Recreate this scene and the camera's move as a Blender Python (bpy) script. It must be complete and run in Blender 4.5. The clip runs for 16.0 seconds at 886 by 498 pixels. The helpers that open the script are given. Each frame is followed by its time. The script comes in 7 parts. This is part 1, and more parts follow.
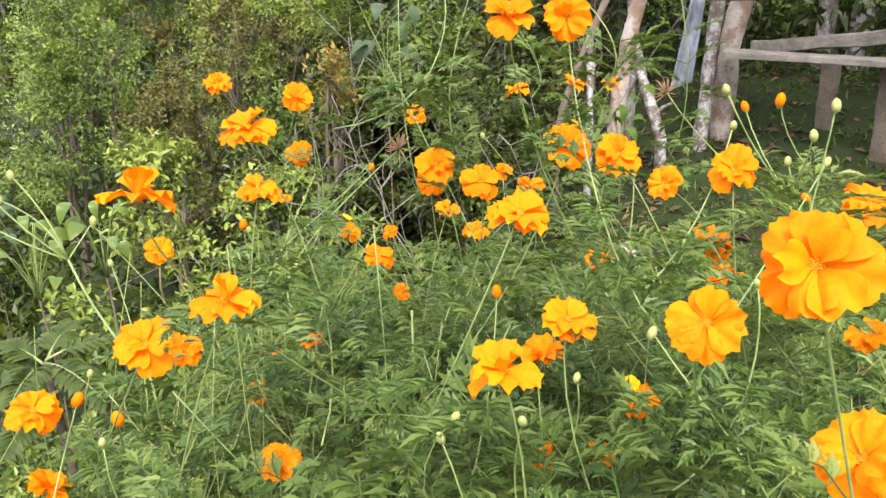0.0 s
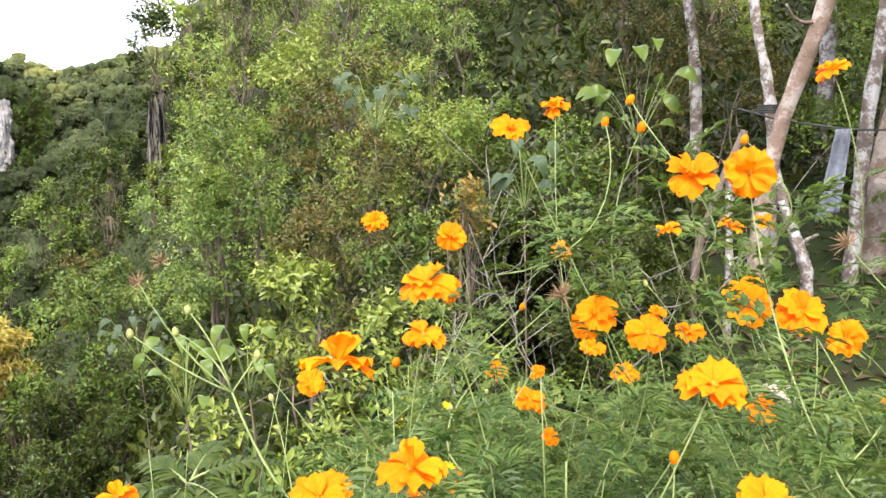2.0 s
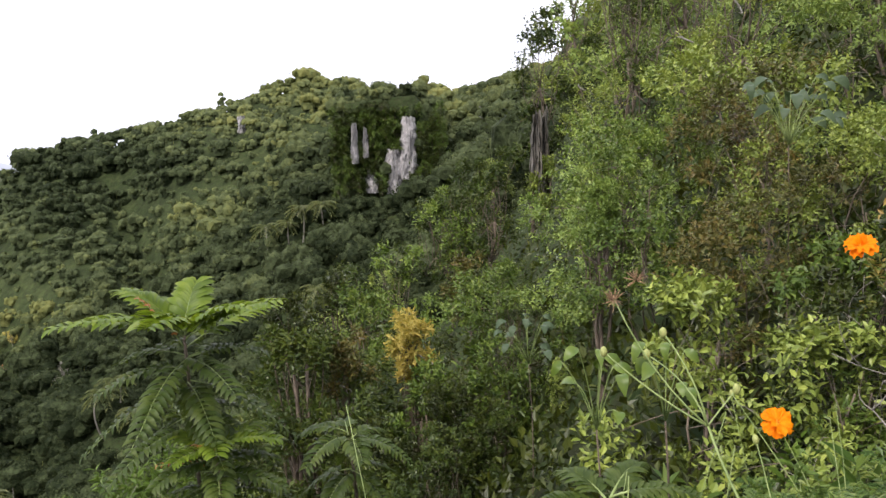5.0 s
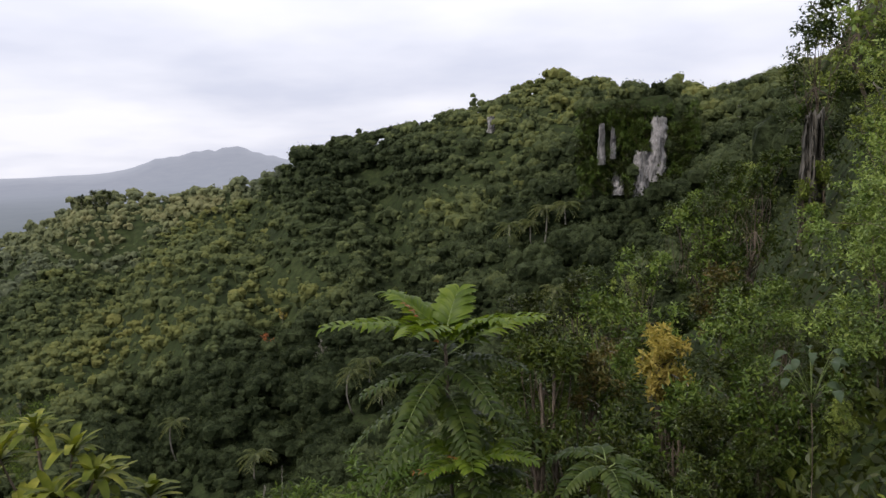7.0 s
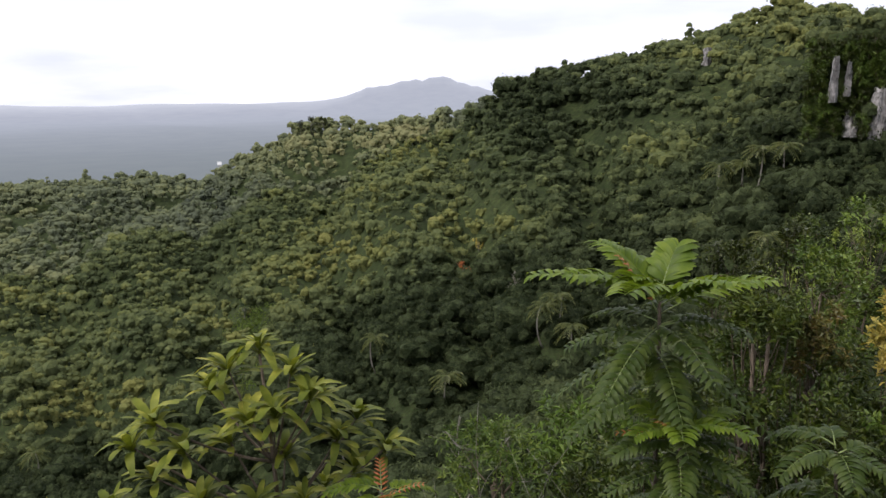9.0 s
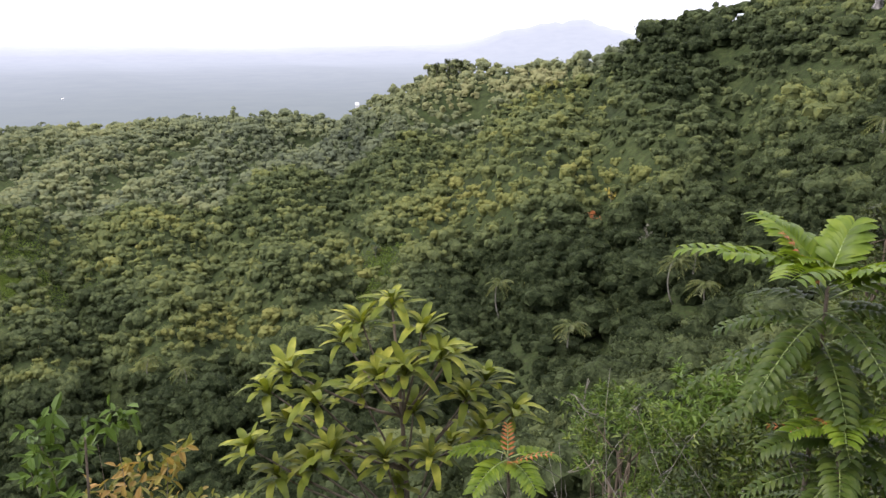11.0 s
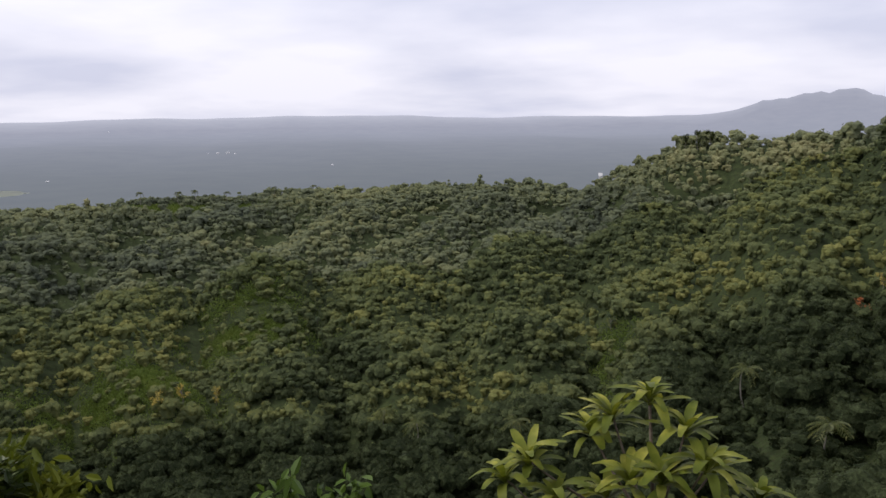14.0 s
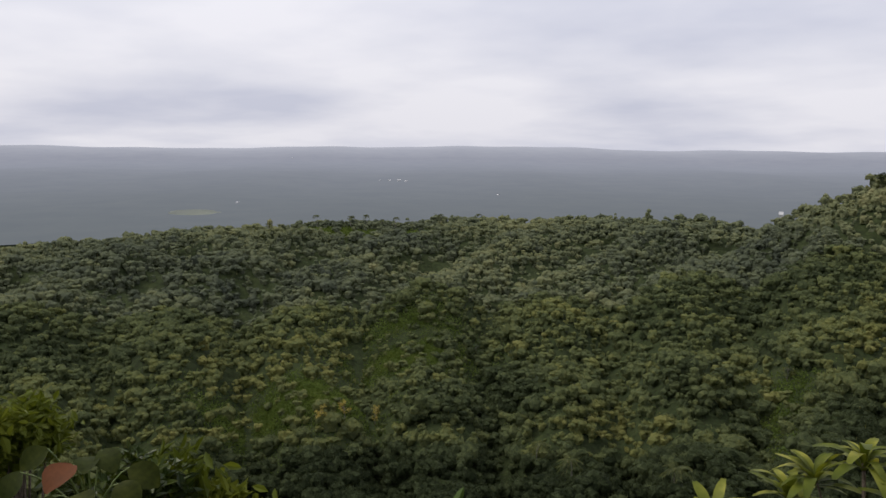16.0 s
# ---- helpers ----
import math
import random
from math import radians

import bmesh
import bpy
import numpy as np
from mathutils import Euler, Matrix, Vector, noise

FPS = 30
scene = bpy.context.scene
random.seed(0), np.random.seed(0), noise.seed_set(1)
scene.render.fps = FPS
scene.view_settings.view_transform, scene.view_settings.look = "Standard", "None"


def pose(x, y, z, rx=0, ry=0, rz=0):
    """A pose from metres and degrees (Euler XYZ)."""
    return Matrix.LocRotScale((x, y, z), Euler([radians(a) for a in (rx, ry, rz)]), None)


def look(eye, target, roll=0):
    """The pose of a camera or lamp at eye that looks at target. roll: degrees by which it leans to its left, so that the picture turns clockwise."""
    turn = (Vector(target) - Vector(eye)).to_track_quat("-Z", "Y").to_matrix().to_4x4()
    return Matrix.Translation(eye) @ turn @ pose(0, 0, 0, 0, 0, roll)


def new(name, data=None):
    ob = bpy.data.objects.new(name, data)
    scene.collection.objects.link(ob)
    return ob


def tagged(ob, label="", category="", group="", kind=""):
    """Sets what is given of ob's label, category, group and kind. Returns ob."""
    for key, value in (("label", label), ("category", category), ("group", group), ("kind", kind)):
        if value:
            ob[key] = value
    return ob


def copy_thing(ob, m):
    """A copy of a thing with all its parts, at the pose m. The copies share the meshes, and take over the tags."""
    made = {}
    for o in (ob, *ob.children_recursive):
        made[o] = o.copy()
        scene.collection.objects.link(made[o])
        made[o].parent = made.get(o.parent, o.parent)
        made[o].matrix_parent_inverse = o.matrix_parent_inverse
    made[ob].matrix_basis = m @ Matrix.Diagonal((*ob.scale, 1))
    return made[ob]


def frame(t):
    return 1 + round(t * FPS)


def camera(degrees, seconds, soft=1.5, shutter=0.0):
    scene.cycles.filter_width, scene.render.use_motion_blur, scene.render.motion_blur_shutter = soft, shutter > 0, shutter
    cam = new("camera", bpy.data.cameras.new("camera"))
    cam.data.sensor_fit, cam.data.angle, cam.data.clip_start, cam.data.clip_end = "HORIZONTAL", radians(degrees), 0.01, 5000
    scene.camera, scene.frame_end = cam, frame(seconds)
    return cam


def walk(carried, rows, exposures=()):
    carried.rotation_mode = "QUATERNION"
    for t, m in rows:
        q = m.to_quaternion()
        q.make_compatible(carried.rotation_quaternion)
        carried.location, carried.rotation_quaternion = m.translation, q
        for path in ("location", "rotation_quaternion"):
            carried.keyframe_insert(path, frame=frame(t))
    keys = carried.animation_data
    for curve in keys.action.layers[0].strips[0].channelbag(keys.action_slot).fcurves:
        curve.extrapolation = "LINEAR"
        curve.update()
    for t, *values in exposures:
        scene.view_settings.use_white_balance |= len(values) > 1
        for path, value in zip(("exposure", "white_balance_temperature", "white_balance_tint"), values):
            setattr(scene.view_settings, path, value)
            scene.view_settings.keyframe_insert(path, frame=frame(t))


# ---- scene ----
cam = camera(59.38, 16.0)
PATH = [
    (0.0, look((0.000, -0.000, 1.500), (7.624, 5.679, -1.602), -1.01)),
    (0.5, look((0.001, 0.010, 1.513), (7.440, 6.109, -1.218), -1.10)),
    (1.0, look((-0.001, 0.019, 1.524), (7.337, 6.427, -0.733), -1.10)),
    (1.5, look((-0.007, 0.034, 1.531), (7.155, 6.750, -0.365), -1.00)),
    (2.0, look((-0.022, 0.057, 1.536), (6.897, 7.101, -0.047), -1.40)),
    (2.5, look((-0.038, 0.076, 1.538), (6.521, 7.483, 0.081), -1.76)),
    (3.0, look((-0.050, 0.112, 1.536), (5.998, 7.958, 0.173), -1.94)),
    (3.5, look((-0.069, 0.145, 1.535), (5.267, 8.499, 0.217), -1.56)),
    (4.0, look((-0.087, 0.173, 1.535), (4.576, 8.923, 0.233), -2.03)),
    (4.5, look((-0.121, 0.178, 1.546), (3.765, 9.296, 0.216), -2.51)),
    (4.7, look((-0.126, 0.187, 1.543), (3.413, 9.446, 0.219), -2.44)),
    (6.8, look((-0.190, 0.471, 1.608), (0.068, 10.394, 0.398), -1.69)),
    (7.0, look((-0.228, 0.485, 1.594), (-0.228, 10.413, 0.391), -1.58)),
    (7.5, look((-0.256, 0.549, 1.585), (-1.036, 10.425, 0.223), -1.10)),
    (8.0, look((-0.280, 0.575, 1.593), (-1.693, 10.361, 0.101), -0.45)),
    (8.5, look((-0.306, 0.615, 1.610), (-2.284, 10.283, -0.011), 0.12)),
    (9.0, look((-0.328, 0.640, 1.639), (-2.807, 10.120, -0.358), -0.60)),
    (9.2, look((-0.324, 0.646, 1.649), (-3.003, 10.047, -0.461), -0.72)),
    (11.3, look((-0.460, 0.812, 1.708), (-4.705, 9.457, -0.984), -0.34)),
    (11.5, look((-0.472, 0.823, 1.715), (-4.930, 9.371, -0.943), -0.57)),
    (12.0, look((-0.511, 0.863, 1.714), (-5.525, 9.144, -0.792), -0.44)),
    (12.5, look((-0.569, 0.912, 1.705), (-6.075, 8.892, -0.746), -0.99)),
    (13.0, look((-0.626, 0.966, 1.684), (-6.503, 8.697, -0.703), -1.06)),
    (13.5, look((-0.678, 1.026, 1.670), (-6.901, 8.570, -0.420), -0.71)),
    (14.0, look((-0.740, 1.073, 1.652), (-7.333, 8.373, -0.146), -0.45)),
    (14.5, look((-0.794, 1.112, 1.634), (-7.770, 8.098, 0.048), -0.32)),
    (15.0, look((-0.857, 1.134, 1.614), (-8.208, 7.754, 0.152), -0.05)),
    (15.5, look((-0.900, 1.148, 1.591), (-8.600, 7.377, 0.210), 0.37)),
    (16.0, look((-0.941, 1.155, 1.580), (-8.965, 6.953, 0.170), 0.39)),
]
exposures = [(0.0, 1.45, 6450, 11), (1.5, 1.56, 6400, 12), (2.5, 1.56, 6400, 12), (3.0, 1.52, 6400, 12), (4.5, 1.0, 6350, 14), (7.0, -0.28, 6350, 12), (9.0, 0.06, 6350, 12), (11.5, 0.82, 6300, 15), (12.0, 0.45, 6250, 15), (12.5, 0.45, 6250, 15), (13.0, 0.38, 6250, 15), (13.5, -0.12, 6250, 15), (14.5, -0.4, 6300, 15), (16.0, -0.58, 6400, 12)]
walk(cam, PATH, exposures)

# ---- world and sun ----
world = bpy.data.worlds.new("overcast_sky")
scene.world = world
world.use_nodes = True
wn, wl = world.node_tree.nodes, world.node_tree.links
wn.clear()
w_out, w_bg = wn.new("ShaderNodeOutputWorld"), wn.new("ShaderNodeBackground")
w_sky = wn.new("ShaderNodeTexSky")
w_sky.sky_type, w_sky.sun_disc = "NISHITA", False
SUN_EL, SUN_AZ = 52.0, 128.0          # degrees up; degrees left of +y
w_sky.sun_elevation, w_sky.sun_rotation = radians(SUN_EL), radians(-SUN_AZ)
w_sky.air_density, w_sky.dust_density = 1.2, 3.0
w_geo, w_sep, w_add, w_div = wn.new("ShaderNodeTexCoord"), wn.new("ShaderNodeSeparateXYZ"), wn.new("ShaderNodeMath"), wn.new("ShaderNodeVectorMath")
w_add.inputs[1].default_value = 0.16
w_div.operation = "DIVIDE"
w_comb = wn.new("ShaderNodeCombineXYZ")
wl.new(w_geo.outputs["Generated"], w_sep.inputs[0])
wl.new(w_sep.outputs["Z"], w_add.inputs[0])
for k in "XYZ":
    wl.new(w_add.outputs[0], w_comb.inputs[k])
wl.new(w_geo.outputs["Generated"], w_div.inputs[0])
wl.new(w_comb.outputs[0], w_div.inputs[1])
w_noise, w_ramp = wn.new("ShaderNodeTexNoise"), wn.new("ShaderNodeValToRGB")
w_noise.inputs["Scale"].default_value, w_noise.inputs["Detail"].default_value = 0.55, 5
w_noise.inputs["Roughness"].default_value = 0.5
w_ramp.color_ramp.elements[0].position, w_ramp.color_ramp.elements[1].position = 0.36, 0.62
w_ramp.color_ramp.elements[0].color = (9.2, 9.5, 11.0, 1)
w_ramp.color_ramp.elements[1].color = (13.2, 13.1, 13.7, 1)
w_mix = wn.new("ShaderNodeMixRGB")
w_mix.inputs[0].default_value = 0.93
wl.new(w_div.outputs[0], w_noise.inputs["Vector"])
wl.new(w_noise.outputs["Fac"], w_ramp.inputs[0])
wl.new(w_sky.outputs[0], w_mix.inputs[1])
w_low, w_dim = wn.new("ShaderNodeMapRange"), wn.new("ShaderNodeVectorMath")
w_low.inputs[1].default_value, w_low.inputs[2].default_value = 0.0, 0.3
w_low.inputs[3].default_value, w_low.inputs[4].default_value = 0.9, 1.06
w_dim.operation = "SCALE"
wl.new(w_sep.outputs["Z"], w_low.inputs[0])
wl.new(w_ramp.outputs[0], w_dim.inputs[0])
wl.new(w_low.outputs[0], w_dim.inputs["Scale"])
wl.new(w_dim.outputs[0], w_mix.inputs[2])
wl.new(w_mix.outputs[0], w_bg.inputs["Color"])
w_bg.inputs["Strength"].default_value = 0.105
wl.new(w_bg.outputs[0], w_out.inputs[0])

sun = new("sun", bpy.data.lights.new("sun", "SUN"))
sun.data.energy, sun.data.angle, sun.data.color = 2.7, radians(24), (1.0, 0.93, 0.8)
sun.matrix_world = look((-math.sin(radians(SUN_AZ)) * 50 * math.cos(radians(SUN_EL)), math.cos(radians(SUN_AZ)) * 50 * math.cos(radians(SUN_EL)), 50 * math.sin(radians(SUN_EL))), (0, 0, 0))

# ---- materials ----


def base_material(name):
    m = bpy.data.materials.new(name)
    m.use_nodes = True
    nt = m.node_tree
    return m, nt.nodes, nt.links, nt.nodes["Principled BSDF"]


def ramp(nodes, stops):
    r = nodes.new("ShaderNodeValToRGB")
    while len(r.color_ramp.elements) < len(stops):
        r.color_ramp.elements.new(0.5)
    for e, (p, c) in zip(r.color_ramp.elements, stops):
        e.position, e.color = p, (*c, 1)
    return r


def surface(name, dark, light, scale=4.0, rough=0.8, bump=0.3, bump_scale=None, third=None, metal=0.0, streak=1.0):
    """A plain material with stains at a large scale, grain at a small one and relief."""
    m, n, l, b = base_material(name)
    tc, n1, n2 = n.new("ShaderNodeTexCoord"), n.new("ShaderNodeTexNoise"), n.new("ShaderNodeTexNoise")
    n1.inputs["Scale"].default_value, n1.inputs["Detail"].default_value = scale, 6
    n2.inputs["Scale"].default_value, n2.inputs["Detail"].default_value = bump_scale or scale * 9, 4
    mix = n.new("ShaderNodeMath")
    mix.operation = "MULTIPLY_ADD"
    mix.inputs[1].default_value = 0.4
    stops = [(0.4, dark), (0.85, light)] if third is None else [(0.4, dark), (0.66, light), (0.8, third)]
    r = ramp(n, stops)
    bp = n.new("ShaderNodeBump")
    bp.inputs["Strength"].default_value, bp.inputs["Distance"].default_value = bump, 0.02
    mapping = n.new("ShaderNodeMapping")
    mapping.inputs["Scale"].default_value = (1, 1, streak)
    l.new(tc.outputs["Object"], mapping.inputs[0])
    for k in (n1, n2):
        l.new(mapping.outputs[0], k.inputs["Vector"])
    l.new(n2.outputs["Fac"], mix.inputs[0])
    l.new(n1.outputs["Fac"], mix.inputs[2])
    l.new(mix.outputs[0], r.inputs[0])
    l.new(r.outputs[0], b.inputs["Base Color"])
    l.new(n2.outputs["Fac"], bp.inputs["Height"])
    l.new(bp.outputs[0], b.inputs["Normal"])
    b.inputs["Roughness"].default_value, b.inputs["Metallic"].default_value = rough, metal
    return m


def leafy(name, stops, rough=0.45, through_light=0.3, patch=0.6, glow_tint=(1.15, 1.1, 0.6), by_tint=False, spec=0.2, by_object=False, grain=None):
    """Leaves: the colour differs from leaf to leaf and from patch to patch; some light comes through."""
    m, n, l, b = base_material(name)
    tc, noise_a, isl, geo = n.new("ShaderNodeTexCoord"), n.new("ShaderNodeTexNoise"), n.new("ShaderNodeMath"), n.new("ShaderNodeNewGeometry")
    noise_a.inputs["Scale"].default_value, noise_a.inputs["Detail"].default_value = patch, 3
    l.new(tc.outputs["Object"], noise_a.inputs["Vector"])
    isl.operation = "MULTIPLY_ADD"
    isl.inputs[1].default_value = 0.5
    if by_object:
        info = n.new("ShaderNodeObjectInfo")
        l.new(info.outputs["Random"], isl.inputs[0])
    else:
        l.new(geo.outputs["Random Per Island"], isl.inputs[0])
    if by_tint:
        at = n.new("ShaderNodeAttribute")
        at.attribute_name = "tint"
        isl.inputs[1].default_value = 0.08
        l.new(at.outputs["Fac"], isl.inputs[2])
    else:
        half = n.new("ShaderNodeMath")
        half.operation = "MULTIPLY_ADD"
        half.inputs[1].default_value, half.inputs[2].default_value = 1.0, -0.25
        l.new(noise_a.outputs["Fac"], half.inputs[0])
        l.new(half.outputs[0], isl.inputs[2])
    r = ramp(n, stops)
    if grain:
        # leaf clusters too small to build: a speckle of leaf colours and a fine relief, at two sizes
        fine, coarse, spread_out, mixed, bp = n.new("ShaderNodeTexNoise"), n.new("ShaderNodeTexNoise"), n.new("ShaderNodeMath"), n.new("ShaderNodeMath"), n.new("ShaderNodeBump")
        fine.inputs["Scale"].default_value, fine.inputs["Detail"].default_value, fine.inputs["Roughness"].default_value = grain[0], 4, 0.7
        coarse.inputs["Scale"].default_value, coarse.inputs["Detail"].default_value = grain[0] * 0.3, 2
        for k in (fine, coarse):
            l.new(tc.outputs["Object"], k.inputs["Vector"])
        mixed.operation = "ADD"
        l.new(fine.outputs["Fac"], mixed.inputs[0])
        l.new(coarse.outputs["Fac"], mixed.inputs[1])
        spread_out.operation = "MULTIPLY_ADD"
        spread_out.inputs[1].default_value = grain[1]
        away = n.new("ShaderNodeMath")
        away.inputs[1].default_value = -1.0
        l.new(mixed.outputs[0], away.inputs[0])
        l.new(away.outputs[0], spread_out.inputs[0])
        l.new(isl.outputs[0], spread_out.inputs[2])
        l.new(spread_out.outputs[0], r.inputs[0])
        bp.inputs["Strength"].default_value, bp.inputs["Distance"].default_value = 1.0, grain[2]
        l.new(mixed.outputs[0], bp.inputs["Height"])
        l.new(bp.outputs[0], b.inputs["Normal"])
    else:
        l.new(isl.outputs[0], r.inputs[0])
    l.new(r.outputs[0], b.inputs["Base Color"])
    b.inputs["Roughness"].default_value = rough
    b.inputs["Specular IOR Level"].default_value = spec
    tr, mx, tn = n.new("ShaderNodeBsdfTranslucent"), n.new("ShaderNodeMixShader"), n.new("ShaderNodeMixRGB")
    tn.blend_type = "MULTIPLY"
    tn.inputs[0].default_value, tn.inputs[2].default_value = 1, (*glow_tint, 1)
    l.new(r.outputs[0], tn.inputs[1])
    l.new(tn.outputs[0], tr.inputs[0])
    mx.inputs[0].default_value = through_light
    l.new(b.outputs[0], mx.inputs[1])
    l.new(tr.outputs[0], mx.inputs[2])
    l.new(mx.outputs[0], n["Material Output"].inputs[0])
    return m


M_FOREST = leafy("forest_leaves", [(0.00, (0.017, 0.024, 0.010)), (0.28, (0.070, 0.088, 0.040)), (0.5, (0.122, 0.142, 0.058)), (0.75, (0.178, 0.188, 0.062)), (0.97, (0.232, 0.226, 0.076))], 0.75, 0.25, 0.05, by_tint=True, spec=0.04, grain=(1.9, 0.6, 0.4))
M_SHRUB = leafy("shrub_leaves", [(0.00, (0.021, 0.043, 0.009)), (0.40, (0.065, 0.106, 0.018)), (0.75, (0.127, 0.171, 0.028)), (1.00, (0.231, 0.248, 0.048))], 0.36, 0.16, 0.9, spec=0.22)
M_DEEP = leafy("deep_green_leaves", [(0.00, (0.011, 0.022, 0.005)), (0.40, (0.034, 0.055, 0.009)), (0.75, (0.068, 0.089, 0.013)), (1.00, (0.124, 0.129, 0.023))], 0.36, 0.16, 0.9, spec=0.22)
M_DARK = leafy("dark_shrub_leaves", [(0.00, (0.011, 0.016, 0.003)), (0.40, (0.026, 0.037, 0.006)), (0.80, (0.055, 0.066, 0.009)), (1.00, (0.095, 0.095, 0.014))], 0.36, 0.14, 0.9, spec=0.22)
M_OLIVE = leafy("olive_leaves", [(0.0, (0.062, 0.092, 0.021)), (0.45, (0.172, 0.222, 0.044)), (0.8, (0.285, 0.325, 0.069)), (1.0, (0.38, 0.27, 0.11))], 0.38, 0.18, 0.9, spec=0.22)
M_RUST = leafy("rusty_leaves", [(0.00, (0.035, 0.044, 0.011)), (0.50, (0.088, 0.088, 0.021)), (0.80, (0.158, 0.110, 0.032)), (0.95, (0.350, 0.191, 0.101))], 0.4, 0.18, 1.2, spec=0.22)
M_BRIGHT = leafy("young_leaves", [(0.00, (0.041, 0.071, 0.015)), (0.50, (0.087, 0.142, 0.023)), (1.00, (0.164, 0.217, 0.042))], 0.38, 0.25, 1.0, spec=0.22)
# Far ridges: aerial haze mixed into the leaf colour, greyer and paler.
M_HAZED_RIDGE = leafy("hazed_ridge_leaves", [(0.0, (0.067, 0.080, 0.058)), (0.28, (0.108, 0.125, 0.079)), (0.5, (0.149, 0.168, 0.093)), (0.75, (0.203, 0.216, 0.104)), (0.97, (0.257, 0.248, 0.123))], 0.75, 0.25, 0.05, by_tint=True, spec=0.04, grain=(1.3, 0.5, 0.5))
# Haze over the hillside put into this pale leaf colour.
M_PALE = leafy("pale_hill_leaves", [(0.0, (0.076, 0.124, 0.030)), (0.45, (0.175, 0.244, 0.062)), (0.8, (0.279, 0.345, 0.084)), (1.0, (0.397, 0.428, 0.117))], 0.42, 0.2, 0.9, spec=0.22)
M_COPPER = leafy("coppery_leaves", [(0.0, (0.09, 0.12, 0.025)), (0.4, (0.19, 0.19, 0.045)), (0.75, (0.37, 0.235, 0.08)), (1.0, (0.48, 0.29, 0.12))], 0.4, 0.35, 2.0)
M_FRESH = leafy("fresh_green_leaves", [(0.0, (0.051, 0.089, 0.016)), (0.45, (0.117, 0.174, 0.032)), (0.8, (0.195, 0.255, 0.048)), (1.0, (0.281, 0.311, 0.072))], 0.42, 0.22, 0.9, spec=0.22)
M_MEADOW = leafy("meadow_grass_blades", [(0.0, (0.065, 0.099, 0.023)), (0.5, (0.113, 0.158, 0.035)), (1.0, (0.182, 0.218, 0.058))], 0.6, 0.25, 0.08, spec=0.05)
M_GREY = leafy("grey_green_leaves", [(0.00, (0.03, 0.0488, 0.0263)), (0.60, (0.0638, 0.0938, 0.0488)), (1.00, (0.12, 0.15, 0.09))], 0.5, 0.25, 1.0)
M_YELLOW = leafy("yellowing_leaves", [(0.00, (0.16, 0.17, 0.04)), (0.50, (0.38, 0.31, 0.075)), (1.00, (0.55, 0.44, 0.14))], 0.45, 0.35, 1.5)
M_COSMOS = leafy("cosmos_leaves", [(0.00, (0.020, 0.045, 0.012)), (0.35, (0.064, 0.112, 0.026)), (0.7, (0.140, 0.196, 0.048)), (1.00, (0.280, 0.301, 0.083))], 0.4, 0.35, 2.0, spec=0.25)
M_SAPLING = leafy("pinnate_leaves", [(0.00, (0.048, 0.084, 0.01)), (0.50, (0.115, 0.176, 0.016)), (1.00, (0.21, 0.265, 0.027))], 0.45, 0.45, 1.5, by_object=True, spec=0.25)
M_RED = leafy("red_young_leaves", [(0.00, (0.24, 0.096, 0.032)), (0.60, (0.4, 0.136, 0.056)), (1.00, (0.44, 0.224, 0.08))], 0.4, 0.4, 3.0)
M_BROAD = leafy("broad_leathery_leaves", [(0.00, (0.042, 0.060, 0.009)), (0.45, (0.111, 0.138, 0.018)), (0.75, (0.203, 0.219, 0.033)), (1.00, (0.405, 0.390, 0.075))], 0.46, 0.35, 2.0, spec=0.12, by_object=True)
M_PETAL = leafy("orange_petals", [(0.00, (0.74, 0.165, 0.001)), (0.50, (0.81, 0.225, 0.0015)), (1.00, (0.87, 0.29, 0.002))], 0.65, 0.35, 6.0, glow_tint=(1.0, 0.9, 0.5), by_object=True, spec=0.1)
M_DISC = surface("yellow_florets", (0.6, 0.22, 0.004), (0.85, 0.42, 0.012), 300, 0.7, 0.5)
M_STEM = surface("green_stem", (0.09, 0.14, 0.035), (0.22, 0.27, 0.09), 25, 0.55, 0.1)
M_BUD = surface("pale_bud", (0.15, 0.19, 0.045), (0.32, 0.33, 0.11), 120, 0.6, 0.2)
M_SEED = surface("dry_seed_head", (0.1, 0.06, 0.035), (0.28, 0.17, 0.09), 90, 0.9, 0.3)
M_TWIG = surface("grey_twig", (0.09, 0.078, 0.062), (0.23, 0.21, 0.18), 14, 0.85, 0.3)
M_BARK = surface("brown_bark", (0.05, 0.036, 0.025), (0.15, 0.115, 0.085), 8, 0.9, 0.5)
M_PALE_BARK = surface("lichen_spotted_bark", (0.07, 0.05, 0.04), (0.15, 0.115, 0.095), 14, 0.85, 0.6, 70, third=(0.4, 0.385, 0.37))
M_TAN_BARK = surface("tan_bark", (0.12, 0.075, 0.05), (0.22, 0.15, 0.11), 9, 0.8, 0.5, 60, third=(0.36, 0.31, 0.27))
M_PLANK = surface("weathered_plank", (0.08, 0.066, 0.052), (0.26, 0.225, 0.185), 9, 0.85, 0.6, 40)
M_CLOTH = surface("faded_denim", (0.12, 0.135, 0.17), (0.24, 0.26, 0.3), 30, 0.95, 0.4, 400)
M_CORD = surface("black_cord", (0.015, 0.015, 0.016), (0.04, 0.04, 0.04), 30, 0.6, 0.1)
M_ROCK = surface("limestone", (0.05, 0.047, 0.044), (0.2, 0.192, 0.19), 0.5, 0.95, 0.9, 2.4, third=(0.33, 0.31, 0.305), streak=0.6)
M_BROWN_ROCK = surface("weathered_brown_rock", (0.022, 0.02, 0.015), (0.075, 0.066, 0.052), 1.1, 0.95, 0.9, 3.5, third=(0.15, 0.135, 0.115), streak=0.6)
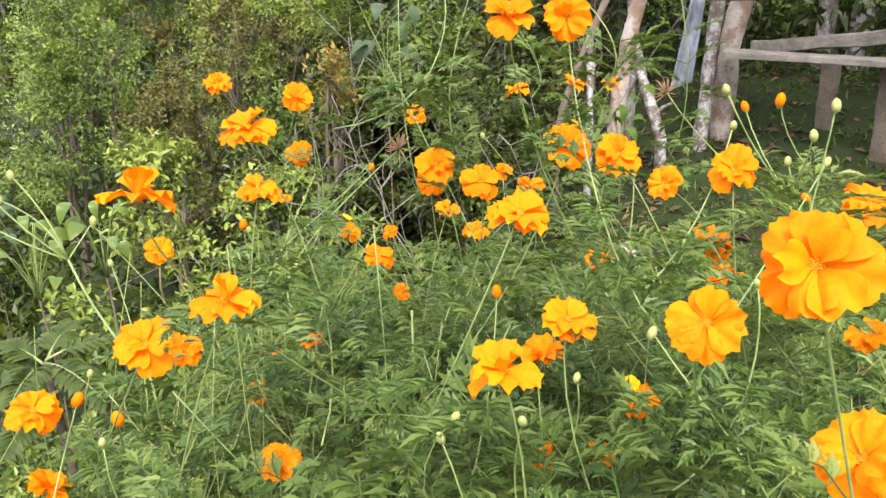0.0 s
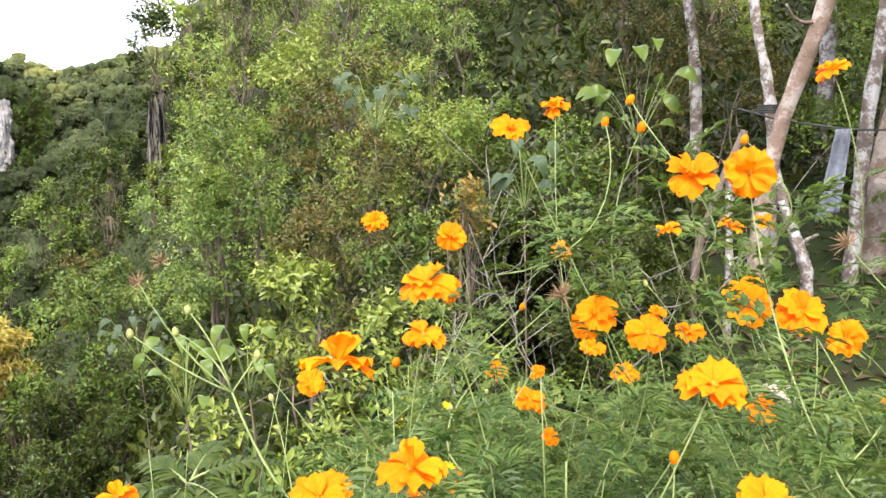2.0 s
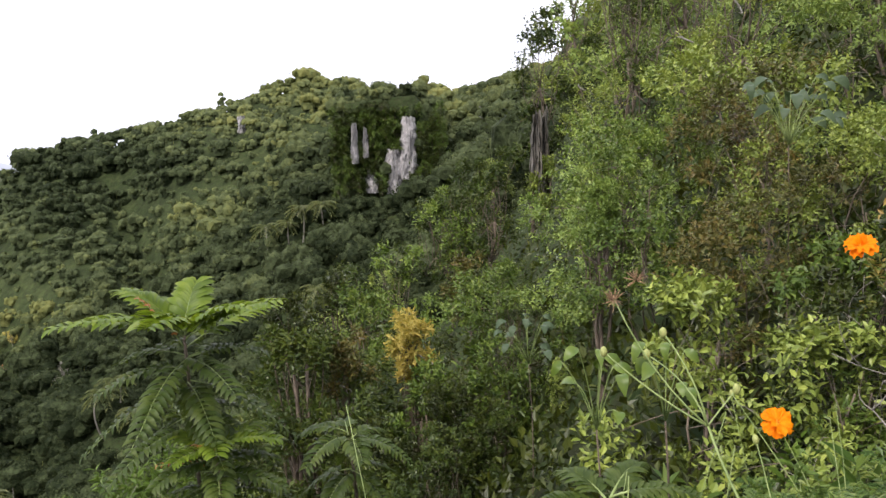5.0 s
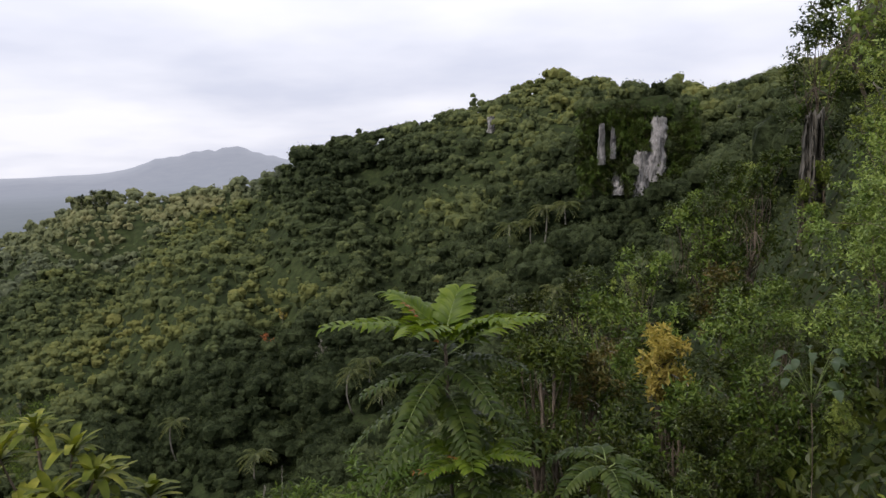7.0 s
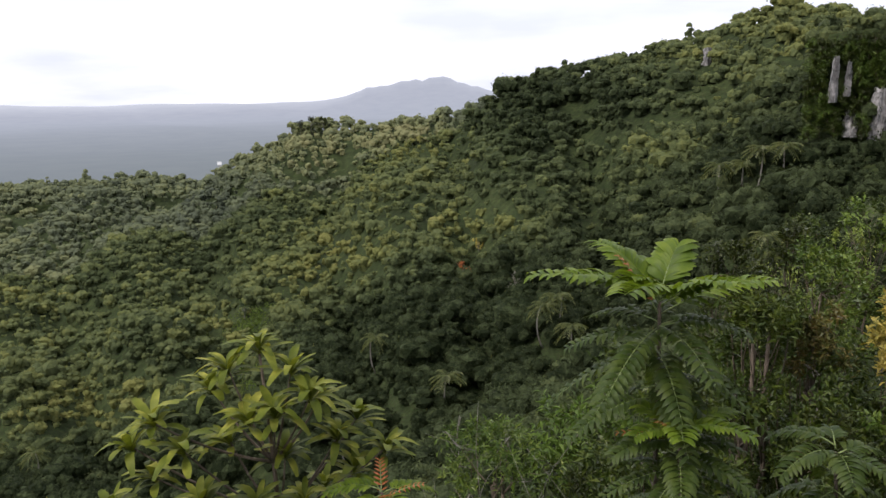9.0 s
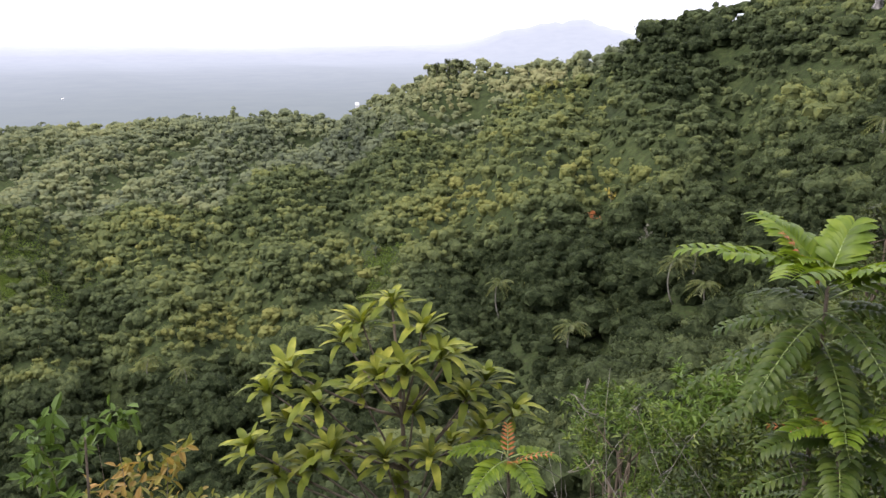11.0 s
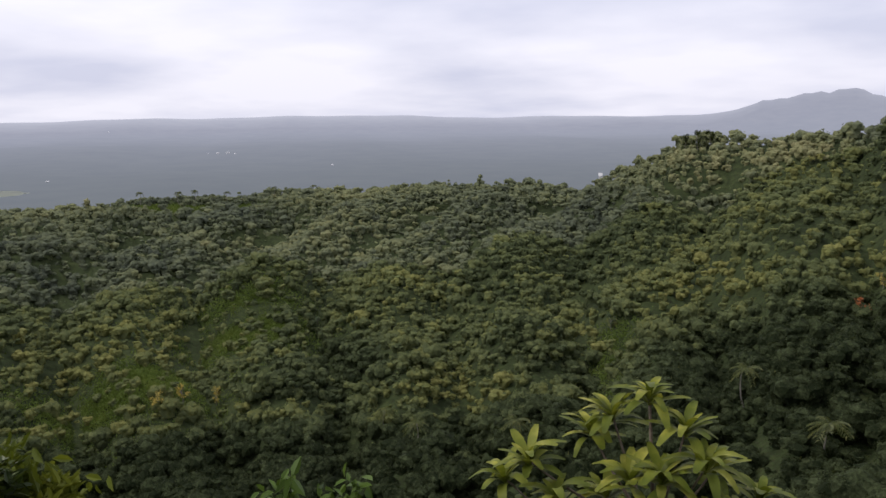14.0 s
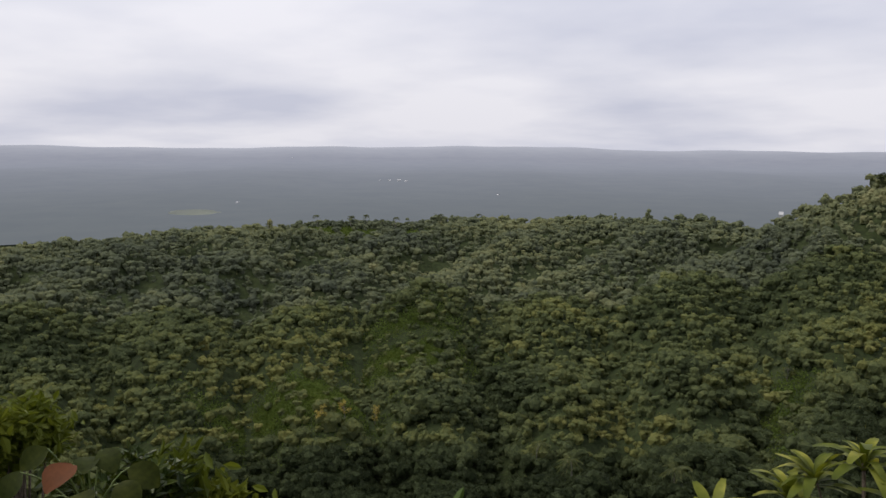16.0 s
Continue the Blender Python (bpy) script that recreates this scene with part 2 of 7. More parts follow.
M_STONE = surface("pale_stone", (0.16, 0.13, 0.1), (0.45, 0.4, 0.33), 18, 0.9, 0.7, 70)
M_BAG = surface("thin_white_plastic", (0.6, 0.63, 0.68), (0.85, 0.86, 0.88), 20, 0.3, 0.5, 40)
M_BLUE = surface("blue_print", (0.05, 0.1, 0.3), (0.08, 0.15, 0.4), 40, 0.4, 0.1)
# Walls of the far houses: white greyed to carry the haze.
M_WHITE = surface("white_paint", (0.4, 0.4, 0.4), (0.55, 0.55, 0.54), 5, 0.6, 0.1)
M_ROOF = surface("white_metal_roof", (0.42, 0.42, 0.43), (0.6, 0.6, 0.6), 2, 0.5, 0.1)


def ground_material():
    """Grass, moss and bare soil, mixed by noise at two scales."""
    m, n, l, b = base_material("ground_cover")
    tc = n.new("ShaderNodeTexCoord")
    big, fine, patch = n.new("ShaderNodeTexNoise"), n.new("ShaderNodeTexNoise"), n.new("ShaderNodeTexNoise")
    for k, s, d in ((big, 0.03, 5), (fine, 3.0, 8), (patch, 0.9, 4)):
        k.inputs["Scale"].default_value, k.inputs["Detail"].default_value = s, d
        l.new(tc.outputs["Object"], k.inputs["Vector"])
    scrub = n.new("ShaderNodeTexNoise")
    scrub.inputs["Scale"].default_value, scrub.inputs["Detail"].default_value = 0.35, 6
    l.new(tc.outputs["Object"], scrub.inputs["Vector"])
    r1 = ramp(n, [(0.4, (0.012, 0.019, 0.007)), (0.53, (0.032, 0.046, 0.016)), (0.68, (0.068, 0.085, 0.03))])
    r2 = ramp(n, [(0.42, (0.024, 0.02, 0.014)), (0.62, (0.026, 0.045, 0.015)), (0.8, (0.05, 0.075, 0.022))])
    mx = n.new("ShaderNodeMixRGB")
    both = n.new("ShaderNodeMath")
    both.operation = "MULTIPLY_ADD"
    both.inputs[1].default_value = 0.6
    l.new(scrub.outputs["Fac"], both.inputs[0])
    less = n.new("ShaderNodeMath")
    less.operation = "MULTIPLY"
    less.inputs[1].default_value = 0.45
    l.new(big.outputs["Fac"], less.inputs[0])
    l.new(less.outputs[0], both.inputs[2])
    l.new(both.outputs[0], r1.inputs[0])
    l.new(fine.outputs["Fac"], r2.inputs[0])
    l.new(patch.outputs["Fac"], mx.inputs[0])
    l.new(r1.outputs[0], mx.inputs[1])
    l.new(r2.outputs[0], mx.inputs[2])
    l.new(mx.outputs[0], b.inputs["Base Color"])
    bp = n.new("ShaderNodeBump")
    bp.inputs["Strength"].default_value, bp.inputs["Distance"].default_value = 0.8, 0.05
    l.new(fine.outputs["Fac"], bp.inputs["Height"])
    tuft, bp2 = n.new("ShaderNodeTexVoronoi"), n.new("ShaderNodeBump")
    tuft.inputs["Scale"].default_value = 0.9
    bp2.inputs["Strength"].default_value, bp2.inputs["Distance"].default_value = 0.6, 0.5
    bp2.invert = True
    l.new(tc.outputs["Object"], tuft.inputs["Vector"])
    l.new(tuft.outputs["Distance"], bp2.inputs["Height"])
    l.new(bp.outputs[0], bp2.inputs["Normal"])
    l.new(bp2.outputs[0], b.inputs["Normal"])
    b.inputs["Roughness"].default_value = 0.95
    b.inputs["Specular IOR Level"].default_value = 0.05
    return m


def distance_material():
    """Distant wooded plain: a glowing backdrop, its haze painted into the emitted colour by distance."""
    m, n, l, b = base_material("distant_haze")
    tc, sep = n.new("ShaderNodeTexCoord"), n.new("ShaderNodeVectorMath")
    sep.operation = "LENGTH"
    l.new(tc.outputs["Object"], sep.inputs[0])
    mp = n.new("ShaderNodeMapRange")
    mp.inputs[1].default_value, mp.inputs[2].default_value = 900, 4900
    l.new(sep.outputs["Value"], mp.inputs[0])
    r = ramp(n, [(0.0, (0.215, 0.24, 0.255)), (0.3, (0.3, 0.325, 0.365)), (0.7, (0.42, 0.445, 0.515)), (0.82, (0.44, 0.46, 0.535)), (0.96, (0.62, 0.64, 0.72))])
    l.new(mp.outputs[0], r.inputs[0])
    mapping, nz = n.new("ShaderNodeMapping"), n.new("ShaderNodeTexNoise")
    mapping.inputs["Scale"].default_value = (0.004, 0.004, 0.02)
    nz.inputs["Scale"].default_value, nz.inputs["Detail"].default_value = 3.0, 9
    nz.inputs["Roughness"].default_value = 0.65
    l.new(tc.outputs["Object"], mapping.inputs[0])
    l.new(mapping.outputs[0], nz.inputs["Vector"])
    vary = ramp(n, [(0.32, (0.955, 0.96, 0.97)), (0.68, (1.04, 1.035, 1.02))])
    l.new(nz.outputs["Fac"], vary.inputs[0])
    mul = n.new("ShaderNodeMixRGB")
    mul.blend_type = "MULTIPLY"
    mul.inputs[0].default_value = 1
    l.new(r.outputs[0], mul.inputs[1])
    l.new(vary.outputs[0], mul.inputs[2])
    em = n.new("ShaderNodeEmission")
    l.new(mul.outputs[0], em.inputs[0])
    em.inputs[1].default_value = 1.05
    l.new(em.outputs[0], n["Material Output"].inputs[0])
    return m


M_GROUND = ground_material()
M_DISTANCE = distance_material()

# ---- tools ----
rng = np.random.default_rng(7)
EYE = Vector((0, 0, 1.5))


def spot(az, el, d):
    """A place by bearing (degrees left of +y), elevation and distance from the first viewpoint."""
    a, e = radians(az), radians(el)
    return Vector((-math.sin(a) * math.cos(e) * d, math.cos(a) * math.cos(e) * d, 1.5 + math.sin(e) * d))


def mesh_of(name, verts, faces_flat, sizes, tint=None, mat=None, smooth=False):
    """A mesh from numpy arrays: vertices, flat face corners, corners per face."""
    me = bpy.data.meshes.new(name)
    verts, faces_flat, sizes = np.asarray(verts, np.float32), np.asarray(faces_flat, np.int32), np.asarray(sizes, np.int32)
    me.vertices.add(len(verts))
    me.vertices.foreach_set("co", verts.ravel())
    me.loops.add(len(faces_flat))
    me.loops.foreach_set("vertex_index", faces_flat)
    me.polygons.add(len(sizes))
    me.polygons.foreach_set("loop_start", np.concatenate([[0], np.cumsum(sizes)[:-1]]).astype(np.int32))
    me.polygons.foreach_set("loop_total", sizes)
    me.polygons.foreach_set("use_smooth", np.full(len(sizes), smooth))
    if tint is not None:
        a = me.attributes.new("tint", "FLOAT", "POINT")
        a.data.foreach_set("value", np.asarray(tint, np.float32))
    me.update(calc_edges=True)
    if mat:
        me.materials.append(mat)
    return me


def part(name, bm, material, parent=None, label="", smooth=False):
    """Link a bmesh (or a ready mesh) as one object, under a thing or a part."""
    if isinstance(bm, bmesh.types.BMesh):
        me = bpy.data.meshes.new(name)
        bm.to_mesh(me)
        bm.free()
        me.materials.append(material)
        if smooth:
            me.polygons.foreach_set("use_smooth", np.full(len(me.polygons), True))
    else:
        me = bm
    ob = new(name, me)
    ob.parent = parent
    return tagged(ob, label)


def unit(v):
    return v / np.maximum(np.linalg.norm(v, axis=-1, keepdims=True), 1e-9)


def leaf_arrays(P, D, N, L, W, shape="lance", droop=0.15):
    """Leaves as folded blades: bases P, directions D, upper sides N, lengths L, widths W."""
    n = len(P)
    D = unit(D)
    S = unit(np.cross(D, N))
    N = np.cross(S, D)
    L, W = np.broadcast_to(L, n)[:, None], np.broadcast_to(W, n)[:, None]
    if shape == "card":
        rows = ((0.0, 0.0, 0.0), (0.5, -0.5, 0.12), (1.0, 0.0, -droop), (0.5, 0.5, 0.12))
        faces = [0, 1, 2, 3]
        sizes = [4]
    elif shape == "tri":
        rows = ((0.0, -0.5, 0.0), (1.0, -0.1, -droop), (0.15, 0.6, 0.05))
        faces = [0, 1, 2]
        sizes = [3]
    elif shape == "rhomb":
        rows = ((0.0, 0.0, 0.0), (0.45, -0.5, 0.1), (1.0, 0.0, -droop), (0.45, 0.5, 0.1))
        faces = [0, 1, 2, 0, 2, 3]
        sizes = [3, 3]
    elif shape == "broad":
        rows = ((0.0, 0.0, 0.0), (0.16, -0.4, 0.06), (0.5, -0.5, 0.08), (0.82, -0.3, 0.0), (1.0, 0.0, -droop), (0.82, 0.3, 0.0), (0.5, 0.5, 0.08), (0.16, 0.4, 0.06), (0.5, 0.0, 0.0))
        faces = [0, 1, 2, 8, 8, 2, 3, 4, 0, 8, 6, 7, 8, 4, 5, 6]
        sizes = [4, 4, 4, 4]
    else:
        rows = ((0.0, 0.0, 0.0), (0.3, -0.45, 0.09), (0.68, -0.36, 0.03), (1.0, 0.0, -droop), (0.68, 0.36, 0.03), (0.3, 0.45, 0.09))
        faces = [0, 1, 2, 3, 0, 3, 4, 5]
        sizes = [4, 4]
    k = len(rows)
    V = np.stack([P + D * L * u + S * W * s + N * L * h for u, s, h in rows], 1).reshape(-1, 3)
    F = (np.array(faces)[None] + (np.arange(n) * k)[:, None]).ravel()
    return V, F, np.tile(sizes, n), k


def join(chunks):
    """Join arrays of (verts, faces, sizes)."""
    V, F, S, o = [], [], [], 0
    for v, f, s in chunks:
        V.append(v), F.append(np.asarray(f) + o), S.append(s)
        o += len(v)
    return np.concatenate(V), np.concatenate(F), np.concatenate(S)


def tube_arrays(points, radii, sides=5):
    """A tapered tube along points."""
    p = np.asarray([tuple(q) for q in points], float)
    n = len(p)
    d = unit(np.gradient(p, axis=0))
    ref = np.array([0.31, 0.17, 0.93]) if abs(d[0][2]) < 0.9 else np.array([0.95, 0.2, 0.1])
    a = unit(np.cross(d, ref))
    b = np.cross(d, a)
    ang = np.linspace(0, 2 * np.pi, sides, endpoint=False)
    r = np.broadcast_to(radii, n)[:, None, None]
    V = (p[:, None] + r * (np.cos(ang)[None, :, None] * a[:, None] + np.sin(ang)[None, :, None] * b[:, None])).reshape(-1, 3)
    i, j = np.meshgrid(np.arange(n - 1), np.arange(sides), indexing="ij")
    q = np.stack([i * sides + j, i * sides + (j + 1) % sides, (i + 1) * sides + (j + 1) % sides, (i + 1) * sides + j], -1).reshape(-1)
    F = np.concatenate([q, np.arange(sides)[::-1], np.arange(sides) + (n - 1) * sides])
    return V, F, np.concatenate([np.full((n - 1) * sides, 4), [sides, sides]])


def bend(a, b, sag=(0, 0, 0), n=8, wob=0.0):
    """Points from a to b, bowed by sag in the middle."""
    a, b, s = np.asarray(tuple(a), float), np.asarray(tuple(b), float), np.asarray(sag, float)
    t = np.linspace(0, 1, n)[:, None]
    w = rng.normal(0, wob, (n, 3)) * np.sin(np.pi * t) if wob else 0
    return a + (b - a) * t + s * 4 * t * (1 - t) + w


def tube(name, points, radii, mat, parent=None, sides=6, label=""):
    return part(name, mesh_of(name, *tube_arrays(points, radii, sides), mat=mat, smooth=True), None, parent, label)


def empty(name, place, label="", category="", group=""):
    ob = new(name)
    ob.empty_display_size = 0.1
    ob.location = place
    return tagged(ob, label, category, group)


# ---- terrain ----
STATIONS = [0, 3, 5, 9, 17, 35, 70, 130, 200, 300]
PROFILES = {
    -180: [0, 0, 0.3, 1.0, 2.5, 7, 14, 24, 30, 36],
    -100: [0, 0.1, 0.5, 1.2, 3, 8, 18, 32, 40, 45],
    -70: [0, 0.1, 0.6, 1.4, 3.2, 8, 18, 32, 40, 45],
    -45: [0, 0, 0.3, 1.3, 4.2, 11, 22, 36, 45, 50],
    -30: [0, -0.3, -0.5, -0.3, 0.8, 4, 9, 16, 22, 30],
    -18: [0, -0.6, -1.5, -2.8, -5, -8, -12, -14, -6, 9],
    -8: [0, -0.8, -2.1, -4.4, -8.5, -15, -22, -25, -14, 15],
    8: [0, -0.9, -2.4, -5.4, -11, -22, -38, -50, -48, -20],
    25: [0, -1, -2.6, -6, -13, -27, -50, -70, -76, -68],
    50: [0, -1, -2.6, -6, -13, -28, -56, -85, -97, -92],
    110: [0, -1, -2.6, -6, -13, -27, -52, -80, -92, -90],
    180: [0, 0, 0.3, 1.0, 2.5, 7, 14, 24, 30, 36],
}
RIDGE_AZ = [-180, -70, -30, -25, -21, -16, -13.4, -12, -8.5, -5, 0.7, 5.7, 10.2, 13.9, 22.5, 24.8, 27.2, 29.4, 32, 36, 47, 56, 71, 84, 110, 180]
RIDGE_R = [330, 330, 320, 310, 290, 290, 300, 310, 330, 335, 345, 355, 375, 420, 470, 480, 500, 530, 580, 610, 640, 640, 620, 600, 500, 330]
RIDGE_EL = [9, 9, 7, 5.2, 3.9, 3.6, 3.9, 5.1, 5.3, 4.4, 2.0, 1.3, -0.3, -2.3, -2.6, -2.9, -3.9, -5.1, -6.4, -6.1, -6.1, -6.4, -6.9, -7.7, -9, 9]
P_AZ = sorted(PROFILES)
P_Z = np.array([PROFILES[a] for a in P_AZ], float)
PLAIN = -122.0
# a rock bluff on the hill: how far off it stands, and its bearings
BLUFF_R, BLUFF_AZ, BLUFF_IN = 176.0, [-18.2, -16.6, -11.0, -9.8], [0, 1, 1, 0]


def terrain(x, y):
    """The height of the land at plan places x, y (arrays)."""
    x, y = np.atleast_1d(np.asarray(x, float)), np.atleast_1d(np.asarray(y, float))
    az, r = np.degrees(np.arctan2(-x, y)), np.hypot(x, y)
    z = np.stack([np.interp(az, P_AZ, P_Z[:, k]) for k in range(len(STATIONS))], -1)
    rr, re = np.interp(az, RIDGE_AZ, RIDGE_R), np.interp(az, RIDGE_AZ, RIDGE_EL)
    rz = 1.5 + rr * np.tan(np.radians(re))
    stops = np.concatenate([np.broadcast_to(STATIONS, (len(x), len(STATIONS))), (rr * 1.04)[:, None], (rr + 45)[:, None], (rr + 380)[:, None], np.full((len(x), 1), 6000.0)], 1)
    vals = np.concatenate([z, rz[:, None], (rz - 8)[:, None], np.full((len(x), 2), PLAIN)], 1)
    stops[:, len(STATIONS) - 1] = np.minimum(stops[:, len(STATIONS) - 1], rr * 0.86)
    k = np.clip((stops[:, 1:] <= r[:, None]).sum(1), 0, stops.shape[1] - 2)
    row = np.arange(len(x))
    a, b = stops[row, k], stops[row, k + 1]
    t = np.clip((r - a) / np.maximum(b - a, 1e-6), 0, 1)
    out = vals[row, k] * (1 - t) + vals[row, k + 1] * t
    amp = np.clip((r - 12) / 150, 0, 1) * np.clip((1200 - r) / 500, 0, 1)
    rel = np.sin(x * 0.031 + 1.7 * np.sin(y * 0.017)) * np.cos(y * 0.027 + 1.3 * np.sin(x * 0.019)) * 6.5 + np.sin(x * 0.083 + y * 0.05) * np.sin(y * 0.091 - x * 0.03) * 1.3
    spur = 13 * (np.abs(np.sin(az * 0.34 + 1.1 * np.sin(r * 0.012) + r * 0.007)) - 0.62) * np.clip((r - 70) / 150, 0, 1) * np.clip((1000 - r) / 300, 0, 1) * np.clip((az + 9) / 10, 0, 1)
    face = np.interp(az, BLUFF_AZ, BLUFF_IN) * np.clip((r - BLUFF_R) / 5, 0, 1) * np.clip((BLUFF_R + 90 - r) / 30, 0, 1)
    out = np.maximum(out, out * (1 - face) + (1.5 + BLUFF_R * math.tan(radians(2.0))) * face)
    near = (np.sin(x * 1.9) * np.cos(y * 2.3 + x) * 0.05 + np.sin(x * 4.7 + y * 3.1) * 0.02) * np.clip(r / 3, 0, 1)
    return out + (amp * rel + spur) * np.where(r < rr * 0.93, 1, 0.25) + near


def height(x, y):
    return float(terrain(x, y)[0])


def on_ground(az, d, sink=0.0):
    a = radians(az)
    x, y = -math.sin(a) * d, math.cos(a) * d
    return Vector((x, y, height(x, y) - sink))


def polar_sheet(name, az, r, zfun, mat, close):
    A, R = np.meshgrid(np.radians(az), r, indexing="ij")
    X, Y = -np.sin(A) * R, np.cos(A) * R
    Z = zfun(X.ravel(), Y.ravel())
    V = np.stack([X.ravel(), Y.ravel(), Z], -1)
    na, nr = len(az), len(r)
    i, j = np.meshgrid(np.arange(na if close else na - 1), np.arange(nr - 1), indexing="ij")
    F = np.stack([i * nr + j, i * nr + j + 1, ((i + 1) % na) * nr + j + 1, ((i + 1) % na) * nr + j], -1).reshape(-1)
    return part(name, mesh_of(name, V, F, np.full(len(F) // 4, 4), mat=mat, smooth=True), None)


az_grid = np.concatenate([np.arange(-180, -100, 5), np.arange(-100, 112, 1.0), np.arange(112, 180, 5)])
r_grid = np.sort(np.concatenate([[0.02], np.geomspace(0.4, 1300, 120), [BLUFF_R - 1, BLUFF_R, BLUFF_R + 2.5, BLUFF_R + 4.9]]))
ground = polar_sheet("ground", az_grid, r_grid, terrain, M_GROUND, True)
tagged(ground, "steep green hillside falling into a wooded valley", "ground", kind="structure")


def far_land(x, y):
    """Plain with low swells, rising to a low rim, and one long mountain."""
    az, r = np.degrees(np.arctan2(-x, y)), np.hypot(x, y)
    z = PLAIN + 1 + np.clip((r - 1200) / 500, 0, 1) * (6 * np.sin(x * 0.0041 + y * 0.002) * np.sin(y * 0.0047) + 3 * np.sin(x * 0.011) * np.cos(y * 0.013))
    rim = np.clip((r - 3900) / 850, 0, 1)
    z = z + rim * rim * (3 - 2 * rim) * (PLAIN * -1 - 56 + 7 * np.sin(np.radians(az) * 9) + 4 * np.sin(np.radians(az) * 23 + 1))
    m = np.exp(-(((az - 15.0) / 3.4) ** 2)) * 142 + np.exp(-(((az - 19.6) / 2.6) ** 2)) * 74 + np.exp(-(((az - 26) / 4.0) ** 2)) * 18 + np.exp(-(((az - 6) / 6) ** 2)) * 85
    rise = np.exp(-(((r - 4350) / 420) ** 2))
    return z + rise * m * (1 + 0.05 * np.sin(np.radians(az) * 130) + 0.04 * np.sin(np.radians(az) * 310))


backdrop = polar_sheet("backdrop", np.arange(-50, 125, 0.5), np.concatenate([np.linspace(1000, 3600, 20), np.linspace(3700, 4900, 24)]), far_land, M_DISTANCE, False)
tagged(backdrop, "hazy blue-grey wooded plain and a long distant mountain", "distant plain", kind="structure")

# ---- woods on the hills ----


def crown_points(n, lobes, lift=0.75):
    """Points and outward directions on a crown made of lobes: rows of centre and radii."""
    k = rng.integers(0, len(lobes), n)
    d = unit(rng.normal(0, 1, (n, 3)) + np.array([0, 0, lift]))
    c, rad = lobes[k, :3], lobes[k, 3:]
    return c + d * rad * rng.uniform(0.78, 1.08, (n, 1)), d


def ico_sphere(level):
    """Vertices and faces of an icosphere, without the part that faces down."""
    bm = bmesh.new()
    bmesh.ops.create_icosphere(bm, subdivisions=level, radius=1)
    v = np.array([q.co[:] for q in bm.verts])
    f = np.array([[q.index for q in k.verts] for k in bm.faces if k.normal.z > -0.5])
    bm.free()
    return v, f


ICO = {k: ico_sphere(k) for k in (1, 2, 3)}


def crown_lobes(s, m, habit):
    """Lobes of one crown of half-width s, a core and many small ones round it: rows of centre and radii."""
    a = rng.uniform(0, 6.283) + np.arange(m) * 2.4 + rng.normal(0, 0.25, m)
    q = np.sqrt((np.arange(m) + 0.25) / m)
    r = s * rng.uniform(0.38, 0.6, m)
    flat = rng.uniform(0.75, 1.05, m)
    if habit == "column":
        q, z = q * 0.46 * (1 + 0.2 * np.sin(a * 3)), s * (0.25 + 1.55 * rng.permutation(np.linspace(0, 1, m)))
        q = q * np.clip(1.25 - z / (2.2 * s), 0.3, 1)
        core = (0, 0, 0.85 * s, 0.36 * s, 0.36 * s, 0.8 * s)
    elif habit == "umbrella":
        q, z, flat = q * 0.95, s * (1.12 - 0.25 * q * q) * rng.uniform(0.9, 1.08, m), flat * 0.75
        core = (0, 0, 0.9 * s, 0.7 * s, 0.7 * s, 0.22 * s)
    elif habit == "bush":
        q, z = q * 0.75, s * (0.12 + 0.42 * np.sqrt(1 - 0.9 * q * q)) * rng.uniform(0.85, 1.15, m)
        core = (0, 0, 0.1 * s, 0.66 * s, 0.66 * s, 0.42 * s)
    else:
        q = q * 0.66
        z = s * (0.12 + 0.72 * np.sqrt(1 - q * q)) * rng.uniform(0.86, 1.12, m)
        core = (0, 0, 0.3 * s, 0.7 * s, 0.7 * s, 0.66 * s)
    lean = rng.normal(0, 0.1, 2) * s
    rows = np.stack([np.cos(a) * q * s + lean[0] * z / s, np.sin(a) * q * s + lean[1] * z / s, z, r, r, r * flat], -1)
    return np.concatenate([rows, [core]])


HABITS, HABIT_P = ("dome", "column", "umbrella", "bush"), (0.78, 0.02, 0.04, 0.16)


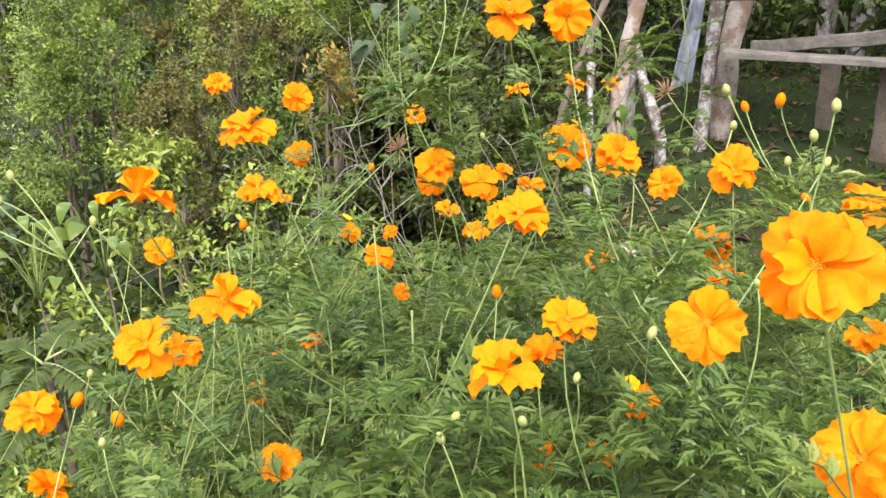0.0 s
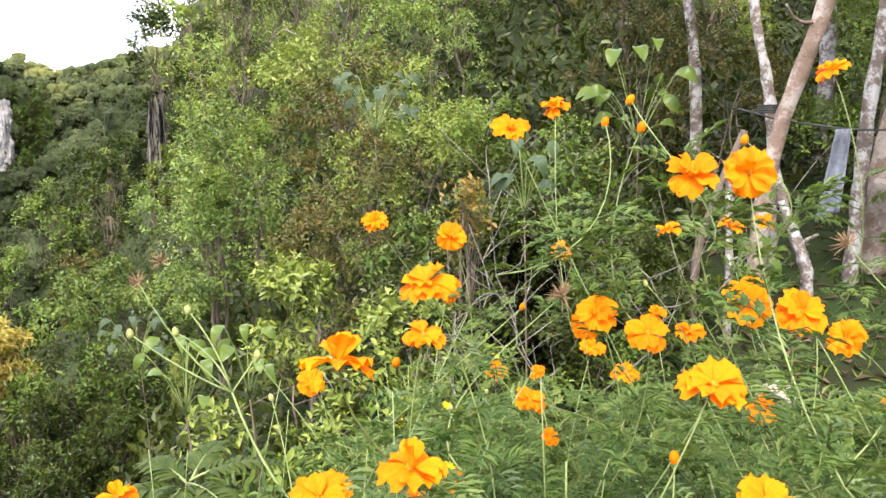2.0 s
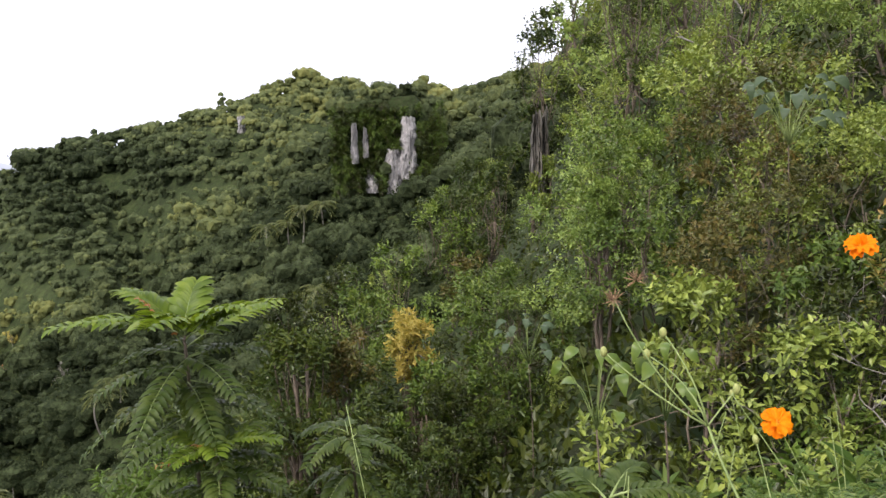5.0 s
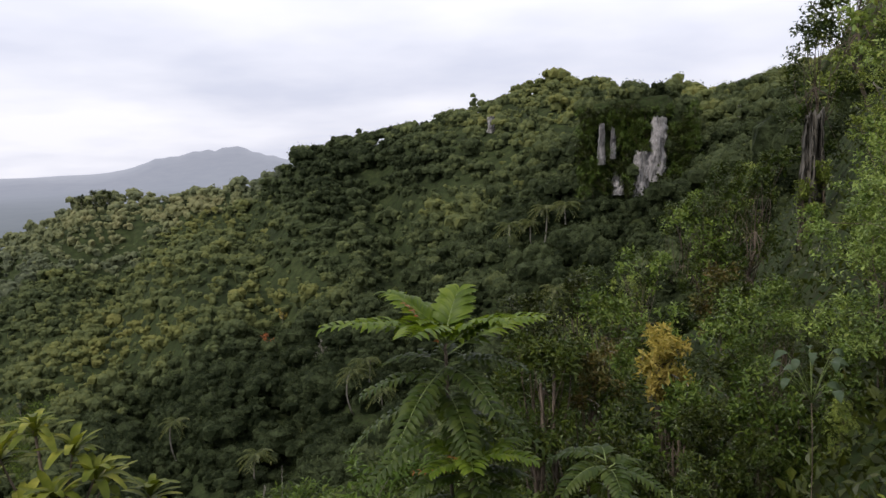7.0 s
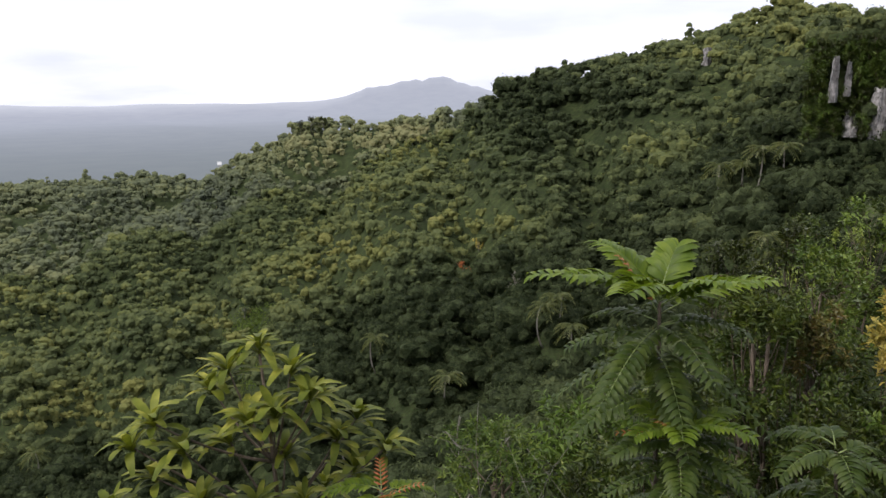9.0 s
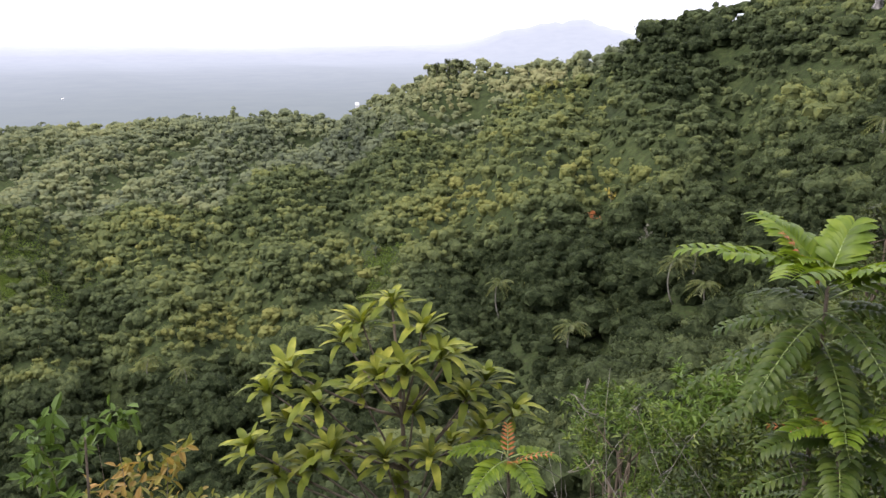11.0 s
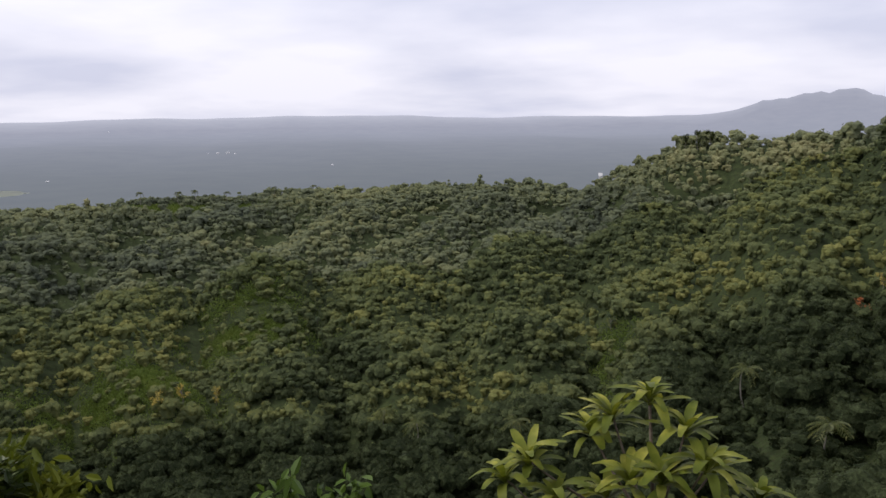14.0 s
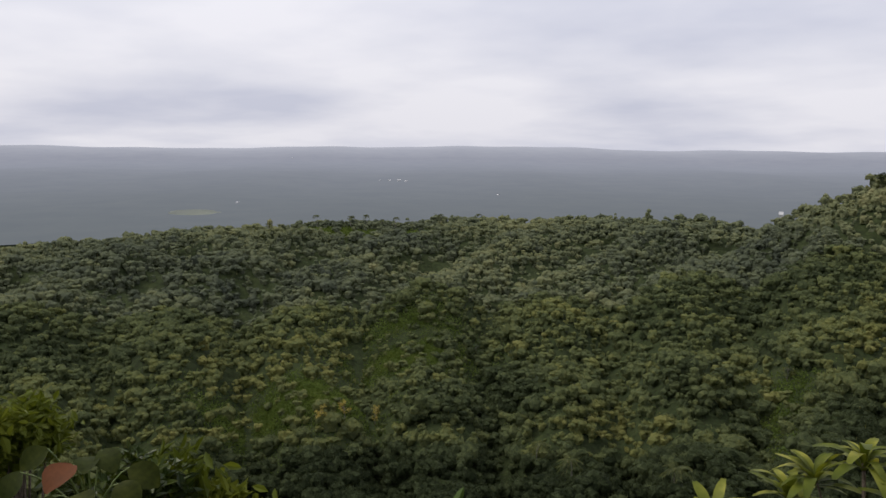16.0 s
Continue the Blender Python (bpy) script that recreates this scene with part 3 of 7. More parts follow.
def woods(name, places, sizes, tints, lobes_each, cards_each, level, label, mat=None, habits=None, leaf=0.42):
    """Far woods: crowns of knobbly lobes with leaf sprays on them over trunks, one object of uncountable trees."""
    Vs, Fs, Ss, Ts, off = [], [], [], [], 0
    IV, IF = ICO[level]
    nv = len(IV)
    for (x, y, z), s, tn, m, n in zip(places, sizes, tints, lobes_each, cards_each):
        habit = habits or rng.choice(HABITS, p=HABIT_P)
        m = max(2, int(round(m * (s / 3.4) ** 0.8)))
        lob = crown_lobes(s, m, habit)
        m += 1
        sp = rng.uniform(0, 6.283, m)
        cs, sn = np.cos(sp)[:, None], np.sin(sp)[:, None]
        iv = np.stack([IV[None, :, 0] * cs - IV[None, :, 1] * sn, IV[None, :, 0] * sn + IV[None, :, 1] * cs, np.broadcast_to(IV[None, :, 2], (m, nv))], -1)
        hv = (iv * rng.uniform(0.66, 1.0, (m, nv, 1)) * lob[:, None, 3:] + lob[:, None, :3]).reshape(-1, 3) + (x, y, z)
        hf = (IF.ravel()[None] + (np.arange(m) * nv)[:, None]).ravel()
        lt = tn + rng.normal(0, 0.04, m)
        # Core tinted darker: the shade inside the crown put into the colour.
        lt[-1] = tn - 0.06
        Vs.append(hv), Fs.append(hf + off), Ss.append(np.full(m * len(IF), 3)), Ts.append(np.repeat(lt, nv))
        off += len(hv)
        if habit in ("column", "umbrella") or rng.uniform() < 0.12:
            tw = 0.03 * s
            tv, tf, ts = tube_arrays([(x, y, z - 1), (x + 0.08 * s, y, z + 1.0 * s)], [tw, tw * 0.6], 4)
            Vs.append(tv), Fs.append(tf + off), Ss.append(ts), Ts.append(np.full(len(tv), 1.1))
            off += len(tv)
        n = int(n * (s / 3.4) ** 1.2)
        w = lob[:, 3] ** 2
        w[-1] *= 0.3
        k = rng.choice(m, n, p=w / w.sum())
        d = unit(rng.normal(0, 1, (n, 3)) + np.array([0, 0, 0.5]))
        p = lob[k, :3] + d * lob[k, 3:] * rng.uniform(0.8, 1.1, (n, 1)) + (x, y, z)
        dirs = unit(np.cross(d, rng.normal(0, 1, (n, 3))) + d * 0.7)
        size = leaf * rng.uniform(0.6, 1.3, n) * (s / 4.0) ** 0.5
        v, f, ss, _ = leaf_arrays(p - dirs * size[:, None] * 0.4, dirs, d + rng.normal(0, 0.3, (n, 3)), size, size * rng.uniform(0.6, 1.0, n), "tri", 0.1)
        Vs.append(v), Fs.append(f + off), Ss.append(ss), Ts.append(np.repeat(lt[k] + rng.normal(0.02, 0.04, n), 3))
        off += len(v)
    V, F, S, T = np.concatenate(Vs), np.concatenate(Fs), np.concatenate(Ss), np.concatenate(Ts)
    return tagged(part(name, mesh_of(name, V, F, S, T, mat or M_FOREST), None), label, "woods", kind="stuff")


def patchiness(x, y):
    return 0.5 + 0.25 * np.sin(x * 0.021 + 2 * np.sin(y * 0.013)) + 0.25 * np.sin(y * 0.03 - 1.5 * np.sin(x * 0.017 + 1))


CLEARINGS = [(56.5, 338, 32, 19), (66, 268, 32, 12), (29.5, 240, 10, 12), (61, 622, 70, 9)]


# patches of sunlight, shade and lighter growth put into the tint: bearing, elevation, half-width and half-height of the
# patch in degrees, tint
TONE_PATCHES = [
    (63.6, -15.7, 5.2, 2.1, 0.16), (41.9, -20.5, 6.7, 1.7, 0.2), (29.6, -16.0, 2.6, 1.5, 0.22), (25.4, -13.3, 3.0, 1.5, 0.18), (21.4, -11.2, 3.0, 1.5, 0.18), (12.3, -9.0, 4.6, 1.3, 0.17),
    (18.2, -3.2, 5.0, 1.2, 0.14), (24.0, -5.0, 3.3, 1.3, 0.1), (57.7, -21.0, 8.9, 0.9, 0.2), (59.7, -24.6, 11.5, 2.9, -0.2), (49.0, -18.3, 2.6, 2.1, -0.2)]
TONE_PATCHES += [
    (29.7, -7.6, 3.4, 2.5, -0.15), (38.6, -12.0, 2.6, 2.5, -0.12), (19.1, -16.7, 6.5, 2.5, -0.22), (12.6, -14.7, 3.9, 2.1, -0.14), (58.0, -7.6, 5.5, 0.9, -0.16), (31.3, -12.5, 1.9, 1.9, -0.15),
    (16.5, -18.9, 7.0, 1.7, -0.2), (9.1, -2.1, 3.8, 2.5, -0.14), (38.7, -26.3, 7.0, 2.5, -0.1), (3.4, -0.3, 6.3, 2.3, -0.15), (-6.7, -4.7, 3.8, 2.5, -0.16)]
TONE_PATCHES += [
    (-1.1, -4.0, 2.5, 1.5, 0.1), (9.2, -9.8, 3.0, 1.7, 0.12), (-8.4, 3.5, 3.3, 2.1, 0.08), (-13.1, 3.0, 1.7, 1.7, 0.2), (-10.0, -0.4, 2.1, 2.5, -0.12), (-10.3, -8.6, 3.4, 1.7, -0.1), (-15.2, -3.8, 2.5, 2.5, -0.12),
    (73.7, -10.5, 11.0, 3.1, -0.1), (79.5, -14.5, 6.5, 2.5, -0.08), (65.5, -18.1, 7.0, 1.6, 0.12), (73.4, -20.2, 6.2, 0.7, 0.24)]


def meets(az, el):
    """How far off the land is first met, looking along a bearing and elevation."""
    a = radians(az)
    return next(r for r in range(120, 460) if height(-math.sin(a) * r, math.cos(a) * r) > 1.5 + r * math.tan(radians(el)))


# rock faces: bearing, lowest and highest elevation, width in degrees, label
CLIFFS = [(az, low, top, wide, BLUFF_R + 2 if -17 < az < -10 else meets(az, low), words) for az, low, top, wide, words in (
    (-15.5, -1.3, 2.2, 1.35, "sheer white and grey limestone cliff on the wooded hill"),
    (-14.4, -2.6, -0.1, 1.4, "broken foot of the limestone cliff"),
    (-11.55, 0.0, 1.9, 0.55, "narrow ochre-stained limestone strip beside the cliff"),
    (-12.35, 0.4, 1.6, 0.4, "small pale limestone rib among the growth"),
    (-12.7, -2.2, -1.4, 0.9, "low broken limestone outcrop under the cliffs"),
    (-3.7, 1.6, 2.7, 0.6, "small grey rock face near the ridge"),
    (-20.8, 1.9, 2.8, 0.4, "small grey rock face in the woods"))]


def scatter_woods(n_try, az0, az1, r0, r1, s0, s1, gap):
    """Places for crowns: dart throwing on a grid, denser in the hollows, none on the clearings."""
    az = rng.uniform(az0, az1, n_try)
    r = np.sqrt(rng.uniform(r0 * r0, r1 * r1, n_try))
    rr = np.interp(az, RIDGE_AZ, RIDGE_R)
    keep = r < rr * 1.04 + 10
    for ca, low, top, wide, far_off, words in CLIFFS:
        keep &= ~((np.abs(az - ca) < wide * 0.5 + 0.1) & (r > 120) & (r < far_off - 2) & (np.degrees(np.arctan2(terrain(-np.sin(np.radians(az)) * r, np.cos(np.radians(az)) * r) + 6, r)) > low + 0.5))
    x, y = -np.sin(np.radians(az)) * r, np.cos(np.radians(az)) * r
    for ca, cr, w, h in CLEARINGS:
        cx, cy = -math.sin(radians(ca)) * cr, math.cos(radians(ca)) * cr
        u = ((x - cx) * math.cos(radians(ca)) + (y - cy) * math.sin(radians(ca))) / w
        v = (-(x - cx) * math.sin(radians(ca)) + (y - cy) * math.cos(radians(ca))) / (h * 2)
        keep &= (u * u + v * v > 1) | (rng.uniform(0, 1, n_try) < 0.03)
    x, y, r = x[keep], y[keep], r[keep]
    zt = terrain(x, y)
    el_top = np.degrees(np.arctan2(zt + 7 - 1.6, r))
    vis = el_top > -32.5
    for t in np.linspace(0.12, 0.93, 22):
        vis &= terrain(x * t, y * t) - 1 < 1.6 + (zt + 9 - 1.6) * t
    x, y, r = x[vis], y[vis], r[vis]
    taken, out = {}, []
    for i in range(len(x)):
        g = (int(x[i] // gap), int(y[i] // gap))
        if taken.get(g, 0):
            continue
        taken[g] = 1
        out.append(i)
    x, y, r = x[out], y[out], r[out]
    pt = patchiness(x, y)
    size = rng.uniform(s0, s1, len(x)) * rng.choice((0.62, 0.8, 1.0, 1.22, 1.5), len(x), p=(0.2, 0.28, 0.3, 0.17, 0.05))
    crest = r > 0.96 * np.interp(np.degrees(np.arctan2(-x, y)), RIDGE_AZ, RIDGE_R)
    size = np.where(crest & (rng.uniform(0, 1, len(x)) < 0.3), size * 1.25, size)
    kind_ = 0.5 + 0.5 * np.sin(x * 0.047 + 2.2 * np.sin(y * 0.031 + 0.7)) * np.sin(y * 0.053 + 1.9 * np.sin(x * 0.023))
    # Distance and bearing terms put haze on far trees, shade on near ones.
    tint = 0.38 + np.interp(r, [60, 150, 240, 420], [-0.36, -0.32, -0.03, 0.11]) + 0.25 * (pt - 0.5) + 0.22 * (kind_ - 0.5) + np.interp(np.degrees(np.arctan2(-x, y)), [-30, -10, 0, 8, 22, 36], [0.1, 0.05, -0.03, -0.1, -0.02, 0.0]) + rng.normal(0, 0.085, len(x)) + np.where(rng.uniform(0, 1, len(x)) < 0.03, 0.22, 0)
    az, el = np.degrees(np.arctan2(-x, y)), np.degrees(np.arctan2(terrain(x, y) + 3 - 1.5, r))
    for ca, ce, wa, we, dt in TONE_PATCHES:
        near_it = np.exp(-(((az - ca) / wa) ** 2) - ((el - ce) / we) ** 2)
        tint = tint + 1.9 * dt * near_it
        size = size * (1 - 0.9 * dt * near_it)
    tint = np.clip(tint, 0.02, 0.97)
    return np.stack([x, y, terrain(x, y) - 0.4], -1), size, tint, r


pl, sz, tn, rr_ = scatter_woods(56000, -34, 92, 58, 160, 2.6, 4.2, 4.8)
woods("valley_woods", pl, sz, tn, np.full(len(sz), 6), np.full(len(sz), 400), 1, "dense green woods in the valley bottom, with shade put into the tint", leaf=0.38)
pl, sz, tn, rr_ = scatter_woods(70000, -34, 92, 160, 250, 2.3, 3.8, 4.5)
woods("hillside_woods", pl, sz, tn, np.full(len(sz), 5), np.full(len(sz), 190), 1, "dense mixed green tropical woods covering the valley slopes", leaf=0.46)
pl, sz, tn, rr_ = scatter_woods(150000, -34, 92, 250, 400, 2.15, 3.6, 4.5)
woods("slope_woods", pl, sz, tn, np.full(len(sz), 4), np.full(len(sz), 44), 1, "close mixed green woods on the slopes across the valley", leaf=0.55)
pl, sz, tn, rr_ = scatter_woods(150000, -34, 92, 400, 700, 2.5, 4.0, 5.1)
woods("ridge_woods", pl, sz, tn, np.full(len(sz), 3), np.full(len(sz), 14), 1, "woods on the far ridges, greyed by haze in the leaf colour", M_HAZED_RIDGE, leaf=0.65)
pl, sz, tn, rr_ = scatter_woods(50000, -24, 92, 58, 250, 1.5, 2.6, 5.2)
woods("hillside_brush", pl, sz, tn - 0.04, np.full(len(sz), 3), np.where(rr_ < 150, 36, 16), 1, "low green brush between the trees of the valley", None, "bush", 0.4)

def meadow():
    """Tall pale grass and low scrub on the clearings."""
    P = []
    for ca, cr, w, h in CLEARINGS:
        n = int(w * h * 50)
        u, v = rng.normal(0, 0.5, n) * w, rng.normal(0, 0.5, n) * h * 2
        cx, cy = -math.sin(radians(ca)) * cr, math.cos(radians(ca)) * cr
        P.append(np.stack([cx + u * math.cos(radians(ca)) - v * math.sin(radians(ca)), cy + u * math.sin(radians(ca)) + v * math.cos(radians(ca))], -1))
    P = np.concatenate(P)
    n = len(P)
    base = np.stack([P[:, 0], P[:, 1], terrain(P[:, 0], P[:, 1])], -1)
    d = unit(rng.normal(0, 0.7, (n, 3)) + np.array([0, 0, 0.8]))
    ln = rng.uniform(0.4, 0.95, n)
    v, f, ss, _ = leaf_arrays(base, d, rng.normal(0, 1, (n, 3)) + np.array([0, 0, 0.8]), ln, ln * 0.8, "card", 0.2)
    t = np.repeat(np.clip(rng.normal(0.6, 0.07, n), 0, 1), 4)
    return tagged(part("meadow_grass", mesh_of("meadow_grass", v, f, ss, t, M_MEADOW), None), "light green grass and scrub on hillside clearings", "grass", kind="stuff")


meadow()

# undergrowth between the shrubs and trees
N_UNDER = 60000
ua = rng.uniform(-104, 12, N_UNDER)
ur = 2.4 * (26 ** rng.uniform(0, 1, N_UNDER))
ux, uy = -np.sin(np.radians(ua)) * ur, np.cos(np.radians(ua)) * ur
keep = ~((ua < -63) & (ur < 6.3))
ux, uy, ur = ux[keep], uy[keep], ur[keep]
un = len(ux)
usz = np.minimum(0.0115 * ur ** 0.95, 0.1) * rng.uniform(0.7, 1.4, un)
ud = unit(rng.normal(0, 1, (un, 3)) + np.array([0, 0, 0.7]))
up = np.stack([ux, uy, terrain(ux, uy) + rng.uniform(0, 0.1, un) * ur ** 0.8], -1)
v, f, ss, _ = leaf_arrays(up, ud, rng.normal(0, 0.5, (un, 3)) + np.array([0, 0, 1.0]), usz * 1.6, usz * 0.8, "rhomb", 0.1)
tagged(part("undergrowth", mesh_of("undergrowth", v, f, ss, mat=M_DARK), None), "low green undergrowth covering the slope", "undergrowth", kind="stuff")

# low grass and moss tufts on the shaded garden ground
gn = 7000
ga, gr = rng.uniform(-110, -58, gn), rng.uniform(2.2, 9.0, gn)
gx, gy = -np.sin(np.radians(ga)) * gr, np.cos(np.radians(ga)) * gr
gp = np.stack([gx, gy, terrain(gx, gy) - 0.003], -1)
gd = unit(rng.normal(0, 0.7, (gn, 3)) * (1, 1, 0.1) + np.array([0, 0, 0.6]))
v, f, ss, _ = leaf_arrays(gp, gd, rng.normal(0, 1, (gn, 3)), rng.uniform(0.03, 0.09, gn), 0.012, "rhomb", 0.1)
tagged(part("grass", mesh_of("grass", v, f, ss, mat=M_SHRUB), None), "short green grass on the shaded ground", "grass", kind="stuff")
# fallen leaves on the same ground
gn = 2600
ga, gr = rng.uniform(-108, -60, gn), rng.uniform(2.6, 9.5, gn)
gx, gy = -np.sin(np.radians(ga)) * gr, np.cos(np.radians(ga)) * gr
gp = np.stack([gx, gy, terrain(gx, gy) + 0.012], -1)
gd = unit(rng.normal(0, 1, (gn, 3)) * (1, 1, 0.12))
v, f, ss, _ = leaf_arrays(gp, gd, rng.normal(0, 0.25, (gn, 3)) + np.array([0, 0, 1.0]), rng.uniform(0.05, 0.11, gn), rng.uniform(0.025, 0.05, gn), "rhomb", 0.1)
M_LITTER = leafy("fallen_leaves", [(0.0, (0.03, 0.022, 0.014)), (0.5, (0.09, 0.06, 0.035)), (1.0, (0.2, 0.14, 0.08))], 0.7, 0.1, 2.0, spec=0.1)
tagged(part("leaf_litter", mesh_of("leaf_litter", v, f, ss, mat=M_LITTER), None), "scattered brown fallen leaves on the garden ground", "leaf litter", kind="stuff")

# ---- limestone cliffs on the hill ----


def cliff(az, el_low, el_top, degrees_wide, d, label):
    """A weathered rock face set into the slope: ledges, flutes and pits."""
    wide = d * radians(degrees_wide)
    c = spot(az, el_low, d - 4.5) - Vector((0, 0, 3))
    tall = d * (math.tan(radians(el_top)) - math.tan(radians(el_low))) + 3
    nu, nv = 44, 56
    V, F = [], []
    for i in range(nv):
        v = i / (nv - 1)
        for j in range(nu):
            u = j / (nu - 1) * 2 - 1
            w = wide / 2 * (0.95 + (0.22 * noise.noise(Vector((v * 5, az + (3 if u > 0 else 9), 1.0))) + 0.2 * noise.noise(Vector((v * 14, az + (3 if u > 0 else 9), 3.0)))) + (0.2 * (1 - v) if u < 0 else -0.1 * (1 - v)) - 0.25 * max(0.0, v - 0.75) * 4 * abs(noise.noise(Vector((az, 7.0, u * 2)))) - 0.2 * v * v)
            lump = 0.9 * noise.noise(Vector((u * 1.4, v * 1.8, az))) + 0.45 * math.floor(3 * noise.noise(Vector((u * 2.6, v * 4.5, az + 4)))) + 0.3 * math.floor(2.6 * noise.noise(Vector((u * 5.5, v * 8.5, az + 12)))) + 0.35 * min(0.0, 0.25 - abs(noise.noise(Vector((u * 4, v * 0.9, az + 2)))) * 2) + 0.07 * noise.noise(Vector((u * 22, v * 28, az)))
            V.append((u * w, 0.5 * wide * u * u * abs(u) + 2.2 * v - 0.5 * lump, v * tall + 0.5 * noise.noise(Vector((u * 3, 5.0, az))) * v))
    for i in range(nv - 1):
        for j in range(nu - 1):
            F += [i * nu + j, i * nu + j + 1, (i + 1) * nu + j + 1, (i + 1) * nu + j]
    n0 = len(V)
    V += [(V[k][0], V[k][1] + 10, V[k][2]) for k in range(n0 - nu, n0)]
    for j in range(nu - 1):
        F += [n0 - nu + j, n0 - nu + j + 1, n0 + j + 1, n0 + j]
    ob = new("cliff", mesh_of("cliff", V, F, np.full(len(F) // 4, 4), mat=M_ROCK))
    ob.location = c
    ob.rotation_euler = (0, 0, radians(az))
    return tagged(ob, label, "cliff", "limestone cliffs")


for row in CLIFFS:
    cliff(*row)
cliff(-24.6, -5.0, 1.2, 1.5, 30, "brown-grey rock face overgrown with creepers on the near hillside").data.materials[0] = M_BROWN_ROCK

# ---- shrubs and trees on the near hillside ----


def foliage_mesh(n, lobes, L, W, mat, shape="lance", per=8):
    """Leaves in sprays: short shoots stand out from the lobes, each with leaves set in a spiral round it."""
    ns = max(1, n // per)
    p, d = crown_points(ns, lobes)
    shoot = unit(d * 0.75 + rng.normal(0, 0.4, (ns, 3)) + np.array([0, 0, 0.4]))
    side = unit(np.cross(shoot, rng.normal(0, 1, (ns, 3))))
    other = np.cross(shoot, side)
    reach = L * rng.uniform(1.3, 2.8, ns)
    u = np.tile(np.linspace(0.0, 1.0, per), ns)
    k = np.repeat(np.arange(ns), per)
    turn = np.tile(np.arange(per) * 2.4, ns) + rng.normal(0, 0.3, ns * per)
    base = p[k] - shoot[k] * (reach[k] * (1 - u))[:, None]
    dirs = unit(side[k] * np.cos(turn)[:, None] + other[k] * np.sin(turn)[:, None] + shoot[k] * (0.25 + 0.9 * u * u)[:, None] + rng.normal(0, 0.2, (ns * per, 3)) + np.array([0, 0, -0.15]))
    up = unit(shoot[k] * 0.7 + np.array([0, 0, 0.8]) + rng.normal(0, 0.3, (ns * per, 3)))
    ln = L * rng.uniform(0.7, 1.25, ns * per) * (1.05 - 0.3 * u)
    v, f, s, _ = leaf_arrays(base, dirs, up, ln, ln * W, shape, 0.12)
    return mesh_of("foliage", v, f, s, mat=mat)


def lobes_for(n, width, tall, low=0.2, small=0.3):
    a, q = rng.uniform(0, 6.283, n), np.sqrt(rng.uniform(0, 1, n)) * 0.72
    z = rng.uniform(low, 0.86, n) * tall
    lean = np.where(z > 0.6 * tall, 0.75, 1.0)
    r = width * small * rng.uniform(0.6, 1.25, n)
    return np.stack([np.cos(a) * q * width * lean, np.sin(a) * q * width * lean, z, r, r, r * rng.uniform(0.7, 1.1, n)], -1)


def woody(name, width, tall, n_leaves, L, W, mat, label, category, n_lobes=9, trunks=4, bark=M_BARK, shape="lance", thick=0.02, low=0.2, small=0.32, twigs=0):
    """A shrub or tree at the origin: stems that fork to the leaf lobes, and the foliage."""
    root = empty(name, (0, 0, 0), label, category)
    lob = lobes_for(n_lobes, width, tall, low, small)
    for k in range(trunks):
        foot = rng.normal(0, 0.06 * width, 3) * (1, 1, 0) - np.array([0, 0, 0.15 * tall])
        mids = lob[k::trunks]
        top = mids[:, :3].mean(0)
        stem = bend(foot, top, rng.normal(0, 0.05 * width, 3), 7, 0.015 * tall)
        chunks = [tube_arrays(stem, np.linspace(thick, thick * 0.45, 7), 6)]
        for m in mids:
            chunks.append(tube_arrays(bend(stem[int(rng.integers(3, 7))], m[:3], rng.normal(0, 0.08 * width, 3), 5), np.linspace(thick * 0.35, thick * 0.1, 5), 3))
        part("trunk" if trunks == 1 else "stem", mesh_of("stem", *join(chunks), mat=bark, smooth=True), None, root)
    if twigs:
        chunks = []
        for k in range(twigs):
            m = lob[rng.integers(0, n_lobes)]
            d = unit(rng.normal(0, 1, 3) + (0, 0, 0.2))
            a = m[:3]
            b = a + d * m[3:] * rng.uniform(1.0, 1.5)
            chunks.append(tube_arrays(bend(a, b, rng.normal(0, 0.04 * width, 3), 5), np.linspace(thick * 0.3, thick * 0.1, 5), 4))
            c = a + (b - a) * 0.6
            chunks.append(tube_arrays(bend(c, c + unit(d + rng.normal(0, 0.6, 3)) * m[3] * 0.6, n=4), np.linspace(thick * 0.2, thick * 0.08, 4), 3))
        tagged(part("twig_tangle", mesh_of("twig_tangle", *join(chunks), mat=M_TWIG, smooth=True), None, root, "bare grey twigs"), kind="stuff")
    tagged(part("foliage", foliage_mesh(n_leaves, lob, L, W, mat, shape), None, root), kind="stuff")
    return root


def placed(at, scale=1.0, turn=0.0, tilt=0.0):
    return Matrix.Translation(at) @ Euler((radians(tilt), 0, radians(turn))).to_matrix().to_4x4() @ Matrix.Scale(scale, 4)


def spread(kinds, places, group):
    """Put the kinds (built once) at the places; the first of each kind moves, the others are copies."""
    used = set()
    for at, k, sc, turn, tilt in places:
        ob = kinds[k]
        ob["group"] = group
        if k not in used:
            used.add(k)
            ob.matrix_basis = placed(at, sc, turn, tilt)
        else:
            made = copy_thing(ob, Matrix.Identity(4))
            made.matrix_basis = placed(at, sc, turn, tilt)
    for k, ob in enumerate(kinds):
        if k not in used:
            for c in list(ob.children):
                bpy.data.objects.remove(c)
            bpy.data.objects.remove(ob)


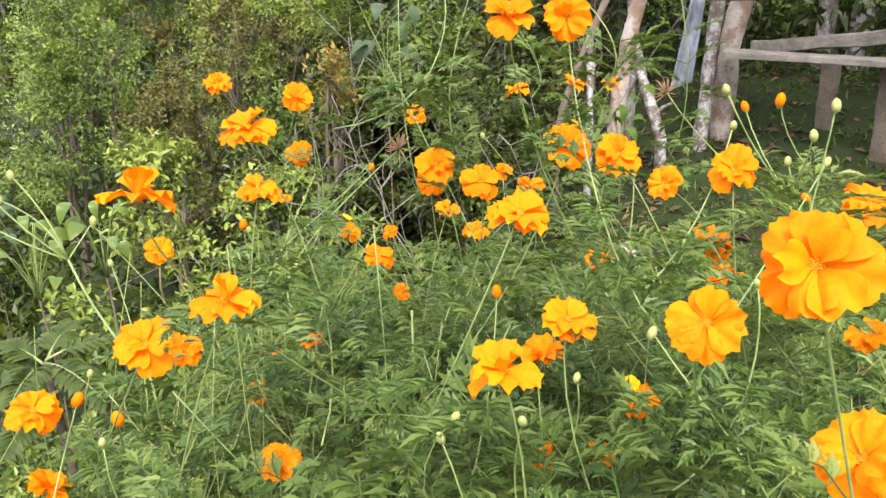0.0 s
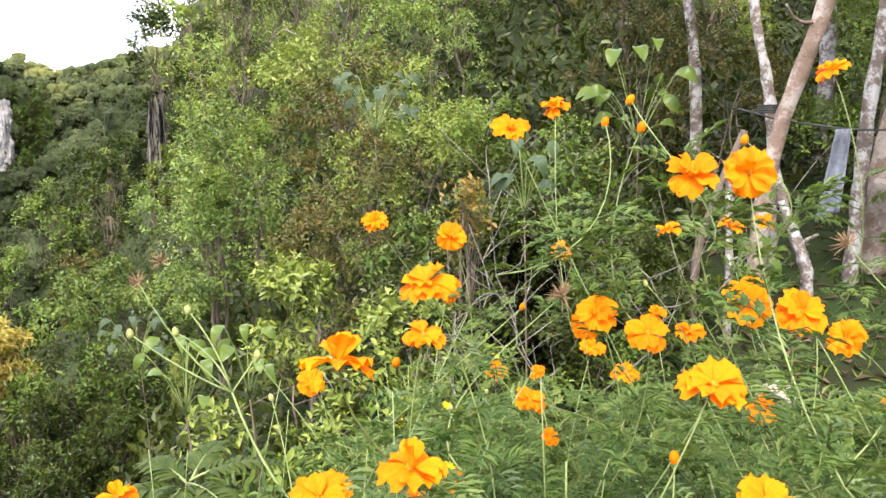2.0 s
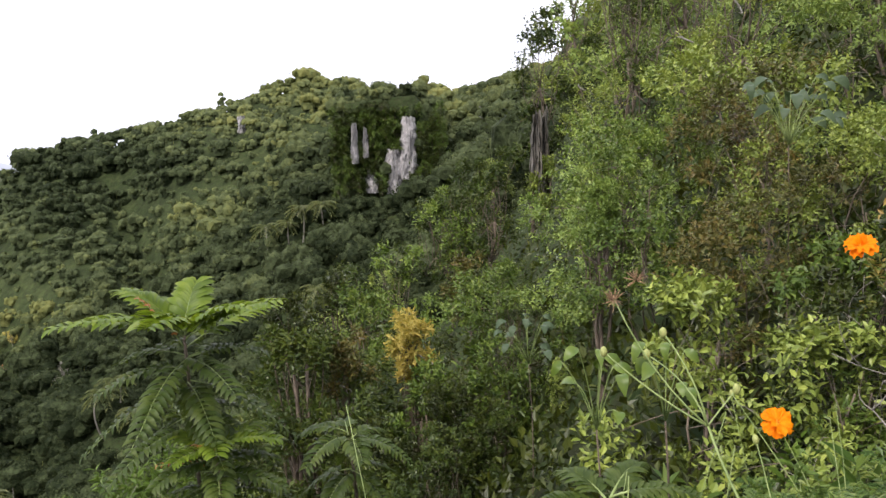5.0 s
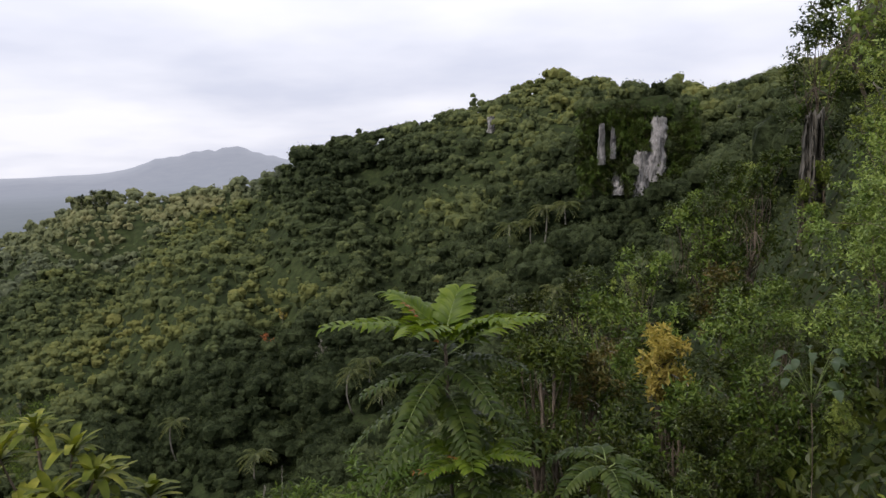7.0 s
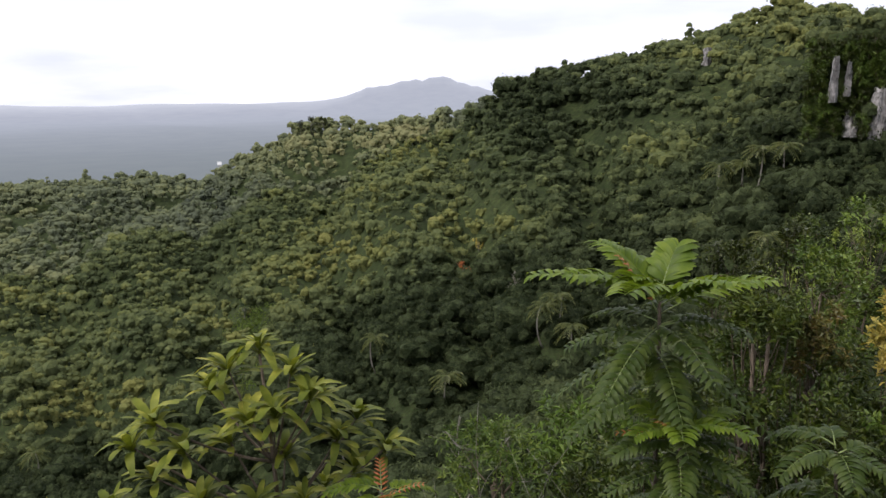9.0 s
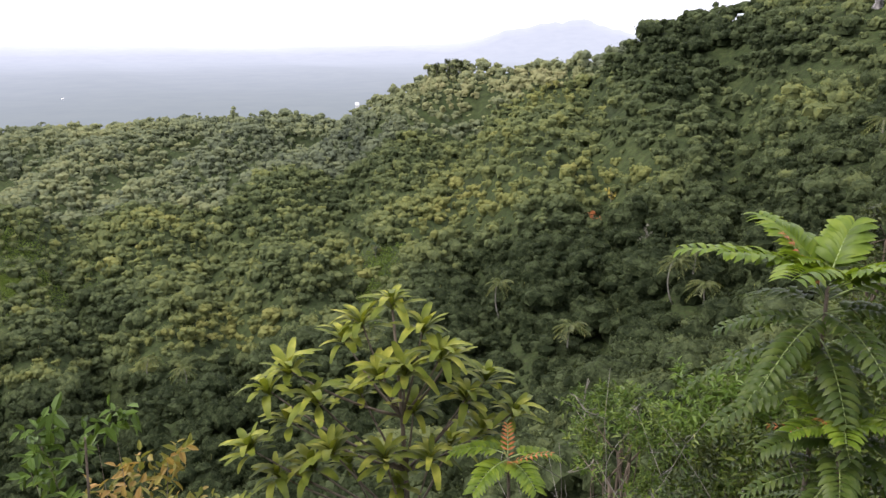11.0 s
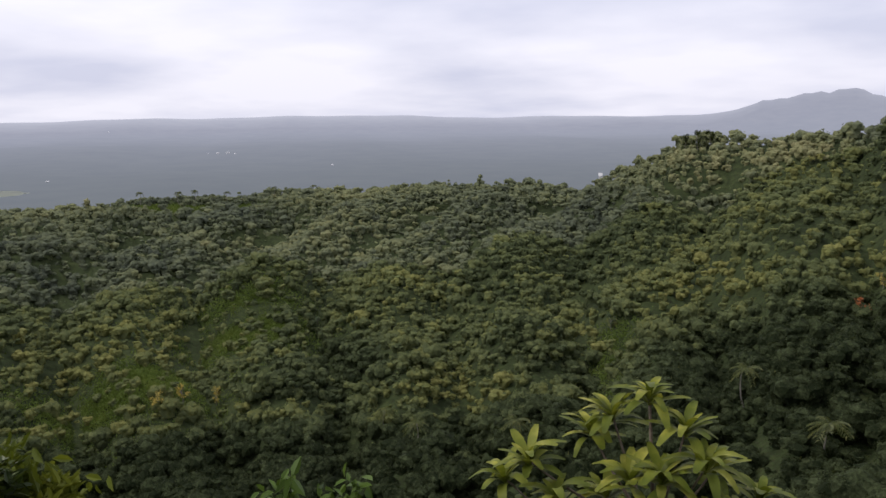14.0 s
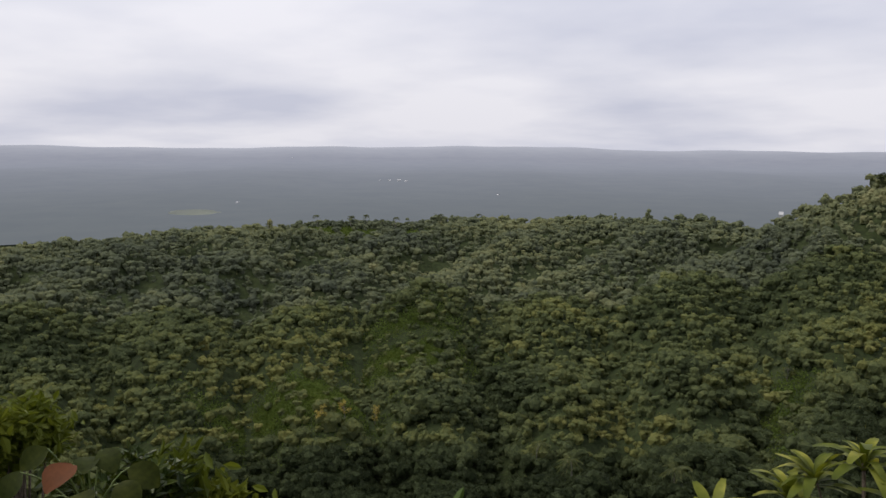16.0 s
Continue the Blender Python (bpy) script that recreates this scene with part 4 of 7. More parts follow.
near_kinds = [
    woody("shrub", 0.62, 1.25, 2474, 0.056, 0.5, M_SHRUB, "dense green small-leaved shrub on the slope", "shrub", 18, 4, thick=0.011, twigs=8, low=0.08, small=0.25),
    woody("shrub", 0.7, 1.1, 2259, 0.054, 0.52, M_OLIVE, "olive green shrub with browning leaves and bare twigs", "shrub", 17, 5, thick=0.01, twigs=20, low=0.08, small=0.25),
    woody("shrub", 0.6, 1.3, 2259, 0.060, 0.48, M_RUST, "shrub with reddish brown and green leaves", "shrub", 17, 4, thick=0.01, twigs=12, low=0.08, small=0.25),
    woody("shrub", 0.66, 1.15, 2367, 0.062, 0.45, M_BRIGHT, "light green young shrub on the slope", "shrub", 18, 4, thick=0.01, twigs=4, low=0.08, small=0.25),
    woody("shrub", 0.7, 1.35, 2474, 0.054, 0.5, M_DARK, "dark green bushy shrub with fine twigs", "shrub", 20, 5, thick=0.011, twigs=12, low=0.08, small=0.25),
]
shrub_kinds = [
    woody("shrub", 0.68, 1.25, 5401, 0.031, 0.5, M_PALE, "light green small-leaved shrub further up the slope", "shrub", 22, 4, M_BARK, "rhomb", thick=0.006, twigs=5, low=0.08, small=0.22),
    woody("shrub", 0.72, 1.15, 5041, 0.030, 0.52, M_OLIVE, "olive green shrub with a few bare twigs", "shrub", 22, 4, M_BARK, "rhomb", thick=0.006, twigs=12, low=0.08, small=0.22),
    woody("shrub", 0.62, 1.3, 4860, 0.031, 0.48, M_RUST, "shrub with reddish brown and green leaves", "shrub", 20, 4, M_BARK, "rhomb", thick=0.006, twigs=6, low=0.08, small=0.22),
    woody("shrub", 0.7, 1.2, 5221, 0.034, 0.48, M_FRESH, "fresh green leafy shrub on the slope", "shrub", 22, 4, M_BARK, "rhomb", thick=0.006, twigs=3, low=0.08, small=0.22),
    woody("shrub", 0.7, 1.35, 5401, 0.031, 0.52, M_SHRUB, "green bushy shrub with fine twigs", "shrub", 22, 5, M_BARK, "rhomb", thick=0.006, twigs=6, low=0.08, small=0.22),
]
places = []
for r, step, sc in ((2.75, 11, 0.55), (3.3, 10, 0.78), (4.2, 9.5, 0.98), (5.3, 9, 1.2), (6.8, 8, 1.5), (8.6, 7.5, 1.9)):
    a = -62.0 if r < 6 else -104.0
    while a < -3:
        az, d = a + rng.uniform(-2.5, 2.5), r * rng.uniform(0.94, 1.08)
        a += step * rng.uniform(0.8, 1.2)
        k, s, turn = int(rng.choice(5, p=(0.2, 0.28, 0.24, 0.1, 0.18))), sc * rng.uniform(0.8, 1.15), rng.uniform(0, 360)
        if -33 < az <= -25 and r > 4 and k in (0, 1, 3):
            k = int(rng.choice((4, 4, 1, 2, 0)))
        if az > -25:
            k = int(rng.choice((4, 4, 2)))
        if az < -40 and k == 4:
            k = 1
        if az > -27 and r < 8 or az > -14 or az > -36 and r < 4:
            continue
        if abs(az + 50) < 5 and 2.4 < d < 4.6:
            continue
        if az < -57 and r < 6:
            continue
        if az < -28 and r > 6 and rng.uniform() < 0.3:
            continue
        if az > -30:
            s *= 1.0 - 0.012 * (az + 30)
        places.append((on_ground(az, d, 0.05), k, s, turn, rng.uniform(-8, 8)))
spread(near_kinds, [p for p in places if p[0].xy.length < 4.9], "shrubs on the near slope")
spread(shrub_kinds, [p for p in places if p[0].xy.length >= 4.9], "shrubs further up the slope")

mid_kinds = [
    woody("tree", 2.2, 5.2, 6384, 0.100, 0.5, M_PALE, "leafy pale green hillside tree with a rounded crown", "tree", 34, 1, M_BARK, "rhomb", 0.07, 0.1, 0.22),
    woody("tree", 2.0, 5.8, 5928, 0.096, 0.48, M_OLIVE, "olive green hillside tree with an open crown", "tree", 32, 1, M_BARK, "rhomb", 0.07, 0.1, 0.21, 12),
    woody("tree", 2.4, 4.6, 6384, 0.108, 0.5, M_FRESH, "bright green spreading tree on the hillside", "tree", 32, 1, M_BARK, "rhomb", 0.07, 0.1, 0.22),
    woody("tree", 1.5, 6.4, 6080, 0.100, 0.5, M_DEEP, "slender green tree on the hillside", "tree", 26, 1, M_BARK, "rhomb", 0.06, 0.08, 0.3),
    woody("tree", 1.9, 4.8, 5016, 0.100, 0.5, M_RUST, "tree with thinning rusty brown and green leaves", "tree", 22, 1, M_BARK, "rhomb", 0.06, 0.1, 0.25, 16),
]
places = []
for r, step, sc in ((10.5, 8, 0.55), (13, 7, 0.66), (16.5, 6.5, 0.8), (21, 6.5, 0.95), (27, 6.2, 1.1), (36, 6, 1.35), (48, 5.5, 1.6), (63, 5.5, 1.9)):
    a = -100.0
    while a < -6:
        az, d = a + rng.uniform(-1.8, 1.8), r * rng.uniform(0.93, 1.08)
        a += step * rng.uniform(0.8, 1.25) * (0.6 if az > -27 else 1.0)
        k, s, turn = int(rng.choice(5, p=(0.28, 0.33, 0.15, 0.09, 0.15))), sc * rng.uniform(0.8, 1.15), rng.uniform(0, 360)
        if az > -12 and r < 20 or az < -62 and r > 30:
            continue
        if az > -27:
            s *= 0.9 if r > 20 else 0.75
            k = int(rng.choice((3, 3, 3, 3, 3, 1)))
        if -42 < az <= -27 and r < 30:
            k = int(rng.choice((0, 2, 1, 3, 0, 2)))
        # Deep shade of this corner put into the choice of darker leaves.
        if az < -48 and r < 24:
            k = int(rng.choice((3, 3, 1)))
        if -21 < az < -13 and 12 < r < 40 or any(abs(az - ca) < 2.2 and 12 < r < far_off + 3 for ca, far_off in ((-24.6, 30),)):
            continue
        places.append((on_ground(az, d, 0.1), k, s, turn, rng.uniform(-5, 5)))
spread(mid_kinds, [p for p in places if p[0].xy.length < 24], "trees on the hillside")
far_kinds = [
    woody("tree", 2.3, 5.4, 2250, 0.190, 0.55, M_PALE, "pale green tree higher up the hillside", "tree", 34, 1, M_BARK, "rhomb", 0.07, 0.1, 0.23),
    woody("tree", 2.1, 5.8, 2100, 0.182, 0.55, M_OLIVE, "olive green tree higher up the hillside", "tree", 32, 1, M_BARK, "rhomb", 0.07, 0.1, 0.22),
    woody("tree", 2.4, 4.8, 2250, 0.190, 0.55, M_FRESH, "bright green spreading tree higher up the hillside", "tree", 32, 1, M_BARK, "rhomb", 0.07, 0.1, 0.22),
    woody("tree", 1.6, 6.6, 2250, 0.182, 0.55, M_DEEP, "slender green tree higher up the hillside", "tree", 30, 1, M_BARK, "rhomb", 0.06, 0.08, 0.27),
    woody("tree", 1.9, 5.0, 2100, 0.175, 0.55, M_RUST, "thinning brownish tree higher up the hillside", "tree", 26, 1, M_BARK, "rhomb", 0.06, 0.1, 0.24),
]
spread(far_kinds, [p for p in places if p[0].xy.length >= 24], "trees higher up the hillside")

# ---- cosmos in the garden ----


def petal_mesh(k):
    """A broad cupped petal with a toothed tip, base at the origin, along +x, 1 long."""
    r2 = np.random.default_rng(40 + k)
    nu, nv = 6, 9
    V = []
    for i in range(nu):
        u = i / (nu - 1)
        half = 0.06 + 0.46 * math.sin(min(u * 1.2, 1.0) * math.pi / 2) ** 1.4 - 0.05 * max(0, u - 0.8) * 5
        for j in range(nv):
            v = j / (nv - 1) * 2 - 1
            tooth = ((0.065 if j % 2 else -0.01) + r2.normal(0, 0.02) - 0.17 * v * v) if i == nu - 1 else -0.12 * v * v * u
            x = u + tooth
            z = 0.12 * math.sin(u * 2.6) + 0.09 * v * v * (1 - u * 0.4) - (0.06 + 0.07 * k) * u * u + 0.15 * math.sin(v * 6 + k * 2) * u * u + r2.normal(0, 0.014)
            V.append((x, v * half, z))
    F = []
    for i in range(nu - 1):
        for j in range(nv - 1):
            F += [i * nv + j, (i + 1) * nv + j, (i + 1) * nv + j + 1, i * nv + j + 1]
    return mesh_of("petal", V, F, np.full(len(F) // 4, 4), mat=M_PETAL, smooth=True)


PETALS = [petal_mesh(k) for k in range(4)]


def disc_mesh():
    """The centre: a low dome with a ring of small upright florets."""
    chunks = []
    chunks.append(tube_arrays([(0, 0, -0.12), (0, 0, 0.0), (0, 0, 0.06), (0, 0, 0.1)], [0.15, 0.19, 0.16, 0.02], 8))
    for k in range(22):
        a, q = k * 2.4, 0.036 * math.sqrt(k) + 0.01
        chunks.append(tube_arrays([(q * math.cos(a), q * math.sin(a), 0.04), (q * 1.3 * math.cos(a), q * 1.3 * math.sin(a), 0.2)], [0.018, 0.027], 4))
    return mesh_of("disc", *join(chunks), mat=M_DISC)


def calyx_mesh():
    """Green sepals under the flower."""
    n = 8
    a = np.arange(n) * 2 * np.pi / n
    D = np.stack([np.cos(a), np.sin(a), np.full(n, -0.15)], -1)
    v, f, s, _ = leaf_arrays(np.zeros((n, 3)) + D * 0.05 + (0, 0, -0.13), D, np.tile((0, 0, 1.0), (n, 1)), 0.42, 0.09)
    w = tube_arrays([(0, 0, -0.3), (0, 0, -0.2), (0, 0, -0.08)], [0.04, 0.13, 0.16], 8)
    return mesh_of("calyx", *join([(v, f, s), w]), mat=M_STEM, smooth=True)


DISC, CALYX = disc_mesh(), calyx_mesh()
CUP = mesh_of("calyx", *tube_arrays([(0, 0, -0.34), (0, 0, -0.24), (0, 0, -0.12), (0, 0, -0.02)], [0.04, 0.15, 0.2, 0.235], 8), mat=M_STEM, smooth=True)
PLANT_BASES = [(-84, 0.75), (-78, 1.1), (-71, 0.85), (-72, 1.5), (-64, 1.15), (-60, 0.8), (-56, 1.45), (-52, 0.95), (-47, 1.6), (-43, 1.05), (-38, 1.45), (-34, 0.95), (-29, 1.3), (-24, 1.05), (-62, 2.0), (-52, 2.2), (-43, 2.2)]
BASES = [on_ground(a, d, 0.03) for a, d in PLANT_BASES]


def nearest_base(p):
    return min(BASES, key=lambda b: (b.xy - p.xy).length)


STEM_POINTS = []


def stem_to(p, normal, root, thick=0.0009, drop=1.0):
    """A thin stem from low in the plant up to the head at p."""
    base = nearest_base(p)
    foot = Vector((p.x * 0.55 + base.x * 0.45 + rng.normal(0, 0.14), p.y * 0.55 + base.y * 0.45 + rng.normal(0, 0.14), max(base.z + 0.1, p.z - rng.uniform(0.28, 0.5) * drop)))
    neck = p - normal * 0.05
    mid = foot.lerp(neck, 0.6) + Vector((rng.normal(0, 0.1), rng.normal(0, 0.1), rng.normal(-0.04, 0.05)))
    pts, t = [], np.linspace(0, 1, 11)
    for u in t:
        q = foot * (1 - u) ** 3 + foot.lerp(mid, 0.6) * 3 * u * (1 - u) ** 2 + neck.lerp(mid, 0.35) * 3 * u * u * (1 - u) + p * u ** 3
        pts.append(q)
    root.location = foot
    STEM_POINTS.extend((tuple(pts[i]), tuple(pts[i + 1] - pts[i])) for i in (1, 2, 3, 4, 5, 6))
    return tube("stem", [q - foot for q in pts], np.linspace(thick * 1.35, thick, 11), M_STEM, root, 5)


def head_frame(p, normal):
    q = normal.to_track_quat("Z", "Y")
    return Matrix.Translation(p) @ q.to_matrix().to_4x4()


def cosmos(p, size, face, petals=None, droop=0.0, label="open orange cosmos flower with layered toothed petals"):
    """An orange flower: two whorls of petals round a yellow centre, on a thin stem. face: 0 looks up, 1 at the viewpoint."""
    to_eye = (Vector((-0.02, 0.05, 1.54)) - p).normalized()
    nrm = (to_eye * face + Vector((0, 0, 1)) * (1 - face) + Vector(rng.normal(0, 0.14, 3))).normalized()
    root = empty("cosmos_flower", p, label, "flower", "orange cosmos flowers")
    stem_to(p, nrm, root)
    hm = Matrix.Translation(-root.location) @ head_frame(p, nrm)
    R = size * 0.4
    n = petals or int(rng.integers(9, 12))
    spin = rng.uniform(0, 6.28)
    for k in range(n):
        m_out = max(5, n - 3)
        outer = k < m_out
        m = m_out if outer else max(1, n - m_out)
        ang = spin + (k if outer else k + 0.5) * 2 * math.pi / m + rng.normal(0, 0.1)
        lift = (8 if outer else 42) + rng.normal(0, 21) - droop
        ob = new("petal", PETALS[int(rng.integers(0, 4))])
        ob.parent = root
        s = R * (1.0 if outer else 0.8) * rng.uniform(0.9, 1.08)
        ob.matrix_basis = hm @ pose(0, 0, (0.0 if outer else 0.06) * R, 0, 0, math.degrees(ang)) @ pose(0.1 * R, 0, 0, rng.normal(0, 7), -lift, 0) @ Matrix.Diagonal((s, s * rng.uniform(0.92, 1.15), s, 1))
    for nm, me in (("disc", DISC), ("calyx", CALYX)):
        ob = new(nm, me)
        ob.parent = root
        ob.matrix_basis = hm @ Matrix.Scale(R * (0.72 if nm == "disc" else 1.0), 4)
    return root


FRONT = [(-80.3, -17.8, 0.42, 1), (-73.5, -22.5, 0.59, 1), (-85.2, -29.6, 0.57, 0.95), (-58.0, -27.1, 0.61, 0.5), (-63.1, -23.2, 0.78, 0.6), (-61.4, -26.0, 0.9, 0.3),
         (-31.4, -13.0, 0.61, 0.05), (-36.5, -20.9, 0.66, 0.3), (-30.6, -23.0, 0.81, 0.6), (-59.2, -15.6, 0.72, 0.4), (-39.3, -8.8, 0.81, 0.25), (-58.2, -1.5, 0.85, 0.4), (-62.3, -1.5, 0.93, 0.7)]
MIDDLE = [(-22.4, -25.8, 0.95, 0.3), (-83.0, -13.4, 1.0, 0.4), (-74.3, -11.9, 0.93, 0.7), (-62.5, -10.5, 0.97, 0.35), (-66.3, -11.1, 1.04, 0.6), (-39.7, -13.1, 1.04, 0.3), (-39.4, -32.5, 1.07, 0.5),
          (-22.4, -30.8, 1.07, 0.4), (-52.9, -11.8, 1.14, 0.5), (-56.3, -13.2, 1.09, 0.45), (-73.2, -16.9, 1.09, 0.3), (-84.1, -21.8, 1.22, 0.3), (-74.4, -19.1, 1.22, 0.3), (-69.7, -13.0, 1.25, 0.4),
          (-33.2, -23.8, 1.29, 0.5), (-47.0, 1.2, 1.26, 0.7), (-68.4, 4.3, 1.42, 0.25), (-18.0, -21.8, 1.25, 0.45)]
BACK = [(-37.6, -5.6, 1.64, 0.4), (-43.0, -6.7, 1.52, 0.5), (-51.5, -8.3, 1.94, 0.5), (-42.9, -10.7, 1.64, 0.5), (-58.9, -6.6, 1.78, 0.2), (-62.8, -6.2, 1.64, 0.1), (-65.6, -6.2, 2.2, 0.4),
        (-32.3, -16.7, 1.58, 0.5), (-42.9, -24.3, 1.71, 0.4), (-45.8, -24.1, 1.71, 0.7), (-38.1, -27.5, 1.78, 0.5), (-52.5, -13.0, 1.38, 0.5), (-60.0, -13.5, 1.42, 0.2), (-53.7, -15.2, 1.9, 0.4),
        (-55.8, -16.8, 1.71, 0.5), (-65.3, -18.5, 1.64, 0.3), (-48.3, -18.5, 1.38, 0.4), (-50.6, 2.3, 1.5, 0.35)]
SMALL = [(-41.6, -14.0, 1.5, 0.5, 0.033), (-39.7, -25.0, 1.6, 0.5, 0.045), (-57.9, -12.4, 1.6, 0.5, 0.045), (-46.2, -16.6, 1.6, 0.4, 0.05), (-49.3, -16.7, 1.6, 0.5, 0.04), (-50.0, -21.1, 1.5, 0.4, 0.042)]
for az, el, d, face in FRONT + MIDDLE + BACK:
    cosmos(spot(az, el, d), 0.066 * rng.uniform(0.95, 1.06), face)
for az, el, d, face, size in SMALL:
    cosmos(spot(az, el, d), size, face, 8)
for az, el, d, face in ((-68.9, -28.4, 1.07, 0.6), (-61.3, -33.0, 1.2, 0.6), (-66.2, -32.2, 1.2, 0.5)):
    cosmos(spot(az, el, d), 0.058, face, 5, 25, "fading orange cosmos flower with few drooping petals")


def bud(p, size, mat, label, name="cosmos_bud", rays=0):
    root = empty(name, p, label, "flower bud" if not rays else "seed head", "cosmos buds" if not rays else "cosmos seed heads")
    nrm = Vector((rng.normal(0, 0.3), rng.normal(0, 0.3), 1)).normalized()
    stem_to(p, nrm, root, 0.0009, 0.6)
    hm = Matrix.Translation(-root.location) @ head_frame(p, nrm) @ Matrix.Scale(size, 4)
    if rays:
        d = unit(rng.normal(0, 1, (rays, 3)) + np.array([0, 0, 0.7]))
        me = mesh_of("seeds", *join([tube_arrays([q * 0.1, q * 0.55, q * rng.uniform(0.9, 1.2)], [0.035, 0.045, 0.008], 4) for q in d]), mat=mat)
        ob = new("seed_tuft", me)
    else:
        me = mesh_of("bud", *tube_arrays([(0, 0, -0.55), (0, 0, -0.4), (0, 0, 0.0), (0, 0, 0.35), (0, 0, 0.55)], [0.1, 0.34, 0.4, 0.3, 0.08], 8), mat=mat, smooth=True)
        ob = new("bud", me)
        cal = new("calyx", CUP)
        cal.parent = root
        cal.matrix_basis = hm @ Matrix.Translation((0, 0, -0.2)) @ Matrix.Scale(1.5, 4)
    ob.parent = root
    ob.matrix_basis = hm
    return root


PALE = [(-80.2, -7.2, 0.9), (-77.7, -11.0, 0.95), (-80.1, -10.9, 0.95), (-79.1, -9.2, 0.95), (-73.3, -6.4, 0.95), (-74.0, -8.8, 0.95), (-72.1, -15.1, 1.0), (-67.5, -12.4, 1.1), (-52.8, -31.7, 0.75),
        (-59.7, -30.5, 0.75), (-54.1, -30.3, 0.8), (-64.0, -27.2, 0.8), (-69.6, -23.6, 0.8), (-26.5, -24.2, 1.1), (-42.8, -21.1, 1.2), (-29.0, -17.1, 1.3), (-26.5, -28.8, 0.9), (-56.4, -9.8, 1.2), (-76.7, -19.4, 0.8),
        (-42.2, -18.8, 1.3), (-44.9, -17.7, 1.3), (-28.3, -14.5, 1.39)]
for az, el, d in PALE:
    bud(spot(az, el, d), 0.0105 * rng.uniform(0.8, 1.2), M_BUD, "closed pale green cosmos bud")
ORANGE = [(-79.1, -13.4, 1.1), (-74.6, -7.5, 1.2), (-76.8, -7.0, 1.2), (-48.1, -11.9, 1.5), (-38.4, -15.5, 1.4), (-25.4, -25.7, 1.0), (-27.8, -27.5, 1.0), (-75.9, -29.9, 1.1), (-57.5, -21.2, 0.9),
          (-53.5, 1.6, 1.2), (-56.0, 1.2, 1.2), (-62.8, 0.2, 1.2), (-55.2, 3.1, 1.2)]
for az, el, d in ORANGE:
    bud(spot(az, el, d), 0.016 * rng.uniform(0.85, 1.2), M_PETAL, "orange cosmos bud just opening")
for az, el, d in ((-50.2, -10.6, 1.1), (-43.2, -19.7, 1.1), (-69.4, -6.7, 1.2)):
    bud(spot(az, el, d), 0.022, M_SEED, "dry brown cosmos seed head", "cosmos_seed_head", 34)


def cosmos_leaf_arrays(L):
    """One deeply cut leaf along +x: opposite pinnae, each of them lobed."""
    blades, lobes = [], []
    pinnae = [((L * f, 0, 0), (0.5, sd * 0.86, 0.06), L * w) for f, w in ((0.32, 0.46), (0.56, 0.42), (0.78, 0.3)) for sd in (-1, 1)] + [((L * 0.85, 0, 0), (1, 0, -0.06), L * 0.42)]
    for base, d, ln in pinnae:
        base, d = np.array(base), np.array(d) / np.linalg.norm(d)
        across = np.array([-d[1], d[0], 0.0])
        blades.append((base, d, ln))
        for f, w in ((0.34, 0.44), (0.6, 0.36)):
            for sd in (-1, 1):
                lobes.append((base + d * ln * f * 0.9, d * 0.75 + across * sd * 0.7, ln * w))
    chunks = []
    for rows, shape, slim in ((blades, "rhomb", 0.3), (lobes, "tri", 0.42)):
        P, D, N = np.array([q[0] for q in rows]), np.array([q[1] for q in rows]), np.tile((0, 0, 1.0), (len(rows), 1))
        ln = np.array([q[2] for q in rows])
        v, f, sz_, _ = leaf_arrays(P, D, N, ln, ln * slim, shape, 0.06)
        chunks.append((v, f, sz_))
    chunks.append(tube_arrays([(0, 0, 0), (L * 0.5, 0, 0.01), (L, 0, -0.01)], [0.0012, 0.001, 0.0006], 3))
    return join(chunks)


LEAF_A = [cosmos_leaf_arrays(x) for x in (0.07, 0.09, 0.11)]
for va, _, _ in LEAF_A:
    va[:, 2] += -1.6 * va[:, 0] ** 2 + 0.3 * np.abs(va[:, 1]) * 0.5
LEAF_MESH = [mesh_of("leaf", *a, mat=M_COSMOS) for a in LEAF_A]
plants = []
for b in BASES:
    pl_ = empty("cosmos_plant", b, "green cosmos plant with feathery leaves in the garden", "plant", "cosmos plants")
    topz = 1.5 - 0.5 * (b.xy.length) - b.z
    for k in range(3):
        tip = (rng.normal(0, 0.16), rng.normal(0, 0.16), topz * rng.uniform(0.75, 1.0))
        tube("stem", bend((0, 0, 0), tip, rng.normal(0, 0.03, 3), 8), np.linspace(0.005, 0.002, 8), M_STEM, pl_, 5)
    plants.append(pl_)
N_LEAF = 2700
az_l = np.where(rng.uniform(0, 1, N_LEAF) < 0.9, rng.uniform(-92, -45, N_LEAF), rng.uniform(-46, -34, N_LEAF))
r_l = np.sqrt(rng.uniform(0.5 ** 2, 2.7 ** 2, N_LEAF)) * 1.0
x_l, y_l = -np.sin(np.radians(az_l)) * r_l, np.cos(np.radians(az_l)) * r_l
slope_l = np.interp(r_l, [0.5, 0.9, 1.3, 2.0, 2.7], [0.72, 0.6, 0.48, 0.38, 0.33]) + np.interp(az_l, [-92, -60, -40, -30, -22], [0.0, 0.0, 0.03, 0.1, 0.2])
top_l = 1.5 - slope_l * r_l + 0.07 * np.sin(x_l * 9) * np.cos(y_l * 8)
z_l = top_l - np.abs(rng.normal(0, 0.16, N_LEAF)) + 0.02
keep_l = (z_l > terrain(x_l, y_l) + 0.05) & (np.sqrt(r_l ** 2 + (z_l - 1.5) ** 2) > 0.8)
chunks, count = [], 0
